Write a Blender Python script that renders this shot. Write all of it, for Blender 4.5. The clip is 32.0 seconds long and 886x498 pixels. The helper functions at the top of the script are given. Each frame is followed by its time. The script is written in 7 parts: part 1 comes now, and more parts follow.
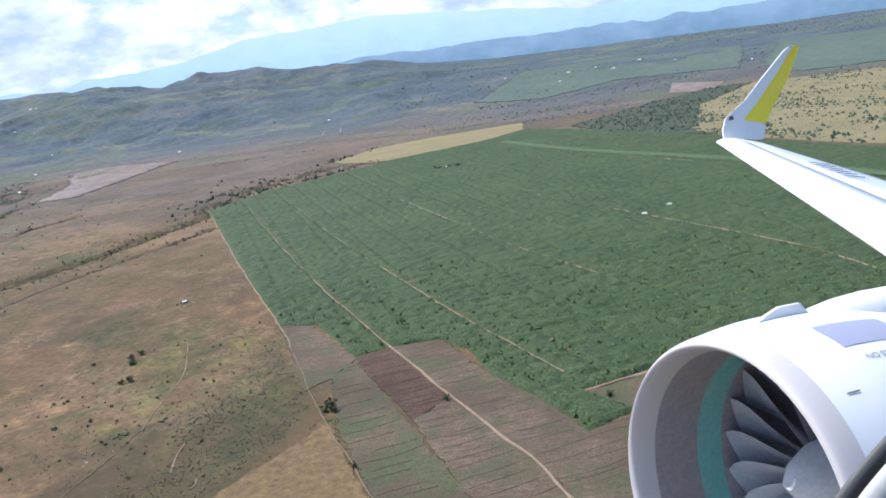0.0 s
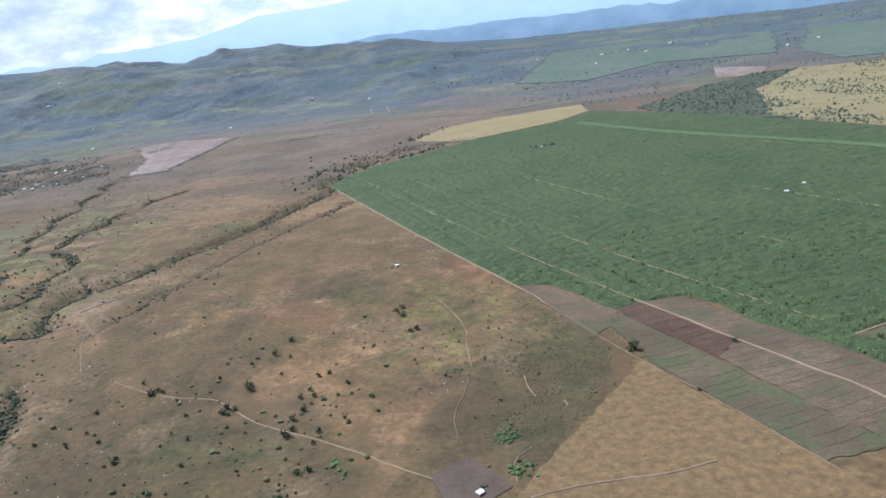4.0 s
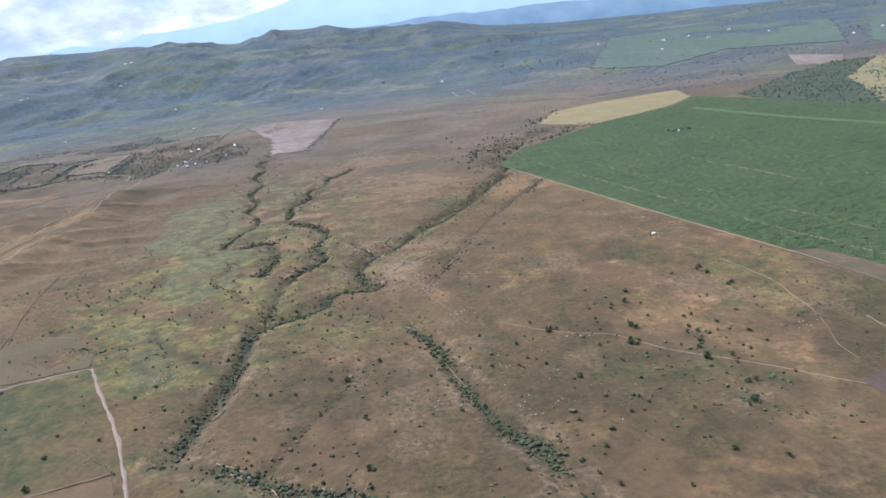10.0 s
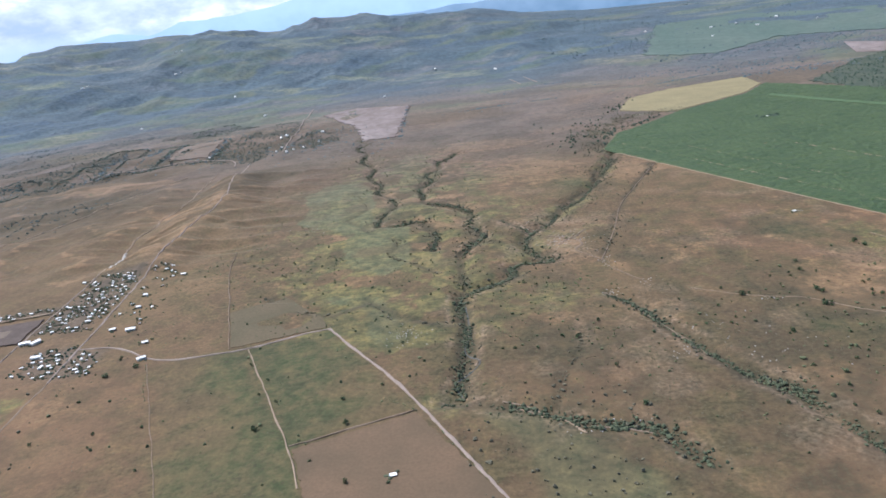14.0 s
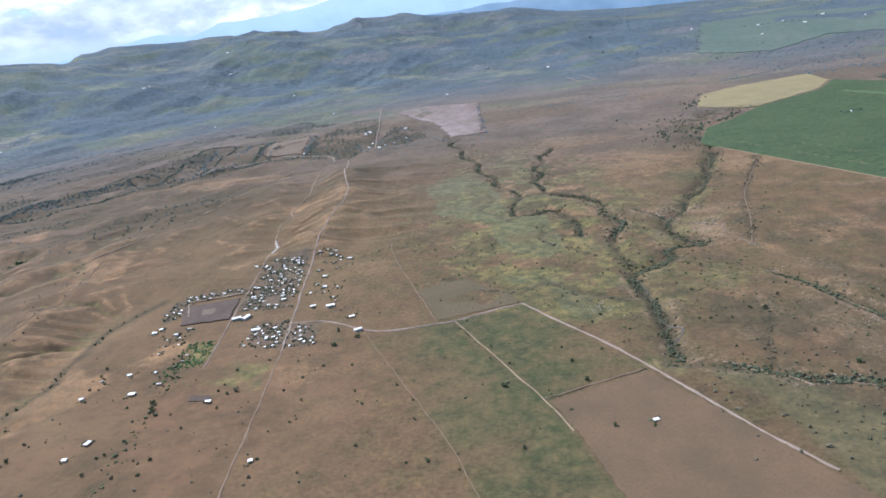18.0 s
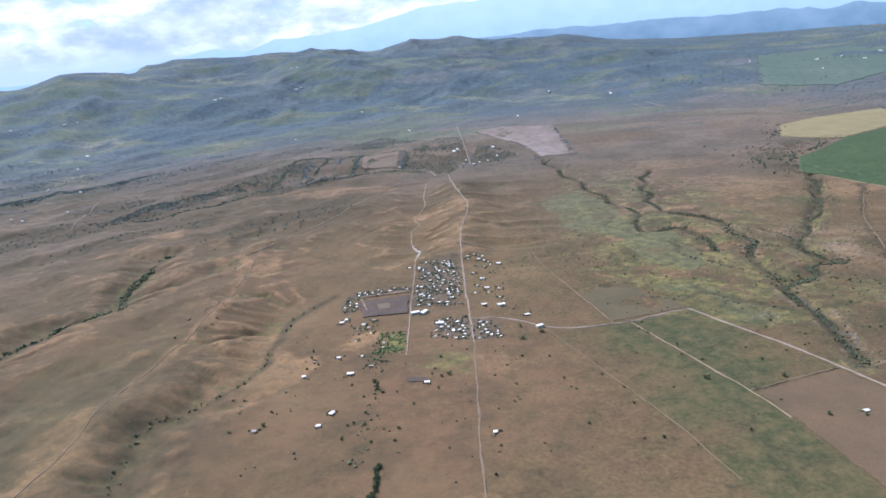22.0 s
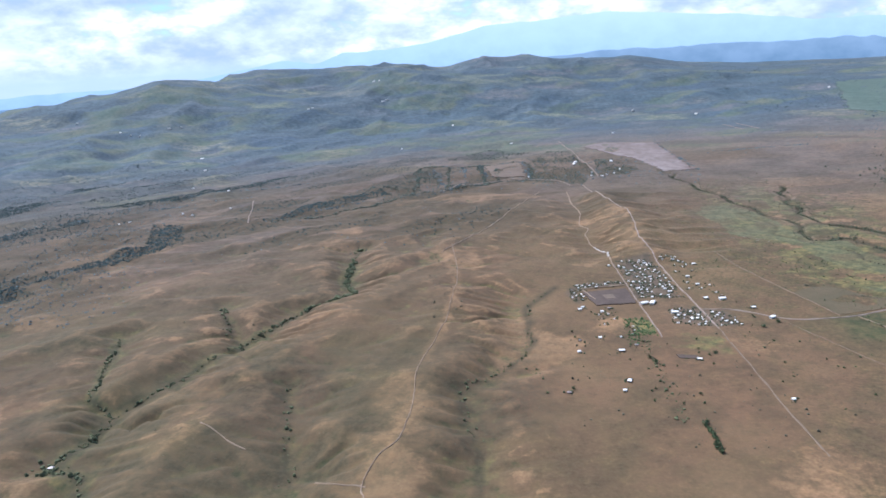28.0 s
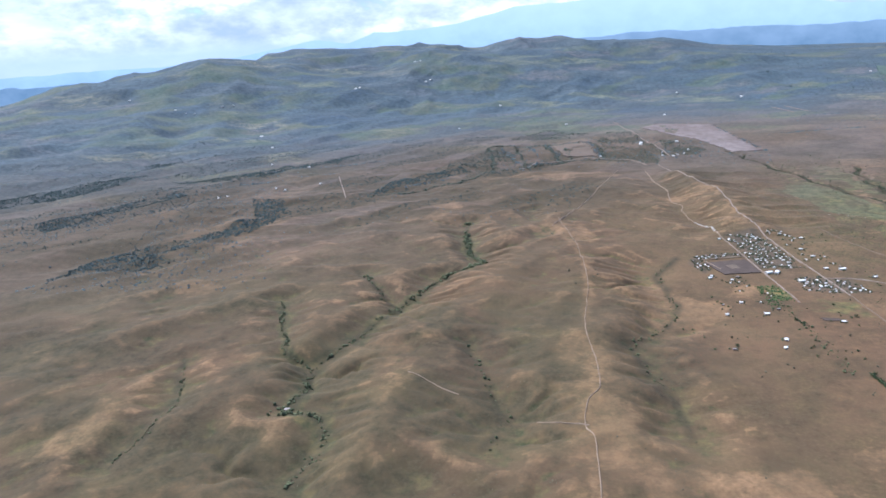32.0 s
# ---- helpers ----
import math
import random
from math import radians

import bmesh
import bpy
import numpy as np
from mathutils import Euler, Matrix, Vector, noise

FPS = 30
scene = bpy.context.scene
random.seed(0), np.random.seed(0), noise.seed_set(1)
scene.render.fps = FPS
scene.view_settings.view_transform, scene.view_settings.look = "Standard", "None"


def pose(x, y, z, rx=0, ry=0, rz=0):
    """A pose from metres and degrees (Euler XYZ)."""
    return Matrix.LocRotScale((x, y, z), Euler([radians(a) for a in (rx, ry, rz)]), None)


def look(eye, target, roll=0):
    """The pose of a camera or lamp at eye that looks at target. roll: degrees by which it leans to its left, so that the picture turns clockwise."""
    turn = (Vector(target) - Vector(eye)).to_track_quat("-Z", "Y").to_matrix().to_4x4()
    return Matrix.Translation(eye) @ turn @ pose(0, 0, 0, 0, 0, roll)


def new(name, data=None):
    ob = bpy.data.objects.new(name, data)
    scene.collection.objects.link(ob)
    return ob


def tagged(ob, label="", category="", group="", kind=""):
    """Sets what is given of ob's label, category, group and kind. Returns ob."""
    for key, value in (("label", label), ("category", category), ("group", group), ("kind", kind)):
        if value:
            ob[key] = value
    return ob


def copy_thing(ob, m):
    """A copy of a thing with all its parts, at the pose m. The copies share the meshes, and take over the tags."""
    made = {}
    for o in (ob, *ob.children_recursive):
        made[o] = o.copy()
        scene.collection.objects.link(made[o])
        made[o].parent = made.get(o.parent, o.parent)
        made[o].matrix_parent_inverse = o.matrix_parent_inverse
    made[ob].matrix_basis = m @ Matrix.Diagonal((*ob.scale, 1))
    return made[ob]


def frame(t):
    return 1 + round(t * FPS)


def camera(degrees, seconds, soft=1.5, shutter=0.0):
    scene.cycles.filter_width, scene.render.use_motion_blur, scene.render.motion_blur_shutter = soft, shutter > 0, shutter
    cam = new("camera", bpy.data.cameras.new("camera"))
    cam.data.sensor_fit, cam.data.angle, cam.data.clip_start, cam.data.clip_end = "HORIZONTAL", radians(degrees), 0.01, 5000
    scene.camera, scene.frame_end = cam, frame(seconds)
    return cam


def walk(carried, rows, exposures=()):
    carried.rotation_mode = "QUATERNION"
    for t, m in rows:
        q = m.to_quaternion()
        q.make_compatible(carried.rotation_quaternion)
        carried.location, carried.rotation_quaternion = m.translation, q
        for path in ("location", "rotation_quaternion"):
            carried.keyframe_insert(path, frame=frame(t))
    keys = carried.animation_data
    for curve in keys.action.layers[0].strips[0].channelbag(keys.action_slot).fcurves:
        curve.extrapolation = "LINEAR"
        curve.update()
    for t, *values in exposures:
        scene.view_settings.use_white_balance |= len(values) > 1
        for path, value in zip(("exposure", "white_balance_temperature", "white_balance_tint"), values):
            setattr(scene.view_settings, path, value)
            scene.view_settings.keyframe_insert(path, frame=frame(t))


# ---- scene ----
cam = camera(64.6, 32.0, soft=1.7)
METRES, EYE, TILT, LEAN, TURN = 1150.0, 120.2, -14.88, 7.30, 0.0
ROWS = [
    (0.0, 0.0, 0.0, 0.0, 0.0, 0.0, -0.0),
    (0.5, -0.0148, -0.0053, -0.0008, 0.01, -0.04, -0.52),
    (1.0, -0.0295, -0.0108, -0.0018, 0.27, -0.37, -1.23),
    (1.5, -0.0444, -0.0162, -0.0025, 0.73, -1.29, -1.93),
    (2.0, -0.0592, -0.0216, -0.0033, 1.12, -2.19, -2.17),
    (2.5, -0.0737, -0.0269, -0.0041, 1.24, -3.13, -2.06),
    (4.5, -0.1321, -0.0476, -0.0066, -1.47, -1.14, -0.29),
    (5.0, -0.1468, -0.0527, -0.0074, -0.42, -0.9, 0.3),
    (5.5, -0.1613, -0.0578, -0.0082, 0.24, -0.86, 0.34),
    (6.0, -0.1758, -0.0633, -0.0087, 0.64, -1.13, -0.04),
    (6.5, -0.1905, -0.0691, -0.0096, 0.87, -1.48, -0.28),
    (7.0, -0.2048, -0.0743, -0.0102, 0.99, -1.92, -0.39),
    (7.5, -0.219, -0.0798, -0.0113, 0.3, -2.54, -0.78),
    (8.0, -0.2339, -0.0851, -0.0122, -1.84, -3.61, -1.45),
    (8.5, -0.2483, -0.0905, -0.0129, -2.4, -4.58, -1.91),
    (9.0, -0.2627, -0.0961, -0.0131, -2.2, -4.82, -1.7),
    (9.5, -0.2769, -0.102, -0.0137, -1.67, -4.08, -1.28),
    (10.0, -0.2914, -0.1078, -0.0146, -1.15, -3.19, -1.0),
    (10.5, -0.3055, -0.1135, -0.0155, -0.86, -2.86, -0.76),
    (11.0, -0.3198, -0.1192, -0.0162, -0.76, -2.86, -0.52),
    (11.5, -0.3341, -0.1248, -0.0173, -0.71, -3.09, -0.41),
    (12.0, -0.3481, -0.1307, -0.0182, -0.67, -3.64, -0.61),
    (12.5, -0.3625, -0.1363, -0.0192, -0.69, -4.2, -0.91),
    (13.0, -0.3767, -0.1421, -0.02, -0.71, -4.53, -1.01),
    (13.5, -0.3908, -0.1476, -0.0208, -0.64, -4.58, -1.01),
    (14.0, -0.4049, -0.153, -0.0218, -0.48, -4.28, -0.95),
    (14.5, -0.419, -0.1589, -0.0228, -0.3, -3.91, -0.97),
    (16.5, -0.4758, -0.1813, -0.0268, -0.29, -3.76, -0.99),
    (17.0, -0.4901, -0.187, -0.0281, 0.02, -3.82, -0.71),
    (17.5, -0.5042, -0.1924, -0.0296, 0.23, -4.11, -0.77),
    (18.0, -0.5186, -0.1981, -0.0308, 0.34, -4.41, -0.78),
    (18.5, -0.5328, -0.2039, -0.0326, 0.48, -4.41, -0.69),
    (19.0, -0.5469, -0.2093, -0.0337, 0.74, -4.07, -0.67),
    (19.5, -0.561, -0.2148, -0.0352, 0.99, -3.55, -0.87),
    (20.0, -0.5754, -0.2205, -0.0369, 1.19, -3.06, -1.15),
    (20.5, -0.5892, -0.2262, -0.0386, 1.33, -2.79, -1.38),
    (21.0, -0.6038, -0.2315, -0.0405, 1.49, -2.71, -1.8),
    (21.5, -0.6176, -0.2373, -0.0422, 1.65, -2.75, -2.42),
    (22.0, -0.6322, -0.243, -0.0442, 1.72, -2.75, -2.99),
    (22.5, -0.6461, -0.2487, -0.0461, 1.66, -2.67, -3.47),
    (23.0, -0.6607, -0.2544, -0.0484, 1.58, -2.59, -3.68),
    (23.5, -0.6749, -0.2601, -0.0506, 1.75, -2.45, -3.4),
    (24.0, -0.6894, -0.2657, -0.0526, 2.27, -1.98, -2.79),
    (24.5, -0.7036, -0.2717, -0.0548, 2.92, -1.36, -2.72),
    (25.0, -0.718, -0.2775, -0.0572, 3.37, -0.9, -2.98),
    (25.5, -0.7325, -0.2835, -0.0598, 3.67, -0.87, -3.43),
    (27.5, -0.7907, -0.3078, -0.0695, 3.46, -1.24, -4.67),
    (28.0, -0.8054, -0.3135, -0.0725, 3.41, -1.57, -4.94),
    (28.5, -0.82, -0.3194, -0.0751, 3.48, -2.06, -5.14),
    (29.0, -0.8348, -0.3256, -0.0778, 3.51, -2.62, -5.16),
    (29.5, -0.8498, -0.3324, -0.0802, 3.46, -2.89, -5.14),
    (30.0, -0.8645, -0.3386, -0.0824, 3.39, -2.96, -5.13),
    (30.5, -0.8795, -0.3452, -0.0846, 3.4, -2.88, -5.1),
    (31.0, -0.8946, -0.3517, -0.0872, 3.44, -2.77, -5.08),
    (31.5, -0.9098, -0.3583, -0.0898, 3.56, -2.87, -5.23),
    (32.0, -0.9251, -0.365, -0.0922, 3.68, -3.1, -5.46),
]
walk(cam, [(t, pose(0, 0, EYE, TILT, LEAN, TURN) @ pose(METRES * x, METRES * y, METRES * z, 90 + pitch, roll, yaw)) for t, x, y, z, yaw, pitch, roll in ROWS],
     exposures=[(0.0, 0.75, 5640, 10), (12.0, 0.76, 5560, 11), (20.0, 0.72, 5440, 12), (32.0, 0.75, 5300, 13)])

# ---- light ----
SUN_ELEV, SUN_AZ = radians(49), radians(-55)      # azimuth clockwise from +y
world = bpy.data.worlds.new("sky")
scene.world = world
world.use_nodes = True
wn = world.node_tree.nodes
sky = wn.new("ShaderNodeTexSky")
sky.sky_type, sky.sun_disc = "NISHITA", False
sky.sun_elevation, sky.sun_rotation = SUN_ELEV, SUN_AZ
sky.altitude, sky.dust_density = 300, 2.0
wn["Background"].inputs["Strength"].default_value = 0.12
world.node_tree.links.new(sky.outputs[0], wn["Background"].inputs["Color"])
sun_data = bpy.data.lights.new("sun", "SUN")
sun_data.energy, sun_data.angle, sun_data.color = 3.25, radians(0.6), (1.0, 0.95, 0.87)
sun = new("sun", sun_data)
to_sun = Vector((math.sin(SUN_AZ) * math.cos(SUN_ELEV), math.cos(SUN_AZ) * math.cos(SUN_ELEV), math.sin(SUN_ELEV)))
sun.matrix_world = look(to_sun * 800, (0, 0, 0))


# ---- materials ----
class Mat:
    """A node material with short ways to wire it."""

    def __init__(self, name, rough=0.9, metal=0.0):
        self.m = bpy.data.materials.new(name)
        self.m.use_nodes = True
        self.n, self.l = self.m.node_tree.nodes, self.m.node_tree.links
        self.b = self.n["Principled BSDF"]
        self.b.inputs["Roughness"].default_value = rough
        self.b.inputs["Metallic"].default_value = metal
        self.b.inputs["Specular IOR Level"].default_value = 0.2 if rough > 0.7 else 0.5
        self.c = self.n.new("ShaderNodeTexCoord")

    def noise(self, scale, detail=6, rough=0.6, stretch=(1, 1, 1), turn=0.0):
        mp, no = self.n.new("ShaderNodeMapping"), self.n.new("ShaderNodeTexNoise")
        mp.inputs["Scale"].default_value = stretch
        mp.inputs["Rotation"].default_value = (0, 0, radians(turn))
        no.inputs["Scale"].default_value, no.inputs["Detail"].default_value = scale, detail
        no.inputs["Roughness"].default_value = rough
        self.l.new(self.c.outputs["Object"], mp.inputs[0])
        self.l.new(mp.outputs[0], no.inputs["Vector"])
        return no.outputs["Fac"]

    def ramp(self, fac, stops):
        r = self.n.new("ShaderNodeValToRGB")
        e = r.color_ramp.elements
        while len(e) < len(stops):
            e.new(0.5)
        for el, (p, c) in zip(e, stops):
            el.position = p
            el.color = (*c, 1) if isinstance(c, tuple) else (c, c, c, 1)
        self.l.new(fac, r.inputs[0])
        return r.outputs[0]

    def mix(self, fac, a, b, mode="MIX"):
        x = self.n.new("ShaderNodeMix")
        x.data_type, x.blend_type = "RGBA", mode
        for sock, v in ((x.inputs[0], fac), (x.inputs[6], a), (x.inputs[7], b)):
            if isinstance(v, (int, float)):
                sock.default_value = v
            elif isinstance(v, tuple):
                sock.default_value = (*v, 1)
            else:
                self.l.new(v, sock)
        return x.outputs[2]

    def maths(self, op, a, b):
        x = self.n.new("ShaderNodeMath")
        x.operation = op
        x.use_clamp = True
        for sock, v in zip(x.inputs, (a, b)):
            if isinstance(v, (int, float)):
                sock.default_value = v
            else:
                self.l.new(v, sock)
        return x.outputs[0]

    def colour(self, c):
        if isinstance(c, tuple):
            self.b.inputs["Base Color"].default_value = (*c, 1)
        else:
            self.l.new(c, self.b.inputs["Base Color"])
        return self

    def bump(self, fac, strength, distance):
        x = self.n.new("ShaderNodeBump")
        x.inputs["Strength"].default_value, x.inputs["Distance"].default_value = strength, distance
        self.l.new(fac, x.inputs["Height"])
        self.l.new(x.outputs[0], self.b.inputs["Normal"])
        return self

    def split(self, name):
        a, s = self.n.new("ShaderNodeAttribute"), self.n.new("ShaderNodeSeparateColor")
        a.attribute_name = name
        self.l.new(a.outputs["Color"], s.inputs[0])
        return s.outputs[0], s.outputs[1], s.outputs[2]

    def cells(self, scale, stretch, turn, wobble):
        """Uneven plots of land: the distance into each plot, and its own random tone."""
        mp, vo, add, no = (self.n.new("ShaderNode" + kind) for kind in ("Mapping", "TexVoronoi", "VectorMath", "TexNoise"))
        no.inputs["Scale"].default_value, no.inputs["Detail"].default_value = 0.012, 5
        shift, less = self.n.new("ShaderNodeVectorMath"), self.n.new("ShaderNodeVectorMath")
        shift.operation, less.operation, add.operation = "SCALE", "SUBTRACT", "ADD"
        shift.inputs["Scale"].default_value = wobble * 2.0
        less.inputs[1].default_value = (0.5, 0.5, 0.5)
        self.l.new(self.c.outputs["Object"], no.inputs["Vector"])
        self.l.new(no.outputs["Color"], less.inputs[0])
        self.l.new(less.outputs[0], shift.inputs[0])
        self.l.new(self.c.outputs["Object"], add.inputs[0])
        self.l.new(shift.outputs[0], add.inputs[1])
        mp.inputs["Rotation"].default_value, mp.inputs["Scale"].default_value = (0, 0, radians(-turn)), (*stretch[:2], 0.0)
        self.l.new(add.outputs[0], mp.inputs[0])
        vo.inputs["Scale"].default_value = scale
        self.l.new(mp.outputs[0], vo.inputs["Vector"])
        edge = self.n.new("ShaderNodeTexVoronoi")
        edge.feature = "DISTANCE_TO_EDGE"
        edge.inputs["Scale"].default_value = scale
        self.l.new(mp.outputs[0], edge.inputs["Vector"])
        sep = self.n.new("ShaderNodeSeparateColor")
        self.l.new(vo.outputs["Color"], sep.inputs[0])
        return edge.outputs["Distance"], sep.outputs[0]

    def random(self):
        return self.n.new("ShaderNodeObjectInfo").outputs["Random"]

    def island(self):
        return self.n.new("ShaderNodeNewGeometry").outputs["Random Per Island"]


def ground_material():
    k = Mat("dry_grassland", 0.95)
    lush, scrub, bare = k.split("cover")
    rust, hazy_land, pale = k.split("cover_b")
    sward, calm, meads = k.split("cover_c")
    haze_grey, yards, glade = k.split("cover_d")
    broad = k.noise(0.012, 6, 0.6)
    mid = k.noise(0.09, 7, 0.7)
    small = k.noise(0.33, 6, 0.7)
    fine = k.noise(1.5, 4, 0.7)
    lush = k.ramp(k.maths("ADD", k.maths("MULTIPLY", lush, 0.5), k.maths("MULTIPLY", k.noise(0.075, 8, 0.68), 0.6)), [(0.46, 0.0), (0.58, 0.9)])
    pale = k.ramp(k.maths("ADD", k.maths("MULTIPLY", pale, 0.5), k.maths("MULTIPLY", k.noise(0.11, 8, 0.7), 0.6)), [(0.44, 0.0), (0.62, 0.85)])
    tuft = k.ramp(small, [(0.36, 0.0), (0.62, 1.0)])
    grass = k.ramp(broad, [(0.34, (0.102, 0.070, 0.039)), (0.5, (0.152, 0.099, 0.056)), (0.66, (0.206, 0.139, 0.076))])
    grass = k.mix(k.ramp(mid, [(0.43, 0.0), (0.60, 0.85)]), grass, (0.112, 0.085, 0.047))
    grass = k.mix(k.ramp(small, [(0.50, 0.0), (0.68, 0.35)]), grass, (0.205, 0.142, 0.082))
    patchy = k.maths("MULTIPLY", k.ramp(k.noise(0.036, 9, 0.72), [(0.47, 0.0), (0.57, 0.8)]), k.ramp(calm, [(0.0, 1.0), (1.0, 0.45)]))
    grass = k.mix(patchy, grass, k.mix(tuft, (0.082, 0.070, 0.034), (0.128, 0.106, 0.052)))
    c = k.mix(k.maths("MULTIPLY", rust, 0.7), grass, k.mix(k.ramp(small, [(0.35, 0.0), (0.65, 1.0)]), (0.215, 0.122, 0.075), (0.145, 0.088, 0.056)))
    c = k.mix(k.maths("MULTIPLY", pale, k.ramp(small, [(0.3, 0.5), (0.6, 1.0)])), c, k.mix(fine, (0.345, 0.218, 0.120), (0.260, 0.166, 0.092)))
    green = k.mix(k.ramp(mid, [(0.36, 0.0), (0.62, 1.0)]), (0.088, 0.100, 0.044), (0.196, 0.172, 0.070))
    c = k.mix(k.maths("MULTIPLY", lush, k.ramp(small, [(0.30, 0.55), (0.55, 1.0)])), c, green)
    c = k.mix(k.maths("MULTIPLY", sward, k.ramp(small, [(0.28, 0.6), (0.50, 1.0)])), c, k.mix(k.ramp(mid, [(0.38, 0.0), (0.62, 1.0)]), (0.054, 0.076, 0.031), (0.100, 0.094, 0.046)))
    c = k.mix(k.maths("MULTIPLY", glade, k.ramp(small, [(0.30, 0.7), (0.52, 1.0)])), c, k.mix(k.ramp(mid, [(0.38, 0.0), (0.62, 1.0)]), (0.110, 0.122, 0.066), (0.150, 0.150, 0.078)))
    c = k.mix(k.maths("MULTIPLY", scrub, k.ramp(small, [(0.32, 0.35), (0.56, 1.0)])), c, k.mix(tuft, (0.042, 0.037, 0.023), (0.080, 0.068, 0.041)))
    c = k.mix(k.maths("MULTIPLY", yards, k.ramp(small, [(0.32, 0.4), (0.56, 1.0)])), c, k.mix(fine, (0.070, 0.060, 0.050), (0.120, 0.102, 0.084)))
    c = k.mix(k.maths("MULTIPLY", bare, tuft), c, k.mix(fine, (0.30, 0.225, 0.16), (0.215, 0.155, 0.108)))
    c = k.mix(1.0, c, (1.0, 0.925, 0.82), "MULTIPLY")
    # grey-purple wash over the farther ground: haze mixed into the base colour
    c = k.mix(k.maths("MULTIPLY", k.maths("MULTIPLY", haze_grey, k.ramp(scrub, [(0.15, 1.0), (0.9, 0.22)])), k.ramp(mid, [(0.36, 0.7), (0.6, 1.0)])), c, k.mix(k.ramp(broad, [(0.40, 0.0), (0.60, 1.0)]), (0.084, 0.078, 0.074), (0.134, 0.114, 0.104)))
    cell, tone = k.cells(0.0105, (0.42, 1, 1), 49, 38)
    # far plots in blue-grey tones, with the haze of distance in their base colour
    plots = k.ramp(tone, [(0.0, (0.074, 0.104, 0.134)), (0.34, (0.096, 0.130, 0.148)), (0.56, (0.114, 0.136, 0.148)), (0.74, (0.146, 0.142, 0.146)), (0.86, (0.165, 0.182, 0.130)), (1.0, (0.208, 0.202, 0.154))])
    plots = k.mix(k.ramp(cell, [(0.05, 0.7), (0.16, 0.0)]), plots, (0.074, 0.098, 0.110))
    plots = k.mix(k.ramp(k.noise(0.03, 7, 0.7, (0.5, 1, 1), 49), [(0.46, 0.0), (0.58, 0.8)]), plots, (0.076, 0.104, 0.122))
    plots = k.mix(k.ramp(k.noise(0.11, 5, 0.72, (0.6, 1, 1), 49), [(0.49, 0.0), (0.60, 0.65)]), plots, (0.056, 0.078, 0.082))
    c = k.mix(hazy_land, c, plots)
    c = k.mix(k.maths("MULTIPLY", meads, 0.55), c, k.mix(k.ramp(broad, [(0.42, 0.0), (0.58, 1.0)]), (0.105, 0.135, 0.082), (0.155, 0.158, 0.088)))
    tufty = k.maths("MULTIPLY", k.ramp(k.noise(0.022, 5, 0.6), [(0.42, 0.25), (0.60, 1.0)]), k.ramp(calm, [(0.0, 1.0), (1.0, 0.2)]))
    grainy = k.ramp(calm, [(0.0, 1.0), (1.0, 0.35)])
    c = k.mix(k.maths("MULTIPLY", tufty, k.ramp(small, [(0.33, 0.6), (0.44, 0.0)])), c, (0.070, 0.060, 0.038))
    c = k.mix(k.maths("MULTIPLY", tufty, k.ramp(fine, [(0.36, 0.45), (0.50, 0.0)])), c, (0.060, 0.050, 0.033))
    c = k.mix(grainy, c, k.ramp(small, [(0.36, (0.82, 0.83, 0.83)), (0.50, (1.0, 1.0, 1.0)), (0.64, (1.16, 1.14, 1.12))]), "MULTIPLY")
    c = k.mix(1.0, c, k.ramp(mid, [(0.36, (0.74, 0.80, 0.80)), (0.51, (1.0, 1.0, 1.0)), (0.65, (1.24, 1.18, 1.12))]), "MULTIPLY")
    k.colour(c).bump(small, 0.5, 0.6)
    return k.m


def two_tone(name, a, b, scale, rough=0.92, bump=0.3, depth=0.1, fine=None, stretch=(1, 1, 1), turn=0.0):
    """Two colours by a broad noise, broken up by a fine one."""
    k = Mat(name, rough)
    broad = k.noise(scale, 6, 0.62, stretch, turn)
    f = k.noise(fine or scale * 9, 5, 0.7)
    c = k.mix(k.ramp(broad, [(0.34, 0.0), (0.66, 1.0)]), a, b)
    c = k.mix(k.ramp(f, [(0.32, 0.45), (0.6, 0.0)]), c, tuple(v * 0.55 for v in a))
    k.colour(c).bump(f, bump, depth)
    return k.m


def leaf_material(name, a, b):
    k = Mat(name, 0.8)
    k.colour(k.mix(k.maths("MULTIPLY", k.maths("ADD", k.random(), 0.0), 1.0), k.mix(k.noise(0.9, 3), a, b), tuple(v * 0.7 for v in b)))
    return k.m


def clump_material(name, a, b):
    k = Mat(name, 0.85)
    k.colour(k.mix(k.island(), k.mix(k.noise(0.5, 3), a, b), tuple(v * 1.35 for v in b)))
    return k.m


def sheet_material(name, a, b, rough=0.45, metal=0.0):
    """Ribbed roofing sheet, weathered."""
    k = Mat(name, rough, metal)
    tone = k.mix(k.random(), a, b)
    k.colour(k.mix(k.ramp(k.noise(1.6, 6), [(0.50, 0.0), (0.8, 0.35)]), tone, (0.20, 0.14, 0.10)))
    return k.m


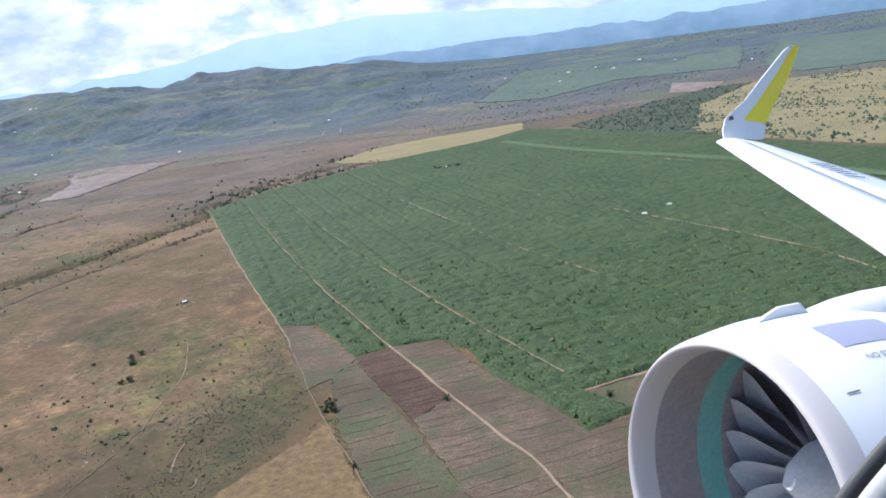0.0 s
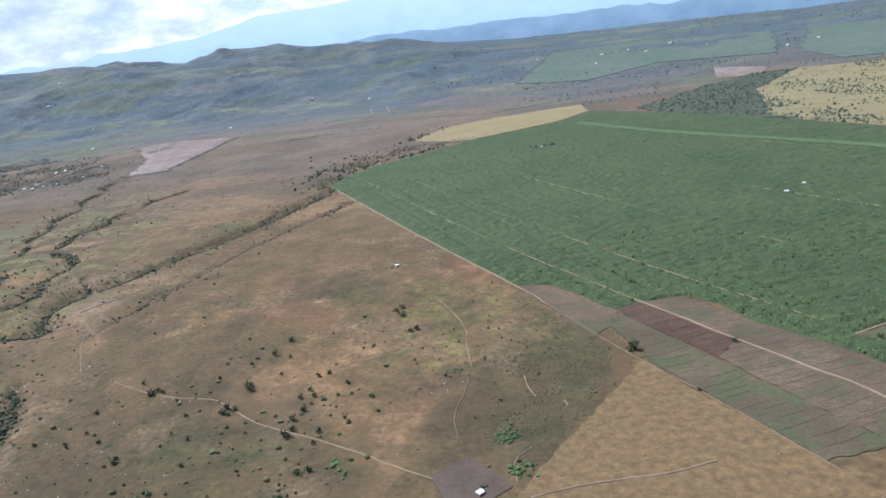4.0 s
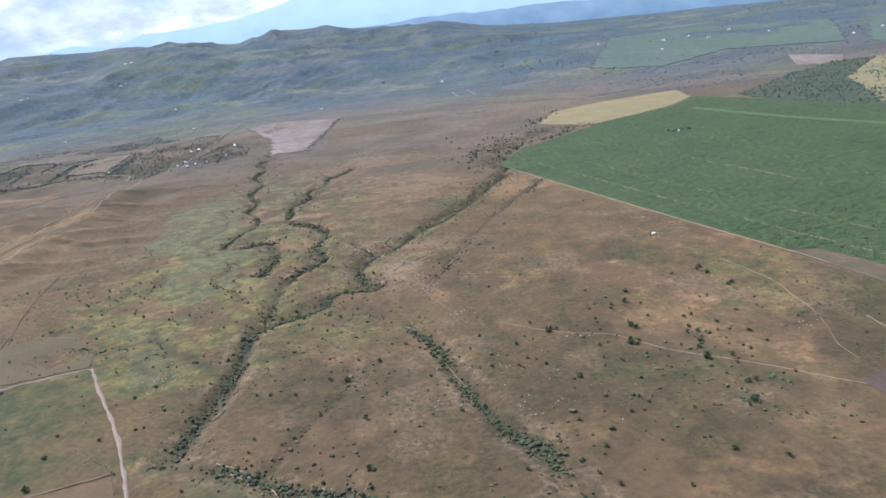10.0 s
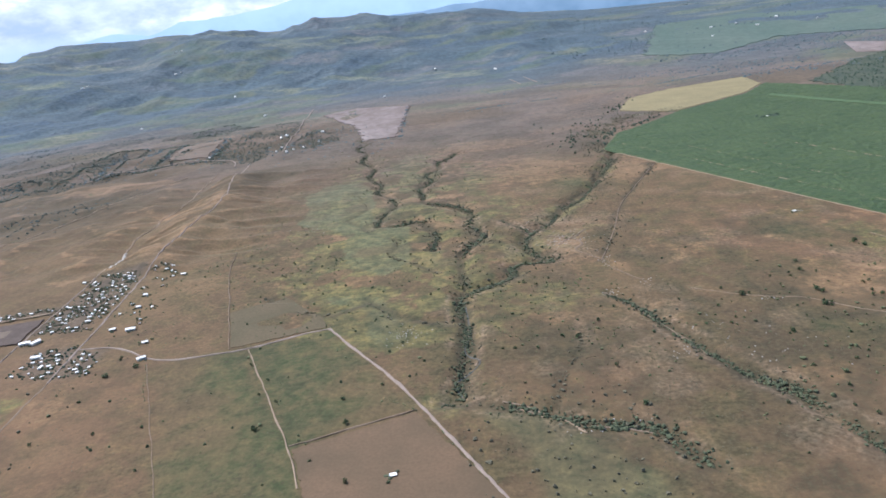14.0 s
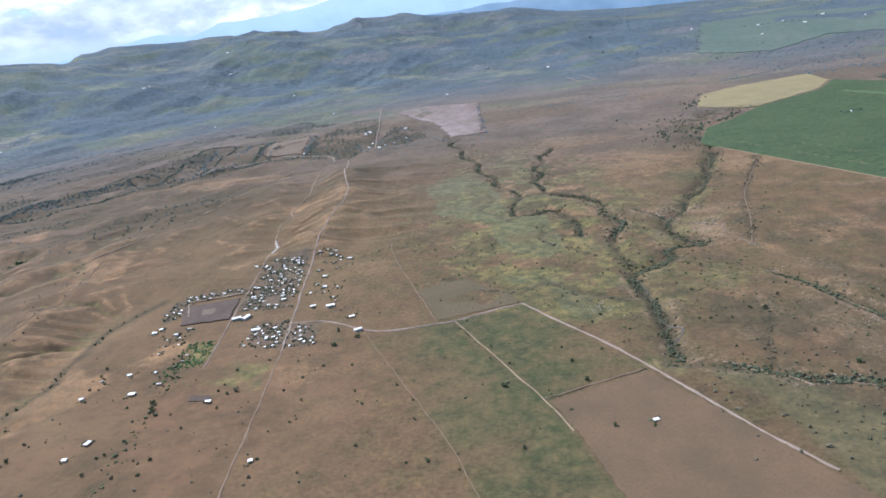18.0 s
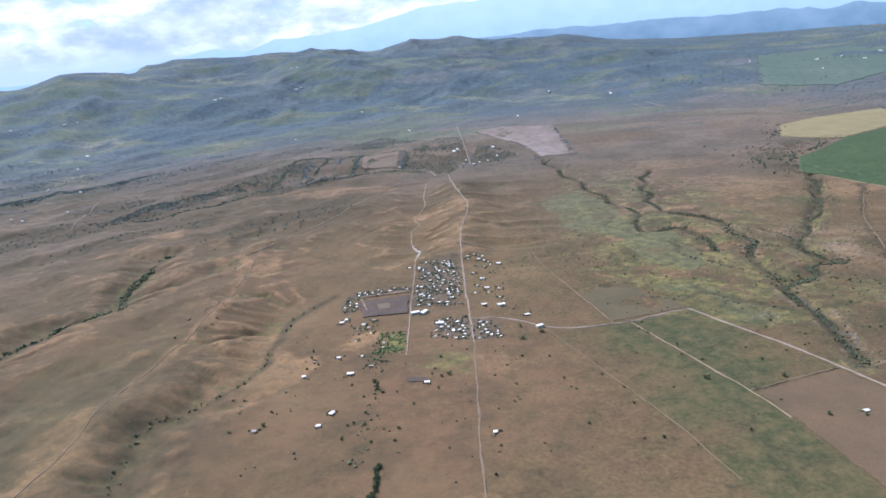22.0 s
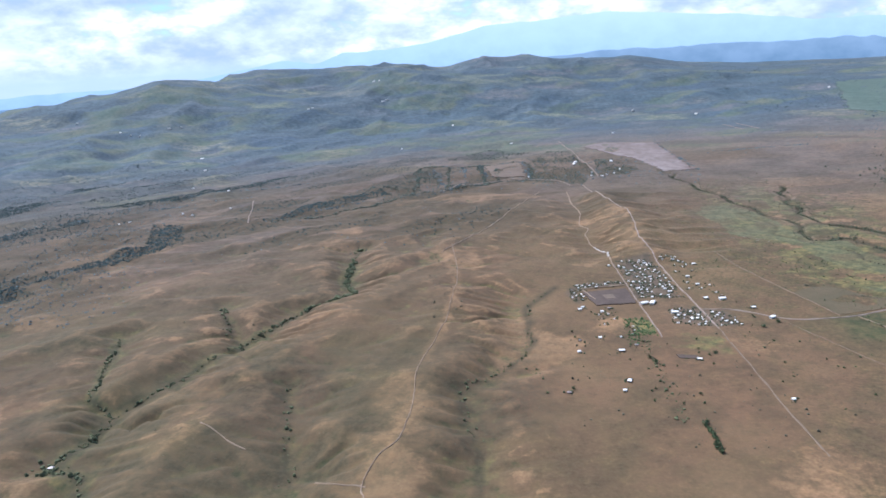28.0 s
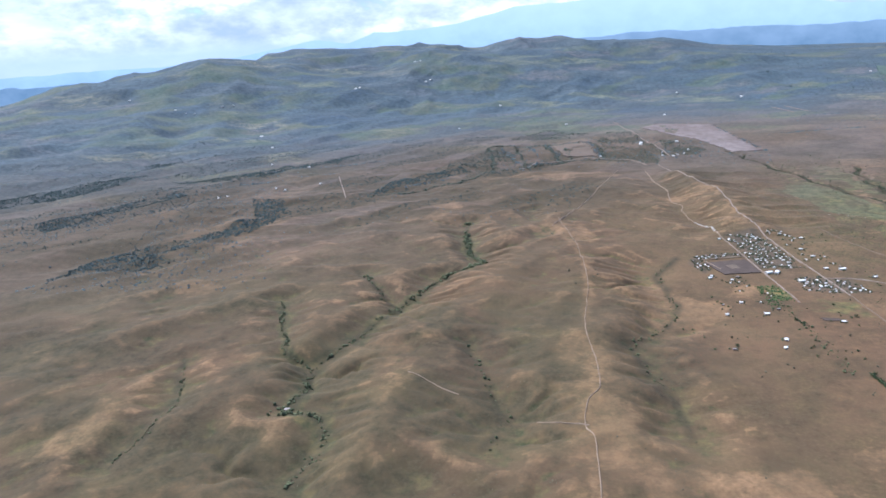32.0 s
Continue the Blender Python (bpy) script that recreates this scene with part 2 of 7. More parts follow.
def cloud_material():
    """Cumulus and grey stratus seen from afar, on the backdrop of sky."""
    k = Mat("cloudy_sky")
    heap = k.noise(0.0034, 10, 0.58, (1, 1, 2.2))
    bank = k.noise(0.0013, 7, 0.52, (1, 1, 4.0), 20)
    sep = k.n.new("ShaderNodeSeparateXYZ")
    k.l.new(k.c.outputs["Object"], sep.inputs[0])
    up = k.n.new("ShaderNodeMapRange")
    up.inputs[1].default_value, up.inputs[2].default_value = 200, 560
    k.l.new(sep.outputs[2], up.inputs[0])
    blue = k.ramp(up.outputs[0], [(0.0, (0.40, 0.57, 0.76)), (0.5, (0.50, 0.66, 0.82)), (1.0, (0.42, 0.60, 0.80))])
    c = k.mix(k.ramp(heap, [(0.33, 0.0), (0.42, 1.0)]), blue, k.ramp(heap, [(0.40, (0.46, 0.53, 0.64)), (0.49, (0.63, 0.67, 0.73)), (0.58, (0.86, 0.87, 0.88))]))
    c = k.mix(k.ramp(bank, [(0.42, 0.0), (0.56, 0.85)]), c, k.ramp(heap, [(0.35, (0.36, 0.42, 0.52)), (0.65, (0.60, 0.65, 0.72))]))
    c = k.mix(k.ramp(up.outputs[0], [(0.0, 0.9), (0.24, 0.0)]), c, (0.44, 0.53, 0.66))
    e = k.n.new("ShaderNodeEmission")
    e.inputs[1].default_value = 0.93
    k.l.new(c, e.inputs[0])
    k.l.new(e.outputs[0], k.n["Material Output"].inputs["Surface"])
    k.n.remove(k.b)
    return k.m


def distance_material(name, a, b, haze=0.0):
    """The farthest ranges, a plain glowing backdrop of distance with haze in its colours."""
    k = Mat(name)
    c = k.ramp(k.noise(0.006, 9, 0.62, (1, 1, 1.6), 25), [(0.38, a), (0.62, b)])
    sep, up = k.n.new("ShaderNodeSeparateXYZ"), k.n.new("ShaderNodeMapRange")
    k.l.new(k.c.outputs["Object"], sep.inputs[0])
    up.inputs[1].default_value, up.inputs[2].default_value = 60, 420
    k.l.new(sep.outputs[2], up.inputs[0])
    # painted haze, thicker towards the crest
    c = k.mix(k.maths("MULTIPLY", up.outputs[0], haze), c, (0.52, 0.63, 0.76))
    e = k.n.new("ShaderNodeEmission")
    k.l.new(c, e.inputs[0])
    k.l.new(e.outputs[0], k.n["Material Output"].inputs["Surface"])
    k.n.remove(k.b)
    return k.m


GROUND = ground_material()


def cane_material():
    k = Mat("sugarcane_leaves", 0.8)
    block, row = k.noise(0.012, 5, 0.6), k.noise(0.16, 5, 0.65, (0.28, 1, 1), -20)
    leaf = k.noise(0.8, 6, 0.78)
    c = k.mix(k.ramp(block, [(0.35, 0.0), (0.65, 1.0)]), (0.049, 0.078, 0.031), (0.070, 0.100, 0.039))
    c = k.mix(k.ramp(row, [(0.46, 0.0), (0.58, 0.4)]), c, (0.105, 0.126, 0.046))
    c = k.mix(k.ramp(row, [(0.34, 0.35), (0.44, 0.0)]), c, (0.085, 0.085, 0.050))
    c = k.mix(k.ramp(leaf, [(0.38, 0.8), (0.52, 0.0)]), c, (0.024, 0.040, 0.017))
    c = k.mix(k.ramp(leaf, [(0.54, 0.0), (0.70, 0.6)]), c, (0.130, 0.158, 0.066))
    k.colour(c).bump(leaf, 0.9, 0.8)
    return k.m


CANE = cane_material()
TRACK = two_tone("pale_dirt_track", (0.33, 0.24, 0.16), (0.26, 0.185, 0.12), 0.15)
ROAD = two_tone("gravel_road", (0.325, 0.252, 0.196), (0.265, 0.200, 0.152), 0.12)


def furrowed(name, a, b, weed, weeds):
    """Ploughed soil with faint furrows along the rows and weeds in patches."""
    k = Mat(name, 0.95)
    row = k.noise(1.1, 5, 0.65, (0.10, 1, 1), -20)
    patch, clod = k.noise(0.05, 6, 0.65), k.noise(1.6, 4, 0.7)
    c = k.mix(k.ramp(row, [(0.40, 0.0), (0.60, 1.0)]), a, b)
    broad = k.noise(0.018, 5, 0.6)
    c = k.mix(k.ramp(broad, [(0.40, 0.75), (0.56, 0.0)]), c, tuple(v * 0.72 for v in a))
    c = k.mix(k.ramp(patch, [(0.56 - weeds * 0.16, 0.0), (0.64 - weeds * 0.16, 0.25 + 0.7 * weeds)]), c, weed)
    c = k.mix(k.ramp(clod, [(0.38, 0.75), (0.54, 0.0)]), c, tuple(v * 0.5 for v in a))
    k.colour(c).bump(row, 0.6, 0.25)
    return k.m


PLOUGH_DARK = furrowed("ploughed_purple_soil", (0.092, 0.054, 0.038), (0.136, 0.084, 0.058), (0.105, 0.085, 0.055), 0.1)
PLOUGH = furrowed("ploughed_brown_soil", (0.132, 0.094, 0.062), (0.196, 0.142, 0.094), (0.085, 0.092, 0.046), 0.5)
STUBBLE = furrowed("weedy_plot", (0.122, 0.096, 0.060), (0.160, 0.122, 0.074), (0.078, 0.104, 0.044), 0.55)
STRAW = two_tone("ripe_straw", (0.285, 0.228, 0.112), (0.225, 0.182, 0.090), 0.02, fine=0.25)
STRAW_GREEN = two_tone("dry_grass_under_trees", (0.275, 0.222, 0.112), (0.200, 0.172, 0.086), 0.016, fine=0.12)
ORANGE = two_tone("orange_dry_crop", (0.225, 0.146, 0.068), (0.112, 0.080, 0.041), 0.30, fine=0.75)
PASTURE_GREY = two_tone("grey_green_fallow", (0.102, 0.084, 0.044), (0.140, 0.102, 0.056), 0.025, fine=0.6)
FALLOW = two_tone("brown_fallow", (0.166, 0.106, 0.060), (0.120, 0.084, 0.048), 0.03, fine=0.6)
DRYPLOT = two_tone("dry_bare_plot", (0.185, 0.135, 0.095), (0.150, 0.112, 0.078), 0.03, fine=0.4)
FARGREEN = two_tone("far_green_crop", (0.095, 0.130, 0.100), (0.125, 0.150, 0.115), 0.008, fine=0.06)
PITCH = two_tone("trodden_brown_soil", (0.084, 0.060, 0.046), (0.128, 0.094, 0.072), 0.08, fine=0.8)
PINK = two_tone("reddish_soil", (0.158, 0.112, 0.088), (0.290, 0.236, 0.204), 0.014, fine=0.06, stretch=(1.0, 0.45, 1))
# dark underlay: canopy and shade between the grove's trees, put into the colour
WOODFLOOR = two_tone("shaded_grove_floor", (0.056, 0.070, 0.046), (0.096, 0.098, 0.060), 0.03, fine=0.2)
FAINT = two_tone("faint_worn_path", (0.225, 0.160, 0.105), (0.175, 0.125, 0.080), 0.2)
DITCH = two_tone("weedy_ditch", (0.066, 0.056, 0.036), (0.105, 0.084, 0.054), 0.25)
ROCK = two_tone("pale_rock", (0.46, 0.42, 0.36), (0.32, 0.28, 0.23), 0.6, bump=0.6)
WATER = Mat("brown_stream_water", 0.08).colour((0.10, 0.10, 0.085)).m
LEAF = leaf_material("bush_leaves", (0.066, 0.090, 0.040), (0.094, 0.120, 0.052))
CLUMP = clump_material("scrub_leaves", (0.068, 0.076, 0.038), (0.096, 0.102, 0.048))
CLUMP_THICKET = clump_material("thicket_leaves", (0.050, 0.056, 0.032), (0.072, 0.080, 0.042))
CLUMP_DARK = clump_material("dark_wood_leaves", (0.044, 0.062, 0.042), (0.064, 0.082, 0.052))
# far leaves in pale blue-grey: distance haze is put into this colour
CLUMP_HAZE = clump_material("hazed_wood_leaves", (0.080, 0.102, 0.102), (0.100, 0.124, 0.122))
CLUMP_GROVE = clump_material("grove_leaves", (0.046, 0.066, 0.046), (0.066, 0.086, 0.056))
CLUMP_WEST = clump_material("slope_wood_leaves", (0.040, 0.056, 0.048), (0.052, 0.070, 0.060))
CLUMP_HEDGE = clump_material("hedge_leaves", (0.066, 0.078, 0.056), (0.088, 0.098, 0.068))
CANE_LIGHT = two_tone("young_cane_leaves", (0.085, 0.130, 0.052), (0.110, 0.150, 0.062), 0.05, 0.8, 0.6, 0.4, 0.9)
CLUMP_CANE = clump_material("cane_tops", (0.070, 0.105, 0.036), (0.105, 0.146, 0.050))
CLUMP_BROWN = clump_material("bare_brown_scrub", (0.078, 0.072, 0.044), (0.108, 0.094, 0.058))
CLUMP_STRAW = clump_material("straw_tufts", (0.165, 0.110, 0.050), (0.212, 0.146, 0.070))
CLUMP_SHRUB = clump_material("shrub_leaves", (0.050, 0.086, 0.030), (0.072, 0.110, 0.040))
CLUMP_GARDEN = clump_material("garden_leaves", (0.056, 0.094, 0.034), (0.078, 0.120, 0.044))
BARK = two_tone("grey_bark", (0.16, 0.13, 0.10), (0.10, 0.08, 0.06), 2.0)
TIN = sheet_material("pale_tin_roof", (0.95, 0.90, 0.80), (0.80, 0.75, 0.67), 0.7)
TIN_BLUE = sheet_material("blue_grey_roof", (0.20, 0.27, 0.32), (0.30, 0.33, 0.34))
TIN_RUST = sheet_material("rusty_tin_roof", (0.24, 0.17, 0.14), (0.30, 0.26, 0.23))
PLASTER = two_tone("limewashed_wall", (0.62, 0.58, 0.50), (0.50, 0.46, 0.40), 0.8)
PLANK = two_tone("weathered_boards", (0.20, 0.15, 0.11), (0.14, 0.10, 0.075), 1.2)


# ---- plan ----
CANE_FIELD = [(-267, 732), (-226, 829), (-176, 872), (-96, 956), (49, 1054), (124, 1151), (231, 968), (303, 813), (345, 690), (420, 520),
              (330, 330), (195, 300), (120, 262), (67, 244), (37, 232), (52, 214), (32, 203), (20, 229), (4, 252), (-4, 279), (-17, 296), (-40, 294), (-55, 287), (-69, 315), (-80, 334), (-100, 340),
              (-142, 434), (-197, 564)]
STREAM = [(-232, 722), (-258, 715), (-279, 651), (-308, 579), (-336, 517), (-356, 499), (-377, 453), (-396, 428), (-406, 404), (-406, 382), (-397, 362), (-392, 349), (-413, 349), (-424, 345), (-424, 326), (-438, 314), (-453, 307), (-464, 299), (-467, 279), (-467, 264), (-464, 242), (-464, 224), (-468, 197), (-470, 183), (-471, 158)]
GULLY = [(-364, 273), (-349, 248), (-338, 208), (-327, 179), (-316, 153), (-302, 135), (-293, 109), (-284, 70)]
CREEK_A = [(-622, 1010), (-601, 970), (-614, 930), (-593, 880), (-596, 830), (-572, 770), (-575, 715), (-555, 668), (-556, 630), (-539, 602), (-530, 562), (-541, 537), (-545, 495), (-526, 489), (-504, 499), (-487, 460), (-485, 431), (-489, 405)]
CREEK_B = [(-458, 822), (-466, 795), (-485, 765), (-483, 730), (-500, 697), (-492, 663), (-507, 630), (-501, 599), (-500, 570), (-475, 546), (-454, 521), (-449, 496), (-454, 473), (-446, 452), (-442, 429), (-452, 410), (-460, 391), (-464, 368), (-464, 338), (-462, 314)]
CREEK_E = [(-585, 640), (-560, 560), (-575, 520), (-545, 470), (-520, 440), (-525, 400), (-500, 370), (-480, 345)]
CREEK_F = [(-423, 470), (-412, 451), (-398, 428)]
CREEK_G = [(-620, 330), (-590, 300), (-560, 285), (-535, 300), (-515, 270), (-490, 255), (-470, 250)]
CREEK_H = [(-390, 235), (-396, 200), (-410, 175), (-418, 150), (-425, 135)]
CREEK_C = [(-480, 152), (-465, 150), (-428, 134), (-404, 119), (-379, 113), (-360, 80)]
TRACK_E = [(-229, 631), (-269, 553), (-305, 480), (-330, 402), (-355, 337)]
HEDGE = [(-263, 720), (-267, 664), (-301, 625), (-316, 562), (-340, 527), (-352, 503)]
RAVINE = [(-1117, 525), (-1108, 402), (-1090, 346), (-1136, 302), (-1170, 225), (-1193, 150), (-1224, 92), (-1217, 42), (-1224, 8), (-1197, 1), (-1184, -34), (-1199, -72)]
RAVINE_B = [(-1295, 235), (-1273, 163), (-1259, 136), (-1255, 114), (-1224, 92)]
RAVINE_C = [(-1338, 98), (-1311, 17), (-1319, -55)]
RAVINE_D = [(-1228, 319), (-1185, 238), (-1165, 215)]
VALLEY = [(-870, 340), (-897, 300), (-900, 238), (-905, 182), (-930, 145), (-955, 114), (-947, 60), (-938, -19)]
VALLEY_B = [(-1095, 120), (-1075, 60), (-1060, 10), (-1075, -40)]
WHITE_GULLY = [(-813, 836), (-812, 754), (-806, 692), (-814, 622), (-806, 586), (-812, 554), (-808, 504), (-812, 460), (-832, 405), (-870, 340)]
WASH = [(-813, 836), (-812, 754), (-806, 692), (-814, 622), (-806, 586), (-813, 554), (-808, 504), (-797, 469), (-798, 449), (-798, 402)]
RIDGE_ROAD = [(-1010, -120), (-1004, -40), (-1008, -16), (-1003, 14), (-993, 33), (-990, 80), (-992, 138), (-984, 203), (-977, 260), (-976, 390), (-990, 508)]
ROAD_1 = [(-728, 19), (-731, 74), (-733, 153), (-735, 220), (-743, 338), (-747, 406), (-750, 513), (-743, 635), (-765, 762), (-780, 899)]
ROAD_2 = [(-787, 204), (-792, 300), (-798, 425)]
ROAD_X = [(-738, 268), (-707, 263), (-677, 242), (-652, 236), (-612, 241), (-575, 256), (-557, 260)]
ROAD_S = [(-557, 260), (-539, 230), (-503, 172), (-474, 115), (-457, 80), (-435, 40)]

GROVE = [(188, 1116), (239, 1164), (369, 1306), (496, 1385), (581, 1378), (415, 1184), (300, 880), (308, 812), (254, 905), (205, 1002)]
NW_WOODS = [[(-1607, 298), (-1572, 375), (-1489, 401), (-1413, 495), (-1406, 568), (-1389, 582), (-1440, 700), (-1490, 695), (-1443, 573), (-1496, 463), (-1600, 400)],
            [(-1749, 517), (-1732, 545), (-1697, 622), (-1624, 725), (-1635, 792), (-1712, 698), (-1800, 560)],
            [(-1709, 852), (-1536, 871), (-1419, 1019), (-1372, 1145), (-1487, 1002), (-1583, 934)],
            [(-1581, 355), (-1529, 405), (-1471, 367), (-1523, 330)], [(-1802, 1037), (-1813, 1139), (-1885, 1120), (-1870, 1040)],
            [(-1960, 700), (-1820, 850), (-1790, 930), (-1900, 900), (-2050, 760)], [(-1300, 690), (-1250, 760), (-1130, 880), (-1150, 910), (-1270, 800)]]

VILLAGE = [[(-791, 300), (-794, 430), (-752, 432), (-747, 300)], [(-856, 325), (-846, 348), (-800, 356), (-799, 340), (-840, 333), (-842, 300), (-853, 292)], [(-769, 232), (-766, 268), (-742, 272), (-715, 262), (-712, 228), (-740, 224)]]
FARM_WOODS = [[(-867, 936), (-875, 1102), (-815, 1312), (-757, 1247), (-746, 972), (-781, 902)], [(-746, 972), (-724, 1168), (-675, 1114), (-655, 1025), (-690, 970)], [(-1185, 900), (-1100, 1130), (-1060, 1150), (-1037, 941), (-1085, 822)], [(-1053, 1240), (-900, 1230), (-860, 1300), (-960, 1420)]]
BACK_PLOT = [(-788, 216), (-741, 208), (-738, 160), (-787, 170)]


# ---- shapes in numbers ----
def lattice(ix, iy, seed):
    h = (ix * 374761393 + iy * 668265263 + seed * 974711) & 0x7FFFFFFF
    h = ((h ^ (h >> 13)) * 1274126177) & 0x7FFFFFFF
    return ((h ^ (h >> 16)) & 0xFFFF) / 65535.0


def value_noise(x, y, size, seed=0):
    u, v = np.asarray(x, float) / size, np.asarray(y, float) / size
    iu, iv = np.floor(u).astype(np.int64), np.floor(v).astype(np.int64)
    fu, fv = u - iu, v - iv
    fu, fv = fu * fu * (3 - 2 * fu), fv * fv * (3 - 2 * fv)
    a, b = lattice(iu, iv, seed), lattice(iu + 1, iv, seed)
    c, d = lattice(iu, iv + 1, seed), lattice(iu + 1, iv + 1, seed)
    return (a + (b - a) * fu) * (1 - fv) + (c + (d - c) * fu) * fv


def fbm(x, y, size, seed=0, octaves=4):
    total, amp, norm = 0.0, 1.0, 0.0
    for o in range(octaves):
        total = total + amp * value_noise(x + o * 17.3, y - o * 9.1, size / 2 ** o, seed + o)
        norm += amp
        amp *= 0.5
    return total / norm


def ridged(x, y, size, seed=0, octaves=4):
    total, amp, norm = 0.0, 1.0, 0.0
    for o in range(octaves):
        total = total + amp * (1 - np.abs(2 * value_noise(x + o * 31.7, y + o * 11.9, size / 2 ** o, seed + o) - 1))
        norm += amp
        amp *= 0.5
    return total / norm


def smooth(x, lo, hi):
    t = np.clip((np.asarray(x, float) - lo) / (hi - lo), 0, 1)
    return t * t * (3 - 2 * t)


def to_line(x, y, line):
    """The distance to a broken line."""
    best = np.full(np.shape(x), 1e9)
    for (ax, ay), (bx, by) in zip(line, line[1:]):
        dx, dy = bx - ax, by - ay
        t = np.clip(((x - ax) * dx + (y - ay) * dy) / (dx * dx + dy * dy), 0, 1)
        best = np.minimum(best, np.hypot(x - ax - t * dx, y - ay - t * dy))
    return best


def within(x, y, poly):
    inside = np.zeros(np.shape(x), bool)
    for (ax, ay), (bx, by) in zip(poly, poly[1:] + poly[:1]):
        if ay == by:
            continue
        inside ^= ((ay > y) != (by > y)) & (x < (bx - ax) * (y - ay) / (by - ay) + ax)
    return inside


def spot(x, y, cx, cy, rx, ry=None, turn=0.0):
    """A soft round patch: 1 in its middle, 0 outside."""
    c, s = math.cos(radians(turn)), math.sin(radians(turn))
    u, v = (x - cx) * c + (y - cy) * s, -(x - cx) * s + (y - cy) * c
    return np.exp(-((u / rx) ** 2 + (v / (ry or rx)) ** 2))


def erode():
    """Rolling hills carved by running water, on an even grid: ridges, side valleys and rills."""
    xs, ys = np.arange(-1620, -596, 3.0), np.arange(-380, 1108, 3.0)
    gx0, gy0 = np.meshgrid(xs, ys)
    wx, wy = gx0 + 26 * (fbm(gx0, gy0, 70, 71, 3) - 0.5), gy0 + 26 * (fbm(gx0, gy0, 70, 72, 3) - 0.5)
    u, v = wx * 0.65 + wy * 0.76, -wx * 0.76 + wy * 0.65
    z = 20 * fbm(wx, wy, 150, 3, 3) + 12 * fbm(wx, wy, 46, 8, 4) + 14 * smooth(-gx0, 1180, 1420) * fbm(u * 0.3, v, 58, 6, 3) + 0.010 * (gy0 + 380)
    for line, wide, tall in ((RIDGE_ROAD, 45, 9), (ROAD_1[5:], 42, 10), ([(-1040, 120), (-1060, 300), (-1030, 480)], 40, 5), ([(-1150, -60), (-1130, 120), (-1080, 250)], 30, 6)):
        z = z + tall * np.exp(-(to_line(wx, wy, line) / wide) ** 2)
    for line, wide, deep in ((RAVINE, 20, 9), (RAVINE_B, 13, 6), (RAVINE_C, 13, 6), (RAVINE_D, 11, 5), (VALLEY, 20, 8), (VALLEY_B, 15, 6), (WHITE_GULLY, 18, 7), ([(-1018, 598), (-1035, 568), (-1005, 455), (-1040, 412), (-1095, 395)], 12, 5)):
        z = z - deep * np.exp(-(to_line(wx, wy, line) / wide) ** 2)
    ny0, nx0 = z.shape
    index = np.arange(z.size).reshape(z.shape)
    shifts = [(a, b) for a in (-1, 0, 1) for b in (-1, 0, 1) if a or b]
    for turn in range(32):
        z[1:-1, 1:-1] += 0.16
        best, to = np.zeros_like(z), index.copy()
        lowest = np.full_like(z, 1e9)
        inner = z[1:-1, 1:-1]
        for a, b in shifts:
            n = z[1 + a:ny0 - 1 + a, 1 + b:nx0 - 1 + b]
            fall = (inner - n) / math.hypot(a, b)
            more = fall > best[1:-1, 1:-1]
            best[1:-1, 1:-1] = np.where(more, fall, best[1:-1, 1:-1])
            to[1:-1, 1:-1] = np.where(more, index[1 + a:ny0 - 1 + a, 1 + b:nx0 - 1 + b], to[1:-1, 1:-1])
            lowest[1:-1, 1:-1] = np.minimum(lowest[1:-1, 1:-1], n)
        pit = (best == 0) & (lowest < 1e8)
        z = np.where(pit, lowest + 0.02, z)
        order = np.argsort(z, axis=None)
        target, level, area = to.ravel().tolist(), z.ravel().tolist(), [1.0] * z.size
        for i in order[::-1].tolist():
            if target[i] != i:
                area[target[i]] += area[i]
        force = (0.020 * np.sqrt(np.array(area))).tolist()
        for i in order.tolist():
            j = target[i]
            if j != i:
                level[i] = (level[i] + force[i] * level[j]) / (1 + force[i])
        z = np.array(level).reshape(z.shape)
        z[1:-1, 1:-1] += 0.012 * (z[2:, 1:-1] + z[:-2, 1:-1] + z[1:-1, 2:] + z[1:-1, :-2] - 4 * z[1:-1, 1:-1])
    wide = z
    for axis in (0, 1):
        k = np.exp(-(np.arange(-60, 61) / 24.0) ** 2)
        pad = np.pad(wide, [(60, 60) if axis == n else (0, 0) for n in (0, 1)], mode="edge")
        wide = np.apply_along_axis(lambda r: np.convolve(r, k / k.sum(), "valid"), axis, pad)
    return xs, ys, z - 0.93 * wide


HILL_X, HILL_Y, HILL_Z = erode()
CREST = [(-1.2, 30), (-0.85, 60), (-0.70, 140), (-0.60, 214), (-0.52, 198), (-0.45, 200), (-0.36, 188), (-0.28, 202), (-0.18, 198), (-0.10, 208), (-0.02, 190), (0.05, 168), (0.13, 140), (0.20, 122), (0.35, 112), (0.6, 112), (1.2, 90)]


def hills(x, y):
    """The carved hills at any place, flat outside their grid."""
    u = np.clip((x - HILL_X[0]) / 3.0, 0, len(HILL_X) - 1.001)
    v = np.clip((y - HILL_Y[0]) / 3.0, 0, len(HILL_Y) - 1.001)
    i, j = u.astype(int), v.astype(int)
    fu, fv = u - i, v - j
    low = HILL_Z[j, i] * (1 - fu) + HILL_Z[j, i + 1] * fu
    high = HILL_Z[j + 1, i] * (1 - fu) + HILL_Z[j + 1, i + 1] * fu
    inside = smooth(x, HILL_X[0], HILL_X[0] + 120) * smooth(y, HILL_Y[0], HILL_Y[0] + 40)
    return (low * (1 - fv) + high * fv) * inside


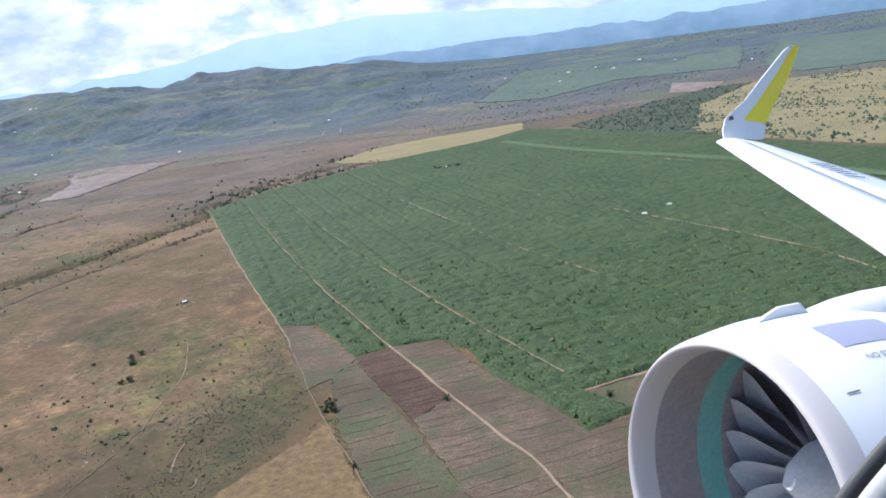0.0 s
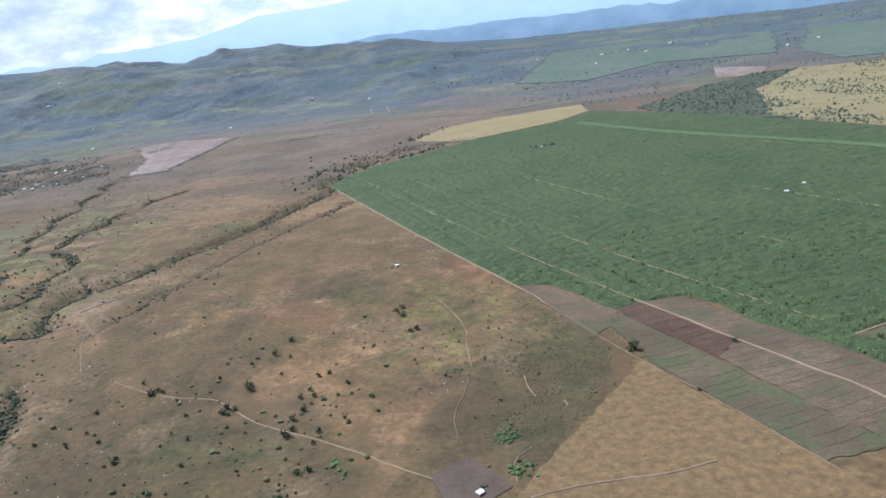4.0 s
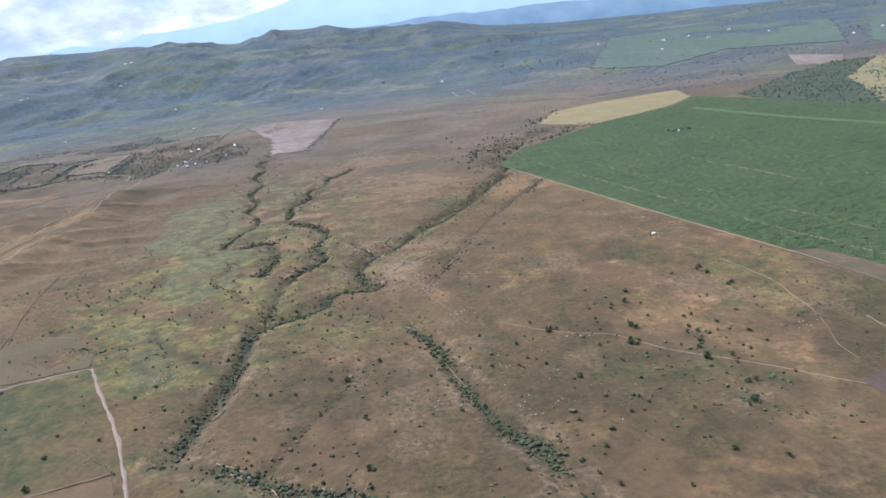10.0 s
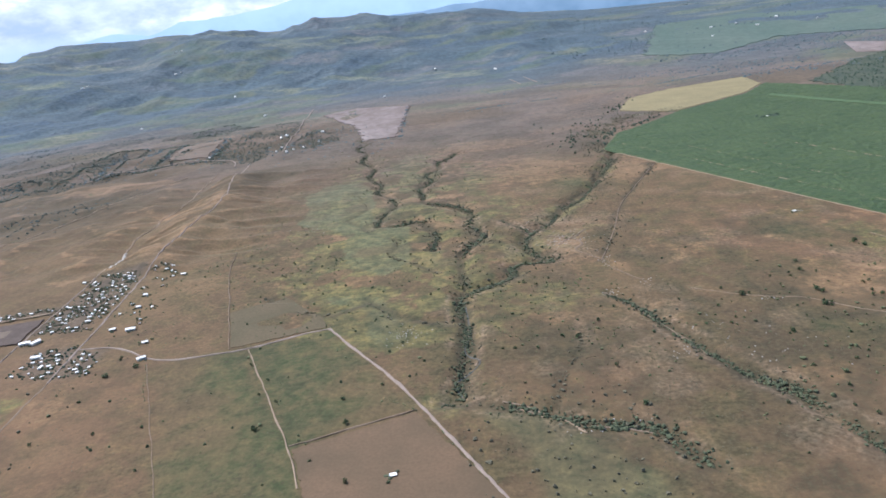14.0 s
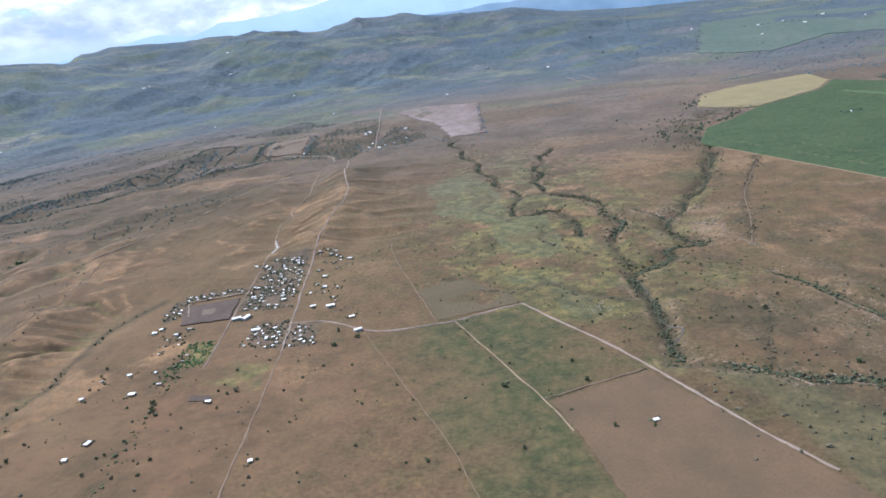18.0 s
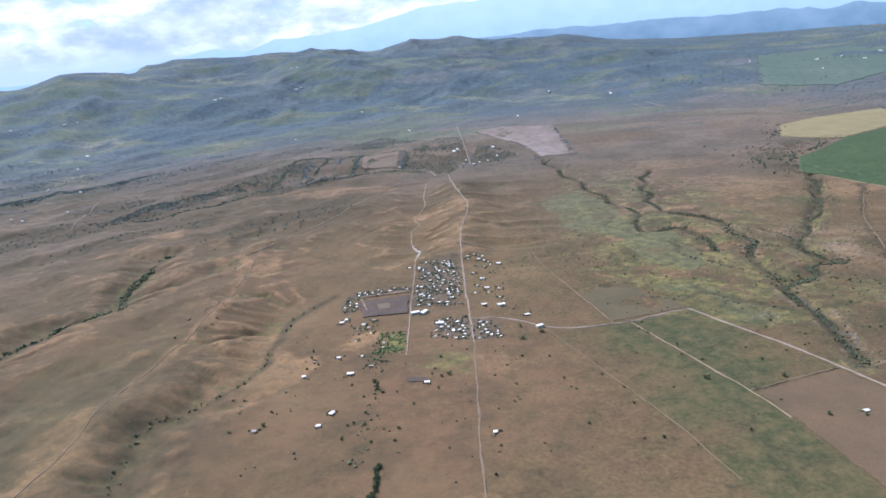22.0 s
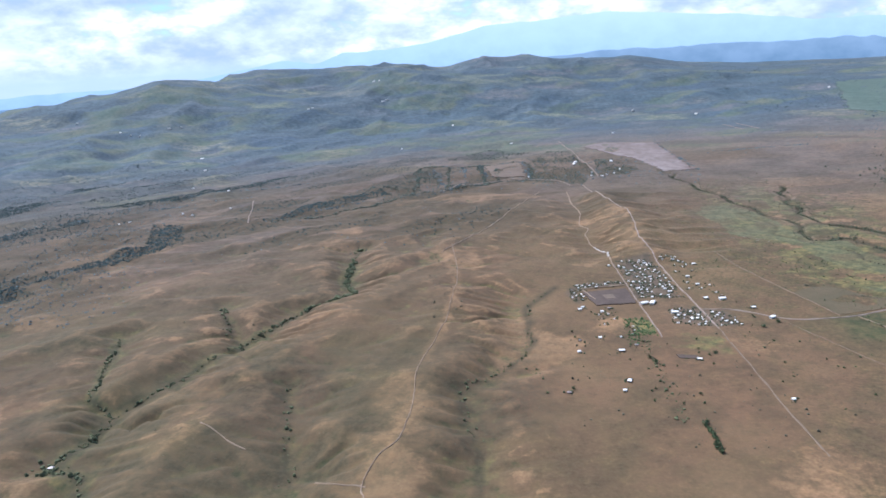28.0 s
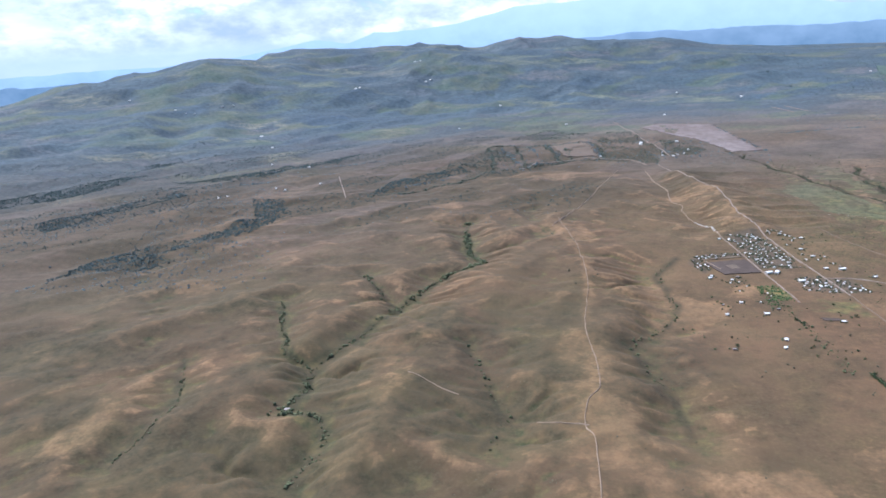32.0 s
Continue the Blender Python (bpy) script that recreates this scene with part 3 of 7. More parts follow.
def height(x, y):
    """The lie of the land: a plain, rolling hills to the west, ranges to the north."""
    x, y = np.asarray(x, float), np.asarray(y, float)
    wx, wy = x + 14 * (fbm(x, y, 60, 71, 3) - 0.5), y + 14 * (fbm(x, y, 60, 72, 3) - 0.5)
    # rolling hills
    rough = smooth(-x, 860, 940) * (1 - smooth(y, 930, 1100))
    rough = np.maximum(rough, 0.9 * smooth(-x, 618, 680) * smooth(y, 400, 470) * (1 - smooth(y, 740, 880)))
    ribbed = smooth(-x, 618, 680) * (1 - smooth(-x, 735, 765)) * smooth(y, 330, 420) * (1 - smooth(y, 740, 880))
    z = rough * 0.88 * hills(x, y) + ribbed * 9.0 * (ridged(wx * 0.20 + 0.15 * wy, wy, 34, 15, 2) - 0.6)
    strike_u, strike_v = wx * 0.65 + wy * 0.76, -wx * 0.76 + wy * 0.65
    z = z + smooth(-x, 1350, 1620) * smooth(y, -200, 100) * (1 - smooth(y, 1500, 1900)) * (26 * (ridged(strike_u * 0.35, strike_v, 120, 19, 4) - 0.6))
    z = z - 3 * spot(wx, wy, -897, 146, 24, 8, 35) - 2 * spot(wx, wy, -905, 60, 10, 26)
    # brooks cut into the plain
    for line, wide, deep in ((STREAM, 7, 3.4), (GULLY, 6, 2.8), (CREEK_A, 7, 2.6), (CREEK_B, 7, 2.6), (CREEK_C, 7, 2.0), (CREEK_E, 5, 1.3), (CREEK_F, 5, 1.3), (CREEK_G, 5, 1.3), (CREEK_H, 4, 1.0), (HEDGE, 5, 1.0), (TRACK_E, 4, 0.8)):
        z = z - deep * np.exp(-(to_line(wx, wy, line) / wide) ** 2)
    valley = spot(x, y, -540, 560, 150, 420) * (1 - spot(x, y, -600, 150, 100, 110))
    z = z + valley * 2.5 * (fbm(wx, wy, 40, 21, 3) - 0.5)
    # low relief north of the village
    north = smooth(y, 860, 1080) * (1 - smooth(y, 2300, 2700)) * smooth(-x, 560, 760)
    z = z + north * (14 * (fbm(strike_u * 0.5, strike_v, 220, 31, 4) - 0.45) + 13 * (ridged(strike_u * 0.4, strike_v, 75, 33, 4) - 0.6))
    # ranges: spurs and side valleys that climb to an uneven crest
    away, bearing = np.hypot(x + 530, y + 200), np.arctan2(x + 530, y + 200)
    rise = smooth(away, 2050 - 450 * smooth(bearing, 0.0, 0.25), 3250 + 150 * smooth(bearing, 0.0, 0.25))
    bx, by = x + 160 * (fbm(x, y, 300, 46, 3) - 0.5), y + 160 * (fbm(x, y, 300, 48, 3) - 0.5)
    spurs = 0.55 * ridged(bx, by, 620, 41, 2) + 0.35 * ridged(bx + 0.4 * by, by, 300, 43, 2) + 0.10 * ridged(bx - 0.3 * by, by * 0.8, 150, 44, 2)
    z = z + np.interp(bearing, [a for a, _ in CREST], [h for _, h in CREST]) * rise * (0.55 + 0.62 * (spurs + (0.62 - spurs) * 0.7 * smooth(bearing, 0.02, 0.22)))
    z = z + 34 * smooth(away, 1700, 2300) * (1 - smooth(away, 2900, 3300)) * (ridged(bx + 0.3 * by, by, 260, 47, 4) - 0.58) * smooth(-x, -300, 200)
    z = z * (1 - 0.97 * smooth(away, 3380, 3760))
    return z


def mesh_from(name, verts, faces, smooth_shade=True):
    me = bpy.data.meshes.new(name)
    verts, faces = np.asarray(verts, np.float32), np.asarray(faces, np.int32)
    count, sides = faces.shape
    me.vertices.add(len(verts))
    me.vertices.foreach_set("co", verts.ravel())
    me.loops.add(count * sides)
    me.loops.foreach_set("vertex_index", faces.ravel())
    me.polygons.add(count)
    me.polygons.foreach_set("loop_start", np.arange(0, count * sides, sides, dtype=np.int32))
    me.polygons.foreach_set("loop_total", np.full(count, sides, np.int32))
    me.polygons.foreach_set("use_smooth", np.full(count, smooth_shade))
    me.update(calc_edges=True)
    me.validate()
    return me


def grid_faces(nx, ny):
    i = np.arange(nx * ny).reshape(ny, nx)
    return np.stack([i[:-1, :-1], i[:-1, 1:], i[1:, 1:], i[1:, :-1]], -1).reshape(-1, 4)


def spread(lo, hi, step, low_end, high_end, growth=1.05):
    """Even steps from lo to hi, then ever longer ones out to the ends."""
    mid = list(np.arange(lo, hi + step / 2, step))
    s, a = step, mid[0]
    before = []
    while a > low_end:
        s = min(s * growth, 17)
        a -= s
        before.append(a)
    s, b = step, mid[-1]
    after = []
    while b < high_end:
        s = min(s * growth, 17)
        b += s
        after.append(b)
    return np.array(before[::-1] + mid + after)


# ---- ground ----
gx = spread(-1420, -60, 3.3, -4300, 3300)
gy = spread(-230, 760, 3.0, -1010, 3850)
X, Y = np.meshgrid(gx, gy)
Z = height(X, Y)
me = mesh_from("ground", np.stack([X.ravel(), Y.ravel(), Z.ravel()], -1), grid_faces(len(gx), len(gy)))
x, y = X.ravel(), Y.ravel()
wx, wy = x + 18 * (fbm(x, y, 40, 81, 3) - 0.5), y + 18 * (fbm(x, y, 40, 82, 3) - 0.5)
patch_n = fbm(x, y, 70, 61, 4)
ru, rv = x * 0.94 + y * 0.34, -x * 0.34 + y * 0.94
valley = spot(wx, wy, -518, 520, 138, 380)
lush = 0.75 * valley * smooth(fbm(x, y, 26, 62, 5), 0.44, 0.53) + 0.7 * spot(wx, wy, -525, 262, 40, 50)
MEADOW = [(-634, 531), (-648, 640), (-633, 700), (-580, 690), (-545, 545), (-548, 496), (-513, 478), (-508, 380), (-532, 353), (-553, 398), (-570, 460)]
mx, my = wx + 34 * (fbm(x, y, 70, 83, 3) - 0.5), wy + 34 * (fbm(x, y, 70, 84, 3) - 0.5)
meadow = np.where(within(mx, my, MEADOW), 1.0, 0.0) * (0.6 + 0.4 * smooth(fbm(x, y, 26, 85, 3), 0.4, 0.6))
SWAMP = [(-566, 322), (-540, 322), (-524, 300), (-508, 262), (-497, 236), (-512, 220), (-530, 240), (-545, 285)]
marsh = np.where(within(mx, my, SWAMP), 1.0, 0.0) * (0.45 + 0.55 * smooth(fbm(x, y, 16, 86, 3), 0.42, 0.56))
glade = np.maximum(0.85 * meadow, 0.8 * marsh)
for line, wide in ((RAVINE, 10), (RAVINE_B, 7), (RAVINE_C, 6), (CREEK_C, 16)):
    lush = np.maximum(lush, 0.8 * np.exp(-(to_line(wx, wy, line) / wide) ** 2) * smooth(patch_n, 0.3, 0.55))
lush = lush + 1.0 * spot(wx, wy, -801, 228, 11, 20) + 0.18 * spot(wx, wy, -130, 250, 45, 60) + 0.3 * spot(wx, wy, -1090, 60, 120, 130) * patch_n
scrub = np.zeros_like(x)
shore = np.zeros_like(x)
for line, wide in ((GULLY, 5), (CREEK_C, 5), (CREEK_E, 3), (CREEK_G, 4), (CREEK_H, 3), (HEDGE, 4), (TRACK_E, 3), (RAVINE, 7), (RAVINE_B, 6), (RAVINE_C, 5), (RAVINE_D, 5), (VALLEY, 6), (VALLEY_B, 5)):
    scrub = np.maximum(scrub, np.exp(-(to_line(wx, wy, line) / wide) ** 2))
scrub = scrub * (1 - 0.7 * meadow)
# dark bands along the brooks: scrub growth and its shadow in one tone
uneven = 0.55 + 0.9 * fbm(x, y, 26, 87, 3)
for line, wide in ((STREAM[:9], 4.6), (STREAM[8:], 7.2), (CREEK_A, 4.8), (CREEK_B, 5.2), (CREEK_F, 4.2), (GULLY, 5.2), (CREEK_C, 5.5)):
    off = to_line(x + 0.25 * (wx - x), y + 0.25 * (wy - y), line) / (wide * uneven)
    scrub = np.maximum(scrub, 1 - smooth(off, 0.55, 1.05))
    shore = np.maximum(shore, np.exp(-((off - 1.35) / 0.28) ** 2))
scrub = np.maximum(scrub, 0.65 * smooth(fbm(x, y, 26, 63, 3), 0.56, 0.72) * smooth(x, -560, -420) * (1 - smooth(y, 420, 620)))
bare = smooth(fbm(x, y, 30, 65, 4), 0.60, 0.72) * 0.35 * smooth(x, -560, -420) * (1 - smooth(y, 500, 700))
scrub = np.maximum(scrub, 0.75 * valley * smooth(fbm(x, y, 17, 64, 5), 0.53, 0.59) * (1 - meadow))
bare = bare + 0.75 * shore * smooth(fbm(x, y, 24, 88, 3), 0.44, 0.58) + 0.9 * spot(wx, wy, -376, 388, 14, 26) + 0.5 * spot(wx, wy, -355, 440, 14, 40, 60)
rust = 0.05 * smooth(-x, 820, 950) + 0.5 * spot(wx, wy, -830, 130, 130, 130) * smooth(patch_n, 0.35, 0.62) + 0.5 * spot(wx, wy, -780, 190, 120, 110) + 0.25 * spot(wx, wy, -700, 120, 130, 120)
rust = rust + 0.4 * smooth(fbm(ru * 0.5, rv, 90, 67, 4), 0.46, 0.64) * smooth(y, 450, 900)
rust = rust + 0.6 * smooth(fbm(x, y, 55, 68, 4), 0.50, 0.66) * smooth(x, -480, -400) * (1 - smooth(y, 380, 520))
near = smooth(x, -480, -400) * (1 - smooth(y, 400, 600))
lush = lush + 0.15 * spot(wx, wy, -92, 232, 34, 48) + 0.25 * near * smooth(fbm(x, y, 38, 70, 4), 0.53, 0.66) + 0.2 * spot(wx, wy, -150, 320, 40, 60)
# the paling beyond y 900 lifts distant ground the way haze would
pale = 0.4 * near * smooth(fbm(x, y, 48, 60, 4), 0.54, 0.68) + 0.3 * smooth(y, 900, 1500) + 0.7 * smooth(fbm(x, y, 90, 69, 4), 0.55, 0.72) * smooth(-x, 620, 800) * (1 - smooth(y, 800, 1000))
pale = np.maximum(pale, 0.6 * np.exp(-(to_line(wx, wy, RIDGE_ROAD) / 7) ** 2))
ru, rv = x * 0.94 + y * 0.34, -x * 0.34 + y * 0.94
su, sv = x * 0.65 + y * 0.76, -x * 0.76 + y * 0.65
# far_off grows with distance; the hazed blue-grey land follows it
far_off = y - 0.62 * np.minimum(x + 900, 0) + 420 * (fbm(su * 0.4, sv, 260, 91, 4) - 0.5)
hazy_land = 0.95 * smooth(far_off, 950, 2050)
streak = smooth(fbm(x * 0.5, y * 1.6, 120, 98, 4), 0.5, 0.62) * smooth(y, 850, 1300)
scrub = np.maximum(scrub, 0.75 * streak)
scrub = np.maximum(scrub, smooth(-x + 0.25 * (y - 500), 1250, 1500) * 0.6 * smooth(fbm(ru * 0.25, rv, 60, 93, 4), 0.52, 0.62))
lush = lush + 0.55 * smooth(fbm(x, y, 170, 95, 4), 0.5, 0.66) * smooth(y, 1200, 1700)
# by curvature: hollows coloured darker for green growth and shade, crests paler
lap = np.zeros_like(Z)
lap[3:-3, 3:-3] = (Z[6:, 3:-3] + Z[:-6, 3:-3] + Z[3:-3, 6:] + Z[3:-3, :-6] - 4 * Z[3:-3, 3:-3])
curvature = (lap.ravel() * (np.abs(x + 500) < 1000) * (y < 800))
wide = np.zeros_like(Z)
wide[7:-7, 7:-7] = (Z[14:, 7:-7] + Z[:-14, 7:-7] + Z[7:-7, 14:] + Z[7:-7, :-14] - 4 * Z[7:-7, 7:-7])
curvature = 0.5 * curvature + 0.13 * wide.ravel() * (np.abs(x + 500) < 1000) * (y < 800)
hollow = smooth(curvature, 0.4, 2.2) * smooth(-x, 820, 920)
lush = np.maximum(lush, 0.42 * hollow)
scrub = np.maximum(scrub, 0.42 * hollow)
pale = np.maximum(pale, 0.50 * smooth(-curvature, 0.3, 2.4) * smooth(-x, 600, 760))
nx, ny = x + 70 * (fbm(x, y, 90, 46, 3) - 0.5), y + 70 * (fbm(x, y, 90, 47, 3) - 0.5)
# darkened strips: woodland together with cloud shadow, both in the scrub mask
for poly in NW_WOODS:
    scrub = np.maximum(scrub, within(0.5 * (x + nx), 0.5 * (y + ny), poly) * (0.7 + 0.3 * smooth(fbm(ru * 0.4, rv, 40, 48, 4), 0.36, 0.52)))
# south-west hills darkened in colour: scrub plus vignette at the view's lower edge
scrub = np.maximum(scrub, 0.75 * smooth(-x, 825, 930) * (1 - smooth(y, 120, 340)) * smooth(fbm(x, y, 48, 45, 4), 0.32, 0.54))
rust = rust + 0.4 * spot(wx, wy, -905, 112, 22, 34) + 0.35 * smooth(fbm(x, y, 110, 49, 4), 0.48, 0.62) * smooth(-x, 850, 950)
bare = bare + 0.55 * spot(wx, wy, -770, 365, 26, 70) * smooth(fbm(x, y, 12, 57, 3), 0.35, 0.6) + 0.5 * spot(wx, wy, -742, 248, 26, 24)
# the last term again pales the middle distance in place of haze
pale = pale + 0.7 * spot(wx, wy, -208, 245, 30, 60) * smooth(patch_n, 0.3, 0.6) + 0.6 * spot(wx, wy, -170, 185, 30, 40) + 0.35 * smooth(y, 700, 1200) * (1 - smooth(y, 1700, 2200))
bands = smooth(fbm(ru * 0.22, rv, 46, 58, 4), 0.54, 0.62) * smooth(y, 560, 760) * smooth(-x, 600, 760) * (1 - smooth(y, 1300, 1700))
scrub = np.maximum(scrub, 0.8 * bands)
worn = near * smooth(fbm(ru, rv * 0.5, 30, 51, 5), 0.52, 0.64)
weed = near * smooth(fbm(x + 200, y * 0.6, 24, 52, 5), 0.40, 0.60) * (0.5 + 0.5 * spot(x, y, -120, 220, 60, 90))
scrub = np.maximum(scrub, near * (1 - smooth(y, 240, 340)) * (1 - 0.6 * worn) * (0.46 + 0.40 * smooth(fbm(x, y, 16, 54, 3), 0.42, 0.60)))
pale = np.maximum(pale, 0.28 * worn)
pale = np.maximum(pale, 0.65 * valley * smooth(fbm(x, y, 20, 66, 4), 0.54, 0.60) * (1 - meadow))
pale = np.maximum(pale, 0.45 * smooth(y, 470, 600) * (1 - smooth(y, 1000, 1300)) * smooth(x, -600, -450) * smooth(fbm(x * 0.6, y, 60, 89, 5), 0.40, 0.56))
bare = np.maximum(bare, 0.25 * worn * smooth(fbm(x, y, 14, 53, 3), 0.50, 0.66))
scrub = np.maximum(scrub, 0.72 * weed * (1 - worn))
PASTURE_WEST = [(-674, 231), (-609, 241), (-580, 173), (-557, 120), (-547, 90), (-520, -60), (-566, -60), (-596, 34), (-618, 98), (-648, 170)]
PASTURE_EAST = [(-609, 241), (-558, 257), (-517, 186), (-496, 148), (-558, 124), (-580, 173)]
RIVERSIDE = [(-462, 147), (-433, 136), (-401, 100), (-381, 75), (-380, 0), (-420, 0)]
sward = 0.25 * valley * smooth(fbm(x, y, 60, 50, 4), 0.52, 0.62)
band = np.exp(-(to_line(x, y, [(-609, 238), (-580, 173), (-557, 120), (-547, 90)]) / 26) ** 2)
for poly, most, soft in ((PASTURE_WEST, 0.85, 5), (PASTURE_EAST, 0.9, 2), (RIVERSIDE, 0.3, 6)):
    sx, sy = x + 0.25 * soft * (wx - x), y + 0.25 * soft * (wy - y)
    side = to_line(sx, sy, poly + poly[:1]) * np.where(within(sx, sy, poly), 1, -1)
    inside = smooth(side, -soft, soft)
    glade = np.maximum(glade, 0.6 * inside * (poly is RIVERSIDE))
    mottle = smooth(fbm(ru * 0.5, rv, 34, 55, 5), 0.40, 0.62)
    sward = np.maximum(sward, inside * most * np.clip(0.30 + 0.50 * mottle + 0.60 * band, 0, 1))
    scrub = scrub * (1 - 0.5 * inside) + 0.2 * inside * smooth(fbm(x, y, 22, 56, 4), 0.52, 0.66)
hedgy = np.maximum(0.8 * smooth(fbm(ru * 0.3, rv, 36, 42, 4), 0.46, 0.56), smooth(fbm(su * 0.22, sv, 62, 41, 5), 0.48, 0.55)) * smooth(y - 0.35 * (x + 900), 480, 700) * smooth(-x, 820, 950) * (1 - smooth(y, 1500, 1900))
scrub = np.maximum(scrub, 0.95 * hedgy)
slopes = smooth(-x, 900, 1050) * (1 - smooth(y, 900, 1200))
scrub = np.maximum(scrub, slopes * (0.10 + 0.42 * smooth(fbm(ru * 0.4, rv, 70, 29, 5), 0.42, 0.58)))
meads = smooth(fbm(ru * 0.45, rv, 95, 39, 4), 0.53, 0.62) * smooth(y, 1150, 1450) * (1 - smooth(y, 2600, 3000)) * (0.6 + 0.4 * smooth(fbm(x, y, 30, 38, 2), 0.4, 0.6))
graze = smooth(fbm(x, y, 60, 37, 5), 0.46, 0.60) * smooth(-x, 640, 700) * (1 - smooth(-x, 860, 920)) * (1 - smooth(y, 250, 330))
plot = smooth(to_line(wx, wy, BACK_PLOT + BACK_PLOT[:1]) * np.where(within(wx, wy, BACK_PLOT), 1, -1), -4, 4)
lush = np.maximum(lush, 0.18 * graze + 0.30 * plot)
rust = rust * (1 - 0.3 * graze - 0.3 * plot)
scrub = np.maximum(scrub, 0.4 * smooth(fbm(x, y, 20, 36, 4), 0.55, 0.68) * smooth(-x, 640, 700) * (1 - smooth(-x, 860, 920)) * (1 - smooth(y, 250, 330)))
for poly in FARM_WOODS:
    fx, fy = x + 40 * (fbm(x, y, 50, 24, 3) - 0.5), y + 60 * (fbm(x, y, 50, 25, 3) - 0.5)
    scrub = np.maximum(scrub, within(fx, fy, poly) * (0.30 + 0.65 * smooth(fbm(x, y, 34, 23, 4), 0.40, 0.54)))
thorny = np.exp(-(to_line(wx, wy, [(-262, 725), (-265, 800), (-225, 900), (-160, 965), (-95, 965)]) / 26) ** 2)
scrub = np.maximum(scrub, 0.8 * thorny * smooth(fbm(x, y, 20, 22, 4), 0.40, 0.54))
lush = np.maximum(lush, 0.55 * thorny * smooth(fbm(x, y, 40, 21, 3), 0.46, 0.58))
beside = np.exp(-(to_line(wx, wy, STREAM[:10]) / 22) ** 2)
scrub = np.maximum(scrub, 0.65 * beside * smooth(fbm(x, y, 14, 20, 4), 0.46, 0.58))
lush = np.maximum(lush, 0.65 * beside * smooth(fbm(x, y, 36, 19, 3), 0.44, 0.56))
westward = smooth(-x - 0.25 * (y - 400), 1330, 1480) * smooth(y, 220, 330) * (1 - smooth(y, 1200, 1500))
scrub = np.maximum(scrub, 0.85 * westward * smooth(fbm(su * 0.28, sv, 52, 26, 5), 0.43, 0.53))
calm = smooth(-x, 640, 800) + 0.5 * smooth(y, 420, 620)
dusty = np.maximum(np.exp(-(to_line(wx, wy, [(-213, 351), (-193, 288), (-177, 250), (-159, 231), (-148, 213)]) / 7) ** 2), np.maximum(spot(wx, wy, -178, 246, 12, 18), spot(wx, wy, -163, 186, 14, 26)) * (0.35 + 0.65 * smooth(fbm(x, y, 11, 90, 4), 0.40, 0.56)))
dusty = dusty * (0.35 + 0.65 * smooth(fbm(x, y, 16, 92, 4), 0.40, 0.60))
pale = np.maximum(pale, np.maximum(0.82 * dusty, 0.75 * spot(wx, wy, -374, 384, 14, 30) + 0.6 * spot(wx, wy, -348, 325, 8, 22)))
bare = np.maximum(bare, 0.3 * dusty)
scrub = np.maximum(scrub, spot(x, y, -400, 190, 95, 130) * (0.42 + 0.45 * smooth(fbm(x, y, 26, 34, 5), 0.42, 0.58)))
OLIVE = [(-99, 322), (-76, 266), (-67, 244), (-77, 212), (-100, 178), (-113, 166), (-130, 172), (-127, 196), (-110, 208), (-117, 239), (-107, 268)]
rank = smooth(to_line(wx, wy, OLIVE + OLIVE[:1]) * np.where(within(wx, wy, OLIVE), 1, -1), -8, 8) * (0.45 + 0.55 * smooth(fbm(x, y, 18, 44, 4), 0.38, 0.56)) * (1 - dusty)
scrub = np.maximum(scrub, 0.45 * rank) * (1 - 0.8 * dusty)
pale = pale * (1 - 0.7 * rank)
sward = np.maximum(sward, 0.8 * rank)
sward = np.maximum(sward, 0.38 * slopes * (1 - smooth(y, 160, 360)) * smooth(fbm(x, y, 85, 30, 4), 0.40, 0.58))
for cx0, cy0, r0 in ((-122, 182, 8), (-119, 159, 7), (-184, 172, 8), (-139, 238, 4), (-196, 366, 20), (-337, 579, 26), (-206, 157, 6), (-215, 190, 16), (-250, 200, 16)):
    sward = np.maximum(sward, 0.85 * spot(wx, wy, cx0, cy0, r0))
banks = 0.8 * np.exp(-((to_line(x + 8, y + 2, GULLY)) / 3.2) ** 2) + 0.6 * np.exp(-((to_line(x - 11, y - 3, GULLY)) / 3.5) ** 2) + 0.35 * np.exp(-((to_line(x - 7, y + 5, STREAM[9:])) / 2.0) ** 2)
bare = np.maximum(bare, banks * smooth(fbm(x, y, 20, 40, 3), 0.35, 0.6))
# strength of the painted haze wash, rising with distance
haze_grey = 0.66 * smooth(far_off, 380, 1050) * (0.75 + 0.25 * smooth(fbm(su * 0.4, sv, 110, 27, 4), 0.4, 0.6))
yards = np.zeros_like(x)
for poly in VILLAGE:
    yards = np.maximum(yards, 0.75 * smooth(to_line(wx, wy, poly + poly[:1]) * np.where(within(wx, wy, poly), 1, -1), -4, 5))
for name, chans in (("cover", (lush, scrub, bare)), ("cover_b", (rust, hazy_land, pale)), ("cover_c", (sward, calm, meads)), ("cover_d", (haze_grey, yards, glade))):
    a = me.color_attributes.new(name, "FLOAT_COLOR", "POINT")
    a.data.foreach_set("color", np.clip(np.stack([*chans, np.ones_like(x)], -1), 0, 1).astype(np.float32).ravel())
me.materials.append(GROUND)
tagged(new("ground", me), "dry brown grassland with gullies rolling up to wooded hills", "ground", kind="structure")


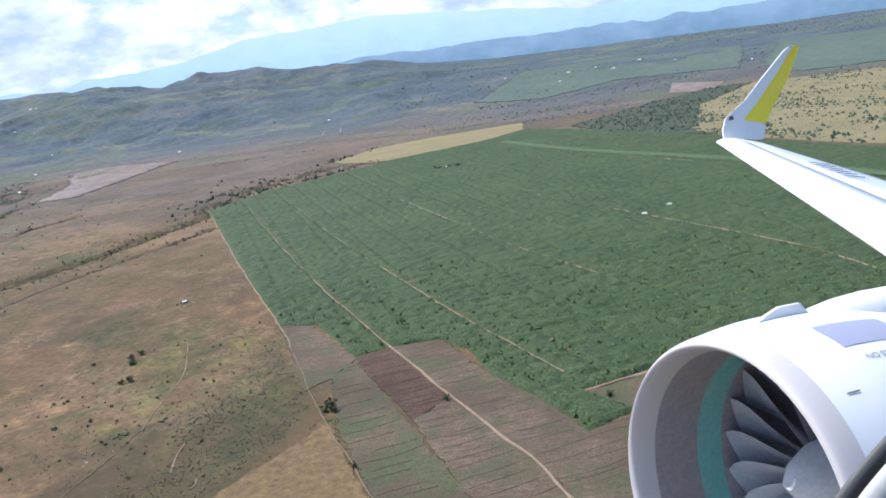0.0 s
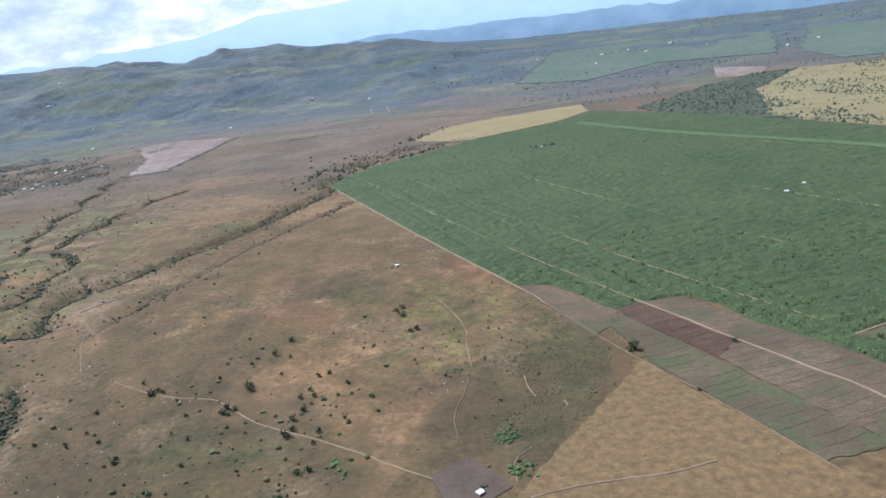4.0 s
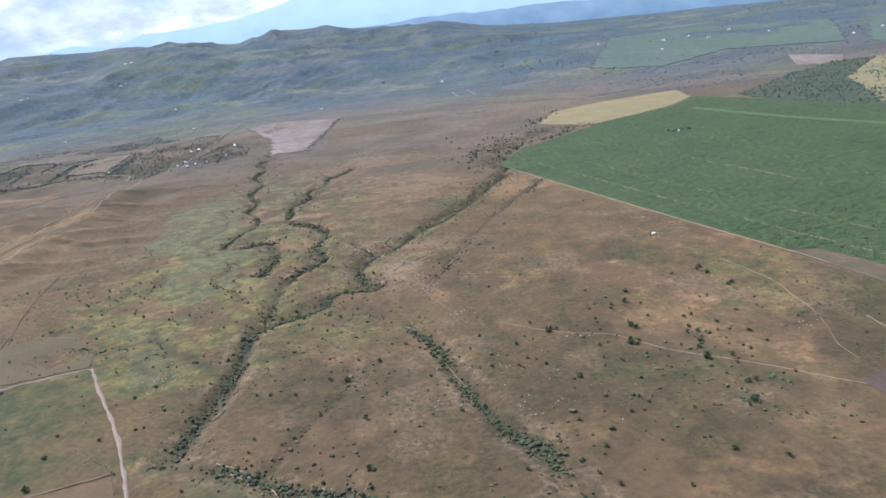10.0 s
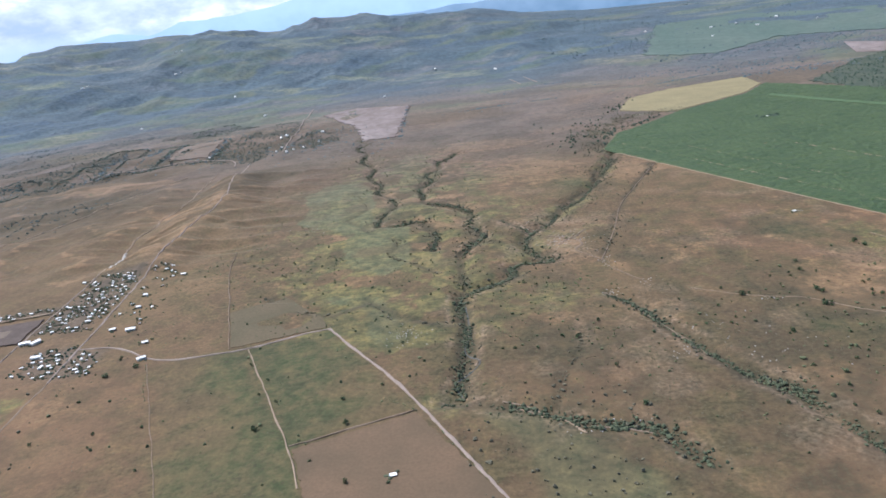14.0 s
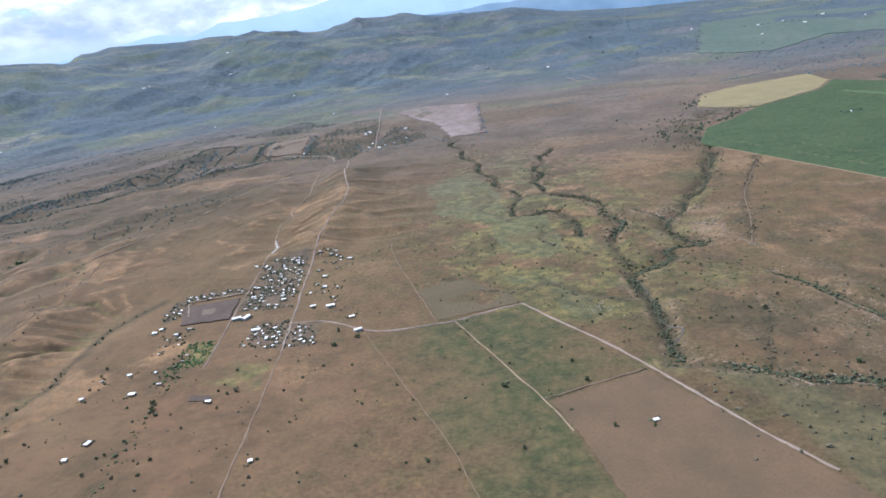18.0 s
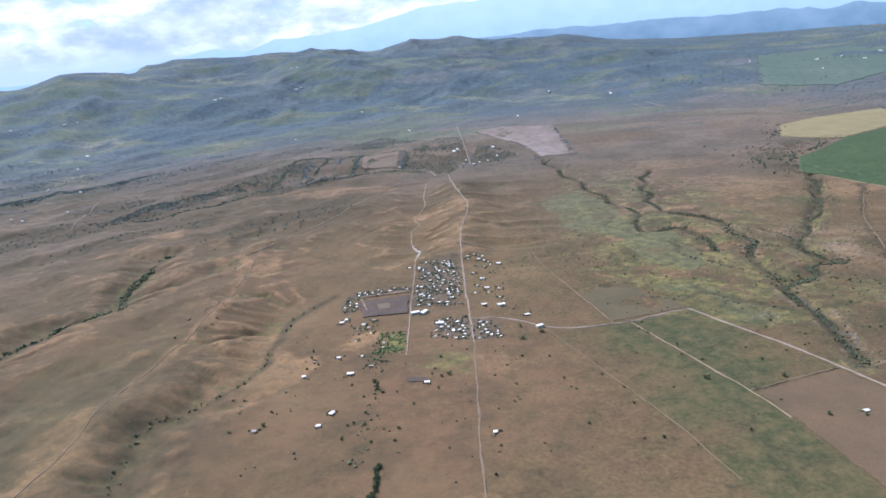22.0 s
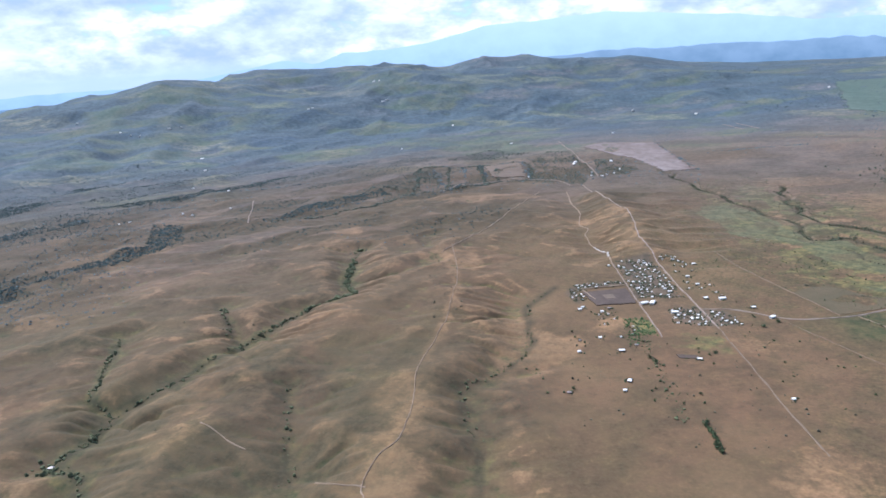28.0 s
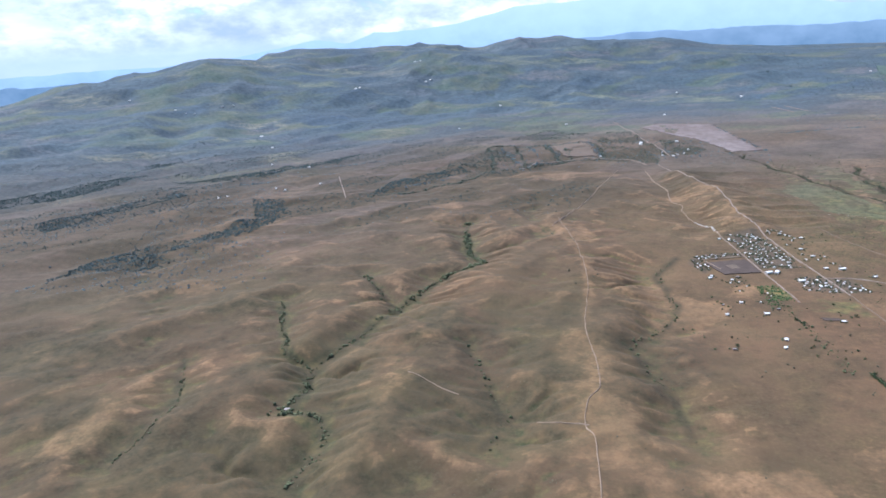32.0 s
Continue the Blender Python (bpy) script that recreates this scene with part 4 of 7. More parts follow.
# ---- backdrop of sky and distance ----
def backdrop(name, radius, low, top, label, mat, bend=0.0):
    n, rows = 420, 8
    ang = np.linspace(radians(-100), radians(100), n)
    v = []
    for r in range(rows):
        f = r / (rows - 1)
        z = low + f * (top(ang) - low)
        v.append(np.stack([-530 + (radius - bend * f) * np.sin(ang), -200 + (radius - bend * f) * np.cos(ang), z], -1))
    ob = new(name, mesh_from(name, np.concatenate(v), grid_faces(n, rows)))
    ob.data.materials.append(mat)
    return tagged(ob, label, "backdrop", kind="structure")


FAR_CREST = [(-1.75, 120), (-0.85, 150), (-0.70, 165), (-0.60, 160), (-0.50, 185), (-0.45, 215), (-0.40, 252), (-0.36, 218), (-0.32, 266), (-0.25, 282), (-0.20, 296), (-0.12, 372), (-0.04, 384), (0.05, 408), (0.14, 372), (0.22, 350), (0.32, 300), (0.55, 270), (1.75, 220)]


def far_top(a):
    n = 0.6 * fbm(a * 900 + 3000, a * 0 + 5, 60, 17, 4) + 0.4 * ridged(a * 900 + 3000, a * 0 + 5, 36, 18, 4)
    return np.interp(a, [p for p, _ in FAR_CREST], [h for _, h in FAR_CREST]) - 12 + 26 * (n - 0.3)


def near_top(a):
    n = 0.5 * fbm(a * 900 + 900, a * 0 + 77, 90, 27, 5) + 0.5 * ridged(a * 900 + 900, a * 0 + 77, 60, 28, 4)
    return 60 + 90 * n + 85 * smooth(a, -0.3, 0.05)


backdrop("backdrop_sky", 4380, -200, lambda a: 980 + 0 * a, "bright cumulus and grey cloud over pale blue sky", cloud_material())
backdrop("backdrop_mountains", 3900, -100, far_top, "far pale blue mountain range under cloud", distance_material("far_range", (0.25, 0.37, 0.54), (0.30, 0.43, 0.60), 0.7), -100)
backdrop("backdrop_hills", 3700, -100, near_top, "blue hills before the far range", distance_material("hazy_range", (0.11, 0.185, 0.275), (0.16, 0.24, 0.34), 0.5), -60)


# ---- fields, tracks and roads ----
def part(name, bm, material, parent, label=""):
    """Links a bmesh as one mesh object under a thing or a part."""
    me = bpy.data.meshes.new(name)
    bm.to_mesh(me)
    bm.free()
    me.materials.append(material)
    ob = new(name, me)
    ob.parent = parent
    return tagged(ob, label)


def frayed(poly, step=2.5, jag=0.75, seed=1):
    """A field's outline with slightly uneven edges."""
    rnd = random.Random(seed)
    out = []
    for (ax, ay), (bx, by) in zip(poly, poly[1:] + poly[:1]):
        n = max(1, int(math.hypot(bx - ax, by - ay) / step))
        for i in range(n):
            f = i / n
            j = jag if i else 0
            out.append((ax + (bx - ax) * f + rnd.uniform(-j, j), ay + (by - ay) * f + rnd.uniform(-j, j)))
    return out


PLOTS = {}


def field(name, poly, mat, label, lift=0.25, thick=0.4, step=2.5, jag=0.75):
    """A plot of land: a thin slab over the plain, its edge sunk into the ground."""
    bm = bmesh.new()
    pts = frayed(poly, step, jag, seed=len(label) + len(poly))
    hs = [float(h) for h in height([p[0] for p in pts], [p[1] for p in pts])]
    top = bm.faces.new([bm.verts.new((px, py, h + lift)) for (px, py), h in zip(pts, hs)])
    low = bmesh.ops.extrude_face_region(bm, geom=[top])
    for v in low["geom"]:
        if isinstance(v, bmesh.types.BMVert):
            v.co.z -= thick
    bmesh.ops.triangulate(bm, faces=bm.faces[:])
    bmesh.ops.recalc_face_normals(bm, faces=bm.faces[:])
    PLOTS[name] = poly
    ob = part(name, bm, mat, None)
    return tagged(ob, label, "field", kind="structure")


def smooth_line(line, step):
    """A glide through the corners of a broken line, cut into even steps."""
    p = np.array(line, float)
    ext = np.vstack([2 * p[0] - p[1], p, 2 * p[-1] - p[-2]])
    out = []
    for i in range(1, len(ext) - 2):
        a, b, c, d = ext[i - 1:i + 3]
        n = max(1, int(np.hypot(*(c - b)) / step))
        for t in np.arange(n) / n:
            out.append(0.5 * (2 * b + (c - a) * t + (2 * a - 5 * b + 4 * c - d) * t * t + (3 * b - a - 3 * c + d) * t ** 3))
    out.append(p[-1])
    return np.array(out)


def strip(name, line, width, mat, label, lift=0.22, wander=0.6, step=2.0, category="track", kind="structure"):
    """A way on the ground, uneven in width."""
    c = smooth_line(line, step)
    d = np.gradient(c, axis=0)
    d /= np.linalg.norm(d, axis=1)[:, None]
    side = np.stack([-d[:, 1], d[:, 0]], -1)
    s = np.arange(len(c)) * 1.0
    c = c + side * (1.4 * (fbm(s * 5, s * 0 + len(name), 40, len(line), 2) - 0.5))[:, None]
    cols, rows = [], 5
    for r in range(rows):
        f = r / (rows - 1) * 2 - 1
        w = width / 2 * (1 + wander * (value_noise(s * 3, s * 0 + r * 9.7, 8, 3 + r) - 0.5) * 2)
        q = c + side * (f * w)[:, None]
        h = height(q[:, 0], q[:, 1]) + lift - (0.5 if abs(f) == 1 else 0.0)
        cols.append(np.column_stack([q, h]))
    v = np.stack(cols, 1).reshape(-1, 3)
    ob = new(name, mesh_from(name, v, grid_faces(rows, len(c))))
    ob.data.materials.append(mat)
    return tagged(ob, label, category, kind=kind)


# sugar cane: a canopy that drops to the ground along its tracks and edge
CANE_TRACKS = [
    [(-237, 759), (-139, 518), (-89, 401), (-40, 296)],
    [(-167, 698), (-96, 522), (-29, 372), (4, 303), (32, 249)],
    [(-72, 696), (-27, 587), (28, 449), (70, 364)],
    [(1, 775), (67, 600), (127, 483), (179, 377), (195, 316)],
    [(55, 1009), (131, 833), (249, 630), (302, 494)],
]
cx = np.arange(-275, 425, 1.5)
cy = np.append(np.arange(196, 420, 1.2), np.arange(420, 1156, 1.8))
CX, CY = np.meshgrid(cx, cy)
inside = within(CX, CY, CANE_FIELD)
clear = np.full(CX.shape, 1e9)
for line in CANE_TRACKS:
    clear = np.minimum(clear, to_line(CX, CY, line))
edge = to_line(CX, CY, CANE_FIELD + CANE_FIELD[:1]) * np.where(inside, 1, -1) + 1.2 * (fbm(CX, CY, 9, 107, 3) - 0.5)
rows_across = 0.5 + 0.5 * np.sin((CX * -0.342 + CY * 0.94) * 2 * math.pi / 26.0)
lanes = 0.5 + 0.5 * np.sin((CX * 0.94 + CY * 0.342) * 2 * math.pi / 24.0)
canopy = 1.15 + 0.25 * (fbm(CX, CY, 30, 101, 3) - 0.5) + 2.1 * (fbm(CX, CY, 3.6, 103, 2) - 0.5) - 0.35 * (rows_across > 0.97) - 0.55 * (lanes > 0.95)
canopy = (canopy + 0.35) * smooth(clear, 0.35, 1.5) * smooth(edge, -0.2, 2.6) - 0.35
i = np.arange(CX.size).reshape(CX.shape)
low = np.maximum(np.maximum(canopy[:-1, :-1], canopy[:-1, 1:]), np.maximum(canopy[1:, 1:], canopy[1:, :-1]))
keep = low > -0.3
faces = np.stack([i[:-1, :-1], i[:-1, 1:], i[1:, 1:], i[1:, :-1]], -1)[keep]
used = np.unique(faces)
remap = np.full(CX.size, -1)
remap[used] = np.arange(len(used))
verts = np.stack([CX.ravel(), CY.ravel(), canopy.ravel()], -1)[used]
cane = new("sugarcane_field", mesh_from("sugarcane_field", verts, remap[faces]))
cane.data.materials.append(CANE)
tagged(cane, "dense green sugarcane crop crossed by dirt tracks", "crop", kind="stuff")

strip("dry_streambed", WASH, 1.3, TRACK, "pale dry stream bed winding down to the village", 0.6, 0.9, 1.5, "streambed")
strip("dry_streambed", WASH[6:9], 2.4, ROCK, "wide pale mouth of a dry stream bed", 0.7, 0.9, 1.5, "streambed")
for line in CANE_TRACKS:
    strip("farm_track", line, 0.7, TRACK, "pale dirt track between green cane blocks", 0.4, 1.0)
strip("farm_track", [(-40, 296), (-12, 239), (13, 190), (20, 171), (32, 140)], 1.2, TRACK, "pale dirt track through ploughed plots", 0.55)
strip("farm_track", [(-267, 732), (-197, 564), (-142, 434), (-100, 340), (-88, 308)], 0.8, TRACK, "pale track along the edge of the cane field", 0.5)
strip("farm_track", [(-88, 308), (-64, 244), (-49, 209), (-37, 182), (-20, 140)], 0.6, FAINT, "faint weedy track beside ploughed plots", 0.5)
strip("farm_track", [(30, 229), (65, 242), (120, 259), (200, 290)], 1.5, TRACK, "pale track at the corner of the cane field", 0.4)

field("field_purple", [(-55, 285), (-40, 294), (-12, 239), (-26, 224)], PLOUGH_DARK, "freshly ploughed purple-brown plot with dark drains")
field("field_brown", [(-40, 294), (-17, 296), (4, 252), (20, 229), (32, 203), (52, 212), (60, 150), (30, 150), (15, 186), (-12, 239)], PLOUGH, "ploughed grey-brown plot with dark drains", 0.3)
field("field_brown_south", [(-26, 224), (-12, 239), (15, 186), (30, 150), (4, 150), (-8, 176)], PLOUGH, "ploughed brown plot with dark drains", 0.28)
field("field_strip", [(-100, 340), (-83, 335), (-54, 285), (-62, 268), (-72, 258)], PLOUGH, "narrow grey-brown fallow strip beside the cane")
field("field_weedy", [(-62, 268), (-54, 284), (-29, 226), (-8, 176), (4, 150), (-22, 146), (-36, 181), (-52, 222)], STUBBLE, "weedy green and brown plot with drains", 0.26)
field("field_orange", [(-66, 218), (-57, 230), (-44, 195), (-36, 178), (-22, 146), (-8, 112), (-128, 104), (-121, 147), (-100, 175), (-82, 197)], ORANGE, "dry orange-brown crop plot", 0.24)
field("field_bare_patch", [(-151, 161), (-143, 166), (-136, 170), (-129, 160), (-123, 150), (-134, 142), (-145, 146)], PITCH, "small dark bare plot below a footpath", 0.24, 0.4, 2, 0.5)
field("field_corner", [(37, 230), (65, 241), (120, 258), (130, 200), (54, 210)], STUBBLE, "weedy corner plot beside the cane", 0.2)
field("field_wheat", [(-176, 1016), (-113, 962), (-96, 962), (49, 1060), (118, 1150), (127, 1258), (-39, 1203), (-130, 1138)], STRAW, "ripe yellow straw field beyond the cane", 0.6, 0.6, 8, 3)
field("field_yellow_grove", [(285, 870), (415, 1184), (581, 1378), (900, 1250), (700, 700), (430, 540), (350, 700)], STRAW_GREEN, "yellow dry field dotted with dark trees", 0.5)
field("field_woodland", GROVE, WOODFLOOR, "shaded floor of a dense dark grove", 0.9, 1.2, 10, 7)
field("field_reddish", [(486, 1557), (559, 1460), (500, 1345), (430, 1400)], PINK, "bare reddish soil plot", 0.6)
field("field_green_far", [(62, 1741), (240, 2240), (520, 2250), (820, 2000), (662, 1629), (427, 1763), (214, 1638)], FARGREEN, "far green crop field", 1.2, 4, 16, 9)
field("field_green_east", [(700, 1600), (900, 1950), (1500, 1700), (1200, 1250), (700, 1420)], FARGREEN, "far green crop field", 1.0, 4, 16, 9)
field("field_quarry", [(-735, 1340), (-668, 1420), (-551, 1390), (-556, 1000), (-608, 1000), (-645, 1160)], PINK, "bare pinkish-grey river flat", 0.8, 5, 5, 6)
strip("dirt_track", [(-678, 240), (-648, 170), (-616, 95), (-596, 34)], 0.6, FAINT, "faint worn line along the edge of a pasture", 0.3, 0.9)
strip("dirt_track", [(-558, 124), (-525, 136), (-494, 147)], 1.2, FAINT, "faint worn line between two plots", 0.45, 0.9)
field("field_brown_west", [(-494, 144), (-458, 80), (-420, 5), (-526, 5), (-545, 90), (-556, 121)], FALLOW, "brown fallow plot beside the road", 0.3)
field("field_fallow_north", [(-622, 245), (-640, 305), (-602, 327), (-566, 280), (-560, 263)], PASTURE_GREY, "grey-green fallow plot north of the road", 0.3)
field("field_pitch", [(-843, 322), (-797, 331), (-794, 288), (-833, 284)], PITCH, "dark brown bare village ground", 0.9, 3)
field("field_pitch_middle", [(-824, 312), (-813, 314), (-811, 301), (-821, 300)], DRYPLOT, "worn pale patch in the middle of the village ground", 1.0, 1.5, 2, 0.8)
field("field_orchard", [(-964, 1136), (-887, 1135), (-876, 995), (-942, 989)], DRYPLOT, "bare brown plot ringed by hedges", 1.0, 6, 5, 4)



def drains(owner, poly, spacing, mat, angle=20.0, width=0.26):
    """Dark drainage furrows across a ploughed plot."""
    rnd = random.Random(len(poly) + int(spacing * 10))
    c, s = math.cos(radians(angle)), math.sin(radians(angle))
    across = [-px * s + py * c for px, py in poly]
    v = min(across) + spacing * 0.6
    while v < max(across):
        c, s = math.cos(radians(angle + rnd.uniform(-2, 2))), math.sin(radians(angle + rnd.uniform(-0.5, 0.5)))
        u = np.arange(-200, 220, 0.7)
        px, py = u * c - v * s, u * s + v * c
        ok = within(px, py, poly)
        if ok.sum() > 6:
            px, py = px[ok][1:-1], py[ok][1:-1]
            w = width * rnd.uniform(0.5, 1.5)
            lo, hi = sorted((rnd.uniform(0, 0.35) if rnd.random() < 0.5 else 0, rnd.uniform(0.6, 1) if rnd.random() < 0.5 else 1))
            px, py = px[int(lo * len(px)):max(int(hi * len(px)), 4)], py[int(lo * len(py)):max(int(hi * len(py)), 4)]
            if len(px) < 4:
                v += spacing
                continue
            line = [(px[0], py[0]), ((px[0] + px[-1]) / 2 + rnd.uniform(-0.6, 0.6), (py[0] + py[-1]) / 2 + rnd.uniform(-0.6, 0.6)), (px[-1], py[-1])]
            ob = strip("drain", line, w, mat, "", 0.36, 1.0, 1.4)
            for key in ("label", "category", "kind"):
                if key in ob:
                    del ob[key]
            ob.parent = owner
        v += spacing * rnd.uniform(0.75, 1.25)


for ob, gap in (("field_purple", 4.5), ("field_brown", 4.6), ("field_brown_south", 4.6), ("field_weedy", 7.0)):
    owner = bpy.data.objects[ob]
    drains(owner, PLOTS[ob], gap, DITCH)

for line, w, lab in ((ROAD_1[3:], 1.5, "pale dirt road through the village"), (ROAD_2, 1.1, "pale dirt road along the village edge"), (ROAD_X, 1.6, "gravel road from the village to the fields"),
                     (ROAD_S, 1.8, "gravel road along the pastures")):
    strip("road", line, w, ROAD, lab, 0.5, category="road")
strip("dirt_track", ROAD_1[:4], 1.7, FAINT, "faint worn track below the village", 0.22, 0.9)
strip("dirt_track", RIDGE_ROAD, 0.75, TRACK, "narrow dirt track along a grassy ridge", 0.45)
strip("dirt_track", [(-609, 240), (-580, 173), (-557, 120), (-547, 90)], 0.9, TRACK, "thin track between two pastures", 0.45)
strip("dirt_track", [(-623, 243), (-647, 327), (-665, 390), (-675, 450)], 0.8, FAINT, "thin track up the slope", 0.5)
strip("dirt_track", [(-148, 158), (-160, 166), (-176, 179), (-194, 192), (-221, 209), (-242, 230), (-251, 237), (-268, 242), (-282, 249), (-309, 267)], 0.6, TRACK, "thin footpath over dry grass")
strip("dirt_track", [(-355, 337), (-350, 318), (-333, 284)], 1.0, FAINT, "thin footpath over dry grass")
strip("dirt_track", [(-148, 337), (-141, 318), (-135, 298), (-132, 278), (-133, 262), (-132, 241)], 0.5, TRACK, "thin footpath over dry grass")
strip("dirt_track", [(-779, 1481), (-759, 1220), (-742, 965)], 1.8, ROAD, "far pale dirt road", 1.5)
strip("dirt_track", [(-1378, 857), (-1326, 680)], 1.5, ROAD, "far pale dirt road", 1.2)
strip("dirt_track", [(-832, 300), (-842, 328)], 1.6, TRACK, "track beside the village ground", 1.2)
strip("dirt_track", [(-843, 333), (-797, 342)], 2.0, TRACK, "track beside the village ground", 1.2)
for line in ([(-735, 1290), (-690, 1330), (-640, 1200)], [(-1032, 882), (-965, 950), (-892, 972), (-819, 938), (-801, 890)], [(-245, 1560), (-262, 1700)], [(-285, 1560), (-300, 1690)], [(-1540, 900), (-1500, 960)]):
    strip("dirt_track", line, 2.2, ROAD, "far pale dirt lane", 1.2)
strip("dirt_track", [(-1000, 470), (-940, 620), (-860, 850)], 1.4, TRACK, "faint track over the hills", 0.6)
strip("cane_strip", [(72, 1012), (146, 838), (262, 638), (316, 505)], 15.0, CANE_LIGHT, "strip of young pale green cane", 1.75, 0.1, category="crop")
strip("dirt_track", [(-1137, 55), (-1122, 46), (-1110, 37), (-1096, 30)], 0.9, TRACK, "faint track fork on a grassy hill", 0.5)
strip("dirt_track", [(-1040, -5), (-1025, -13), (-1006, -17)], 0.9, TRACK, "faint track fork on a grassy hill", 0.5)
strip("sandbar", [(-448, 148), (-437, 142), (-429, 135), (-418, 126), (-410, 113)], 0.8, TRACK, "pale cut bank beside the brook", 0.5, 0.9, 1.0, "sandbar")
field("field_village_plot", [(-784, 168), (-769, 166), (-767, 160), (-782, 161)], PITCH, "small bare brown plot", 0.4, 1.0, 2, 0.5)
strip("dirt_track", TRACK_E, 1.0, FAINT, "pale worn line between scrub", 0.5)
for line, w in (([(-406, 447), (-402, 434), (-395, 426), (-388, 422)], 1.7), ([(-360, 402), (-368, 396), (-376, 388), (-380, 380)], 1.3), ([(-352, 415), (-360, 405)], 1.2), ([(-404, 119), (-396, 116), (-388, 114), (-379, 108)], 0.9), ([(-463, 243), (-463, 232)], 1.2), ([(-457, 196), (-461, 190)], 1.0),
                ([(-440, 140), (-432, 135), (-429, 130)], 0.9), ([(-366, 277), (-360, 273)], 1.0), ([(-339, 206), (-335, 200)], 0.9), ([(-612, 500), (-600, 498)], 1.2)):
    strip("sandbar", line, w * 0.8, TRACK, "pale sand and rock bar beside the brook", 0.55, 0.6, 1.0, "sandbar")
strip("dirt_track", [(-386, 408), (-372, 396), (-364, 390), (-362, 378), (-369, 364), (-352, 337)], 1.6, FAINT, "pale worn ground between brook and scrub", 0.4, 1.0)
strip("dirt_track", [(-110, 227), (-109, 217), (-107, 207)], 0.7, TRACK, "short pale footpath")
strip("dirt_track", [(-132, 241), (-136, 218), (-141, 197), (-140, 182)], 0.5, FAINT, "faint footpath over dry grass")
strip("dirt_track", [(-121, 152), (-121, 164), (-114, 172)], 0.5, TRACK, "short pale footpath")
strip("dirt_track", [(-118, 143), (-103, 146), (-90, 147), (-74, 148), (-55, 152)], 0.8, TRACK, "pale footpath across a dry crop", 0.5)
strip("dirt_track", [(-97, 202), (-96, 198), (-98, 194)], 0.7, TRACK, "short pale footpath")
strip("dirt_track", [(-330, 178), (-334, 200), (-352, 246)], 0.8, FAINT, "thin pale path beside the gully", 0.6)
strip("stream", [(-463, 278), (-462, 238), (-466, 212), (-458, 192), (-472, 175), (-468, 156)], 0.8, WATER, "narrow brown brook under scrub", 0.35, category="stream")


# ---- trees and scrub ----
def rock_blob(rnd, squash=1.0, level=2):
    """A lumpy clump of leaves: a coarse ball with a ragged skin."""
    bm = bmesh.new()
    bmesh.ops.create_icosphere(bm, subdivisions=level, radius=1.0)
    for v in bm.verts:
        n = noise.noise(v.co * 1.7 + Vector((rnd * 9.1, rnd * 3.3, 0))) * 0.55 + noise.noise(v.co * 4.5 + Vector((0, rnd * 5.7, 2))) * 0.5
        v.co *= 1.0 + n
        v.co.z = v.co.z * squash + 0.55 * squash
        if v.co.z < 0.0:
            v.co.z = 0.0
    me = bpy.data.meshes.new("clump")
    bm.to_mesh(me)
    bm.free()
    co = np.empty(len(me.vertices) * 3)
    me.vertices.foreach_get("co", co)
    tri = np.empty(len(me.polygons) * 3, np.int32)
    me.polygons.foreach_get("vertices", tri)
    bpy.data.meshes.remove(me)
    return co.reshape(-1, 3), tri.reshape(-1, 3)


BLOBS = [rock_blob(i, (0.8, 1.0, 0.65, 0.9)[i % 4]) for i in range(8)]


BLOBS_LOW = [rock_blob(i + 20, (0.8, 1.0, 0.65, 0.9)[i % 4], 1) for i in range(8)]


def dome(seed):
    """A tiny ragged dome for woods that stay far off."""
    r = random.Random(seed)
    rim = [(math.cos(a) * r.uniform(0.7, 1.25), math.sin(a) * r.uniform(0.7, 1.25), r.uniform(0.0, 0.5)) for a in (0.0, 1.26, 2.51, 3.77, 5.03)]
    return np.array(rim + [(r.uniform(-0.25, 0.25), r.uniform(-0.25, 0.25), r.uniform(1.0, 1.5))] + [(x * 0.8, y * 0.8, -0.2) for x, y, _ in rim]), np.array([(k, (k + 1) % 5, 5) for k in range(5)] + [(6 + k, 6 + (k + 1) % 5, k) for k in range(5)])


DOMES = [dome(i) for i in range(8)]


def clumps(name, pts, mat, label, seed=1, flat=1.0, blobs=None):
    """Many clumps of leaves, joined; pts: x, y, radius."""
    rnd = np.random.RandomState(seed)
    pts = np.asarray(pts, float)
    z = height(pts[:, 0], pts[:, 1])
    vs, fs, base = [], [], 0
    for (px, py, r), h in zip(pts, z):
        v, f = (blobs or BLOBS)[rnd.randint(8)]
        a = rnd.uniform(0, 6.28)
        c, s = math.cos(a) * r, math.sin(a) * r
        st = rnd.uniform(0.75, 1.25)
        q = np.stack([v[:, 0] * c - v[:, 1] * s * st, v[:, 0] * s + v[:, 1] * c * st, v[:, 2] * r * flat * rnd.uniform(0.8, 1.2) - 0.08 * r], -1)
        vs.append(q + (px, py, h))
        fs.append(f + base)
        base += len(v)
    ob = new(name, mesh_from(name, np.concatenate(vs), np.concatenate(fs), False))
    ob.data.materials.append(mat)
    return tagged(ob, label, "shrubs", kind="stuff")


def scatter(rnd, n, box, r, keep=None):
    x0, x1, y0, y1 = box
    px, py = rnd.uniform(x0, x1, n), rnd.uniform(y0, y1, n)
    rr = r[0] + (r[1] - r[0]) * rnd.uniform(0, 1, n) ** 2.5
    ok = np.ones(n, bool) if keep is None else keep(px, py) > rnd.uniform(0, 1, n)
    return np.stack([px, py, rr], -1)[ok]


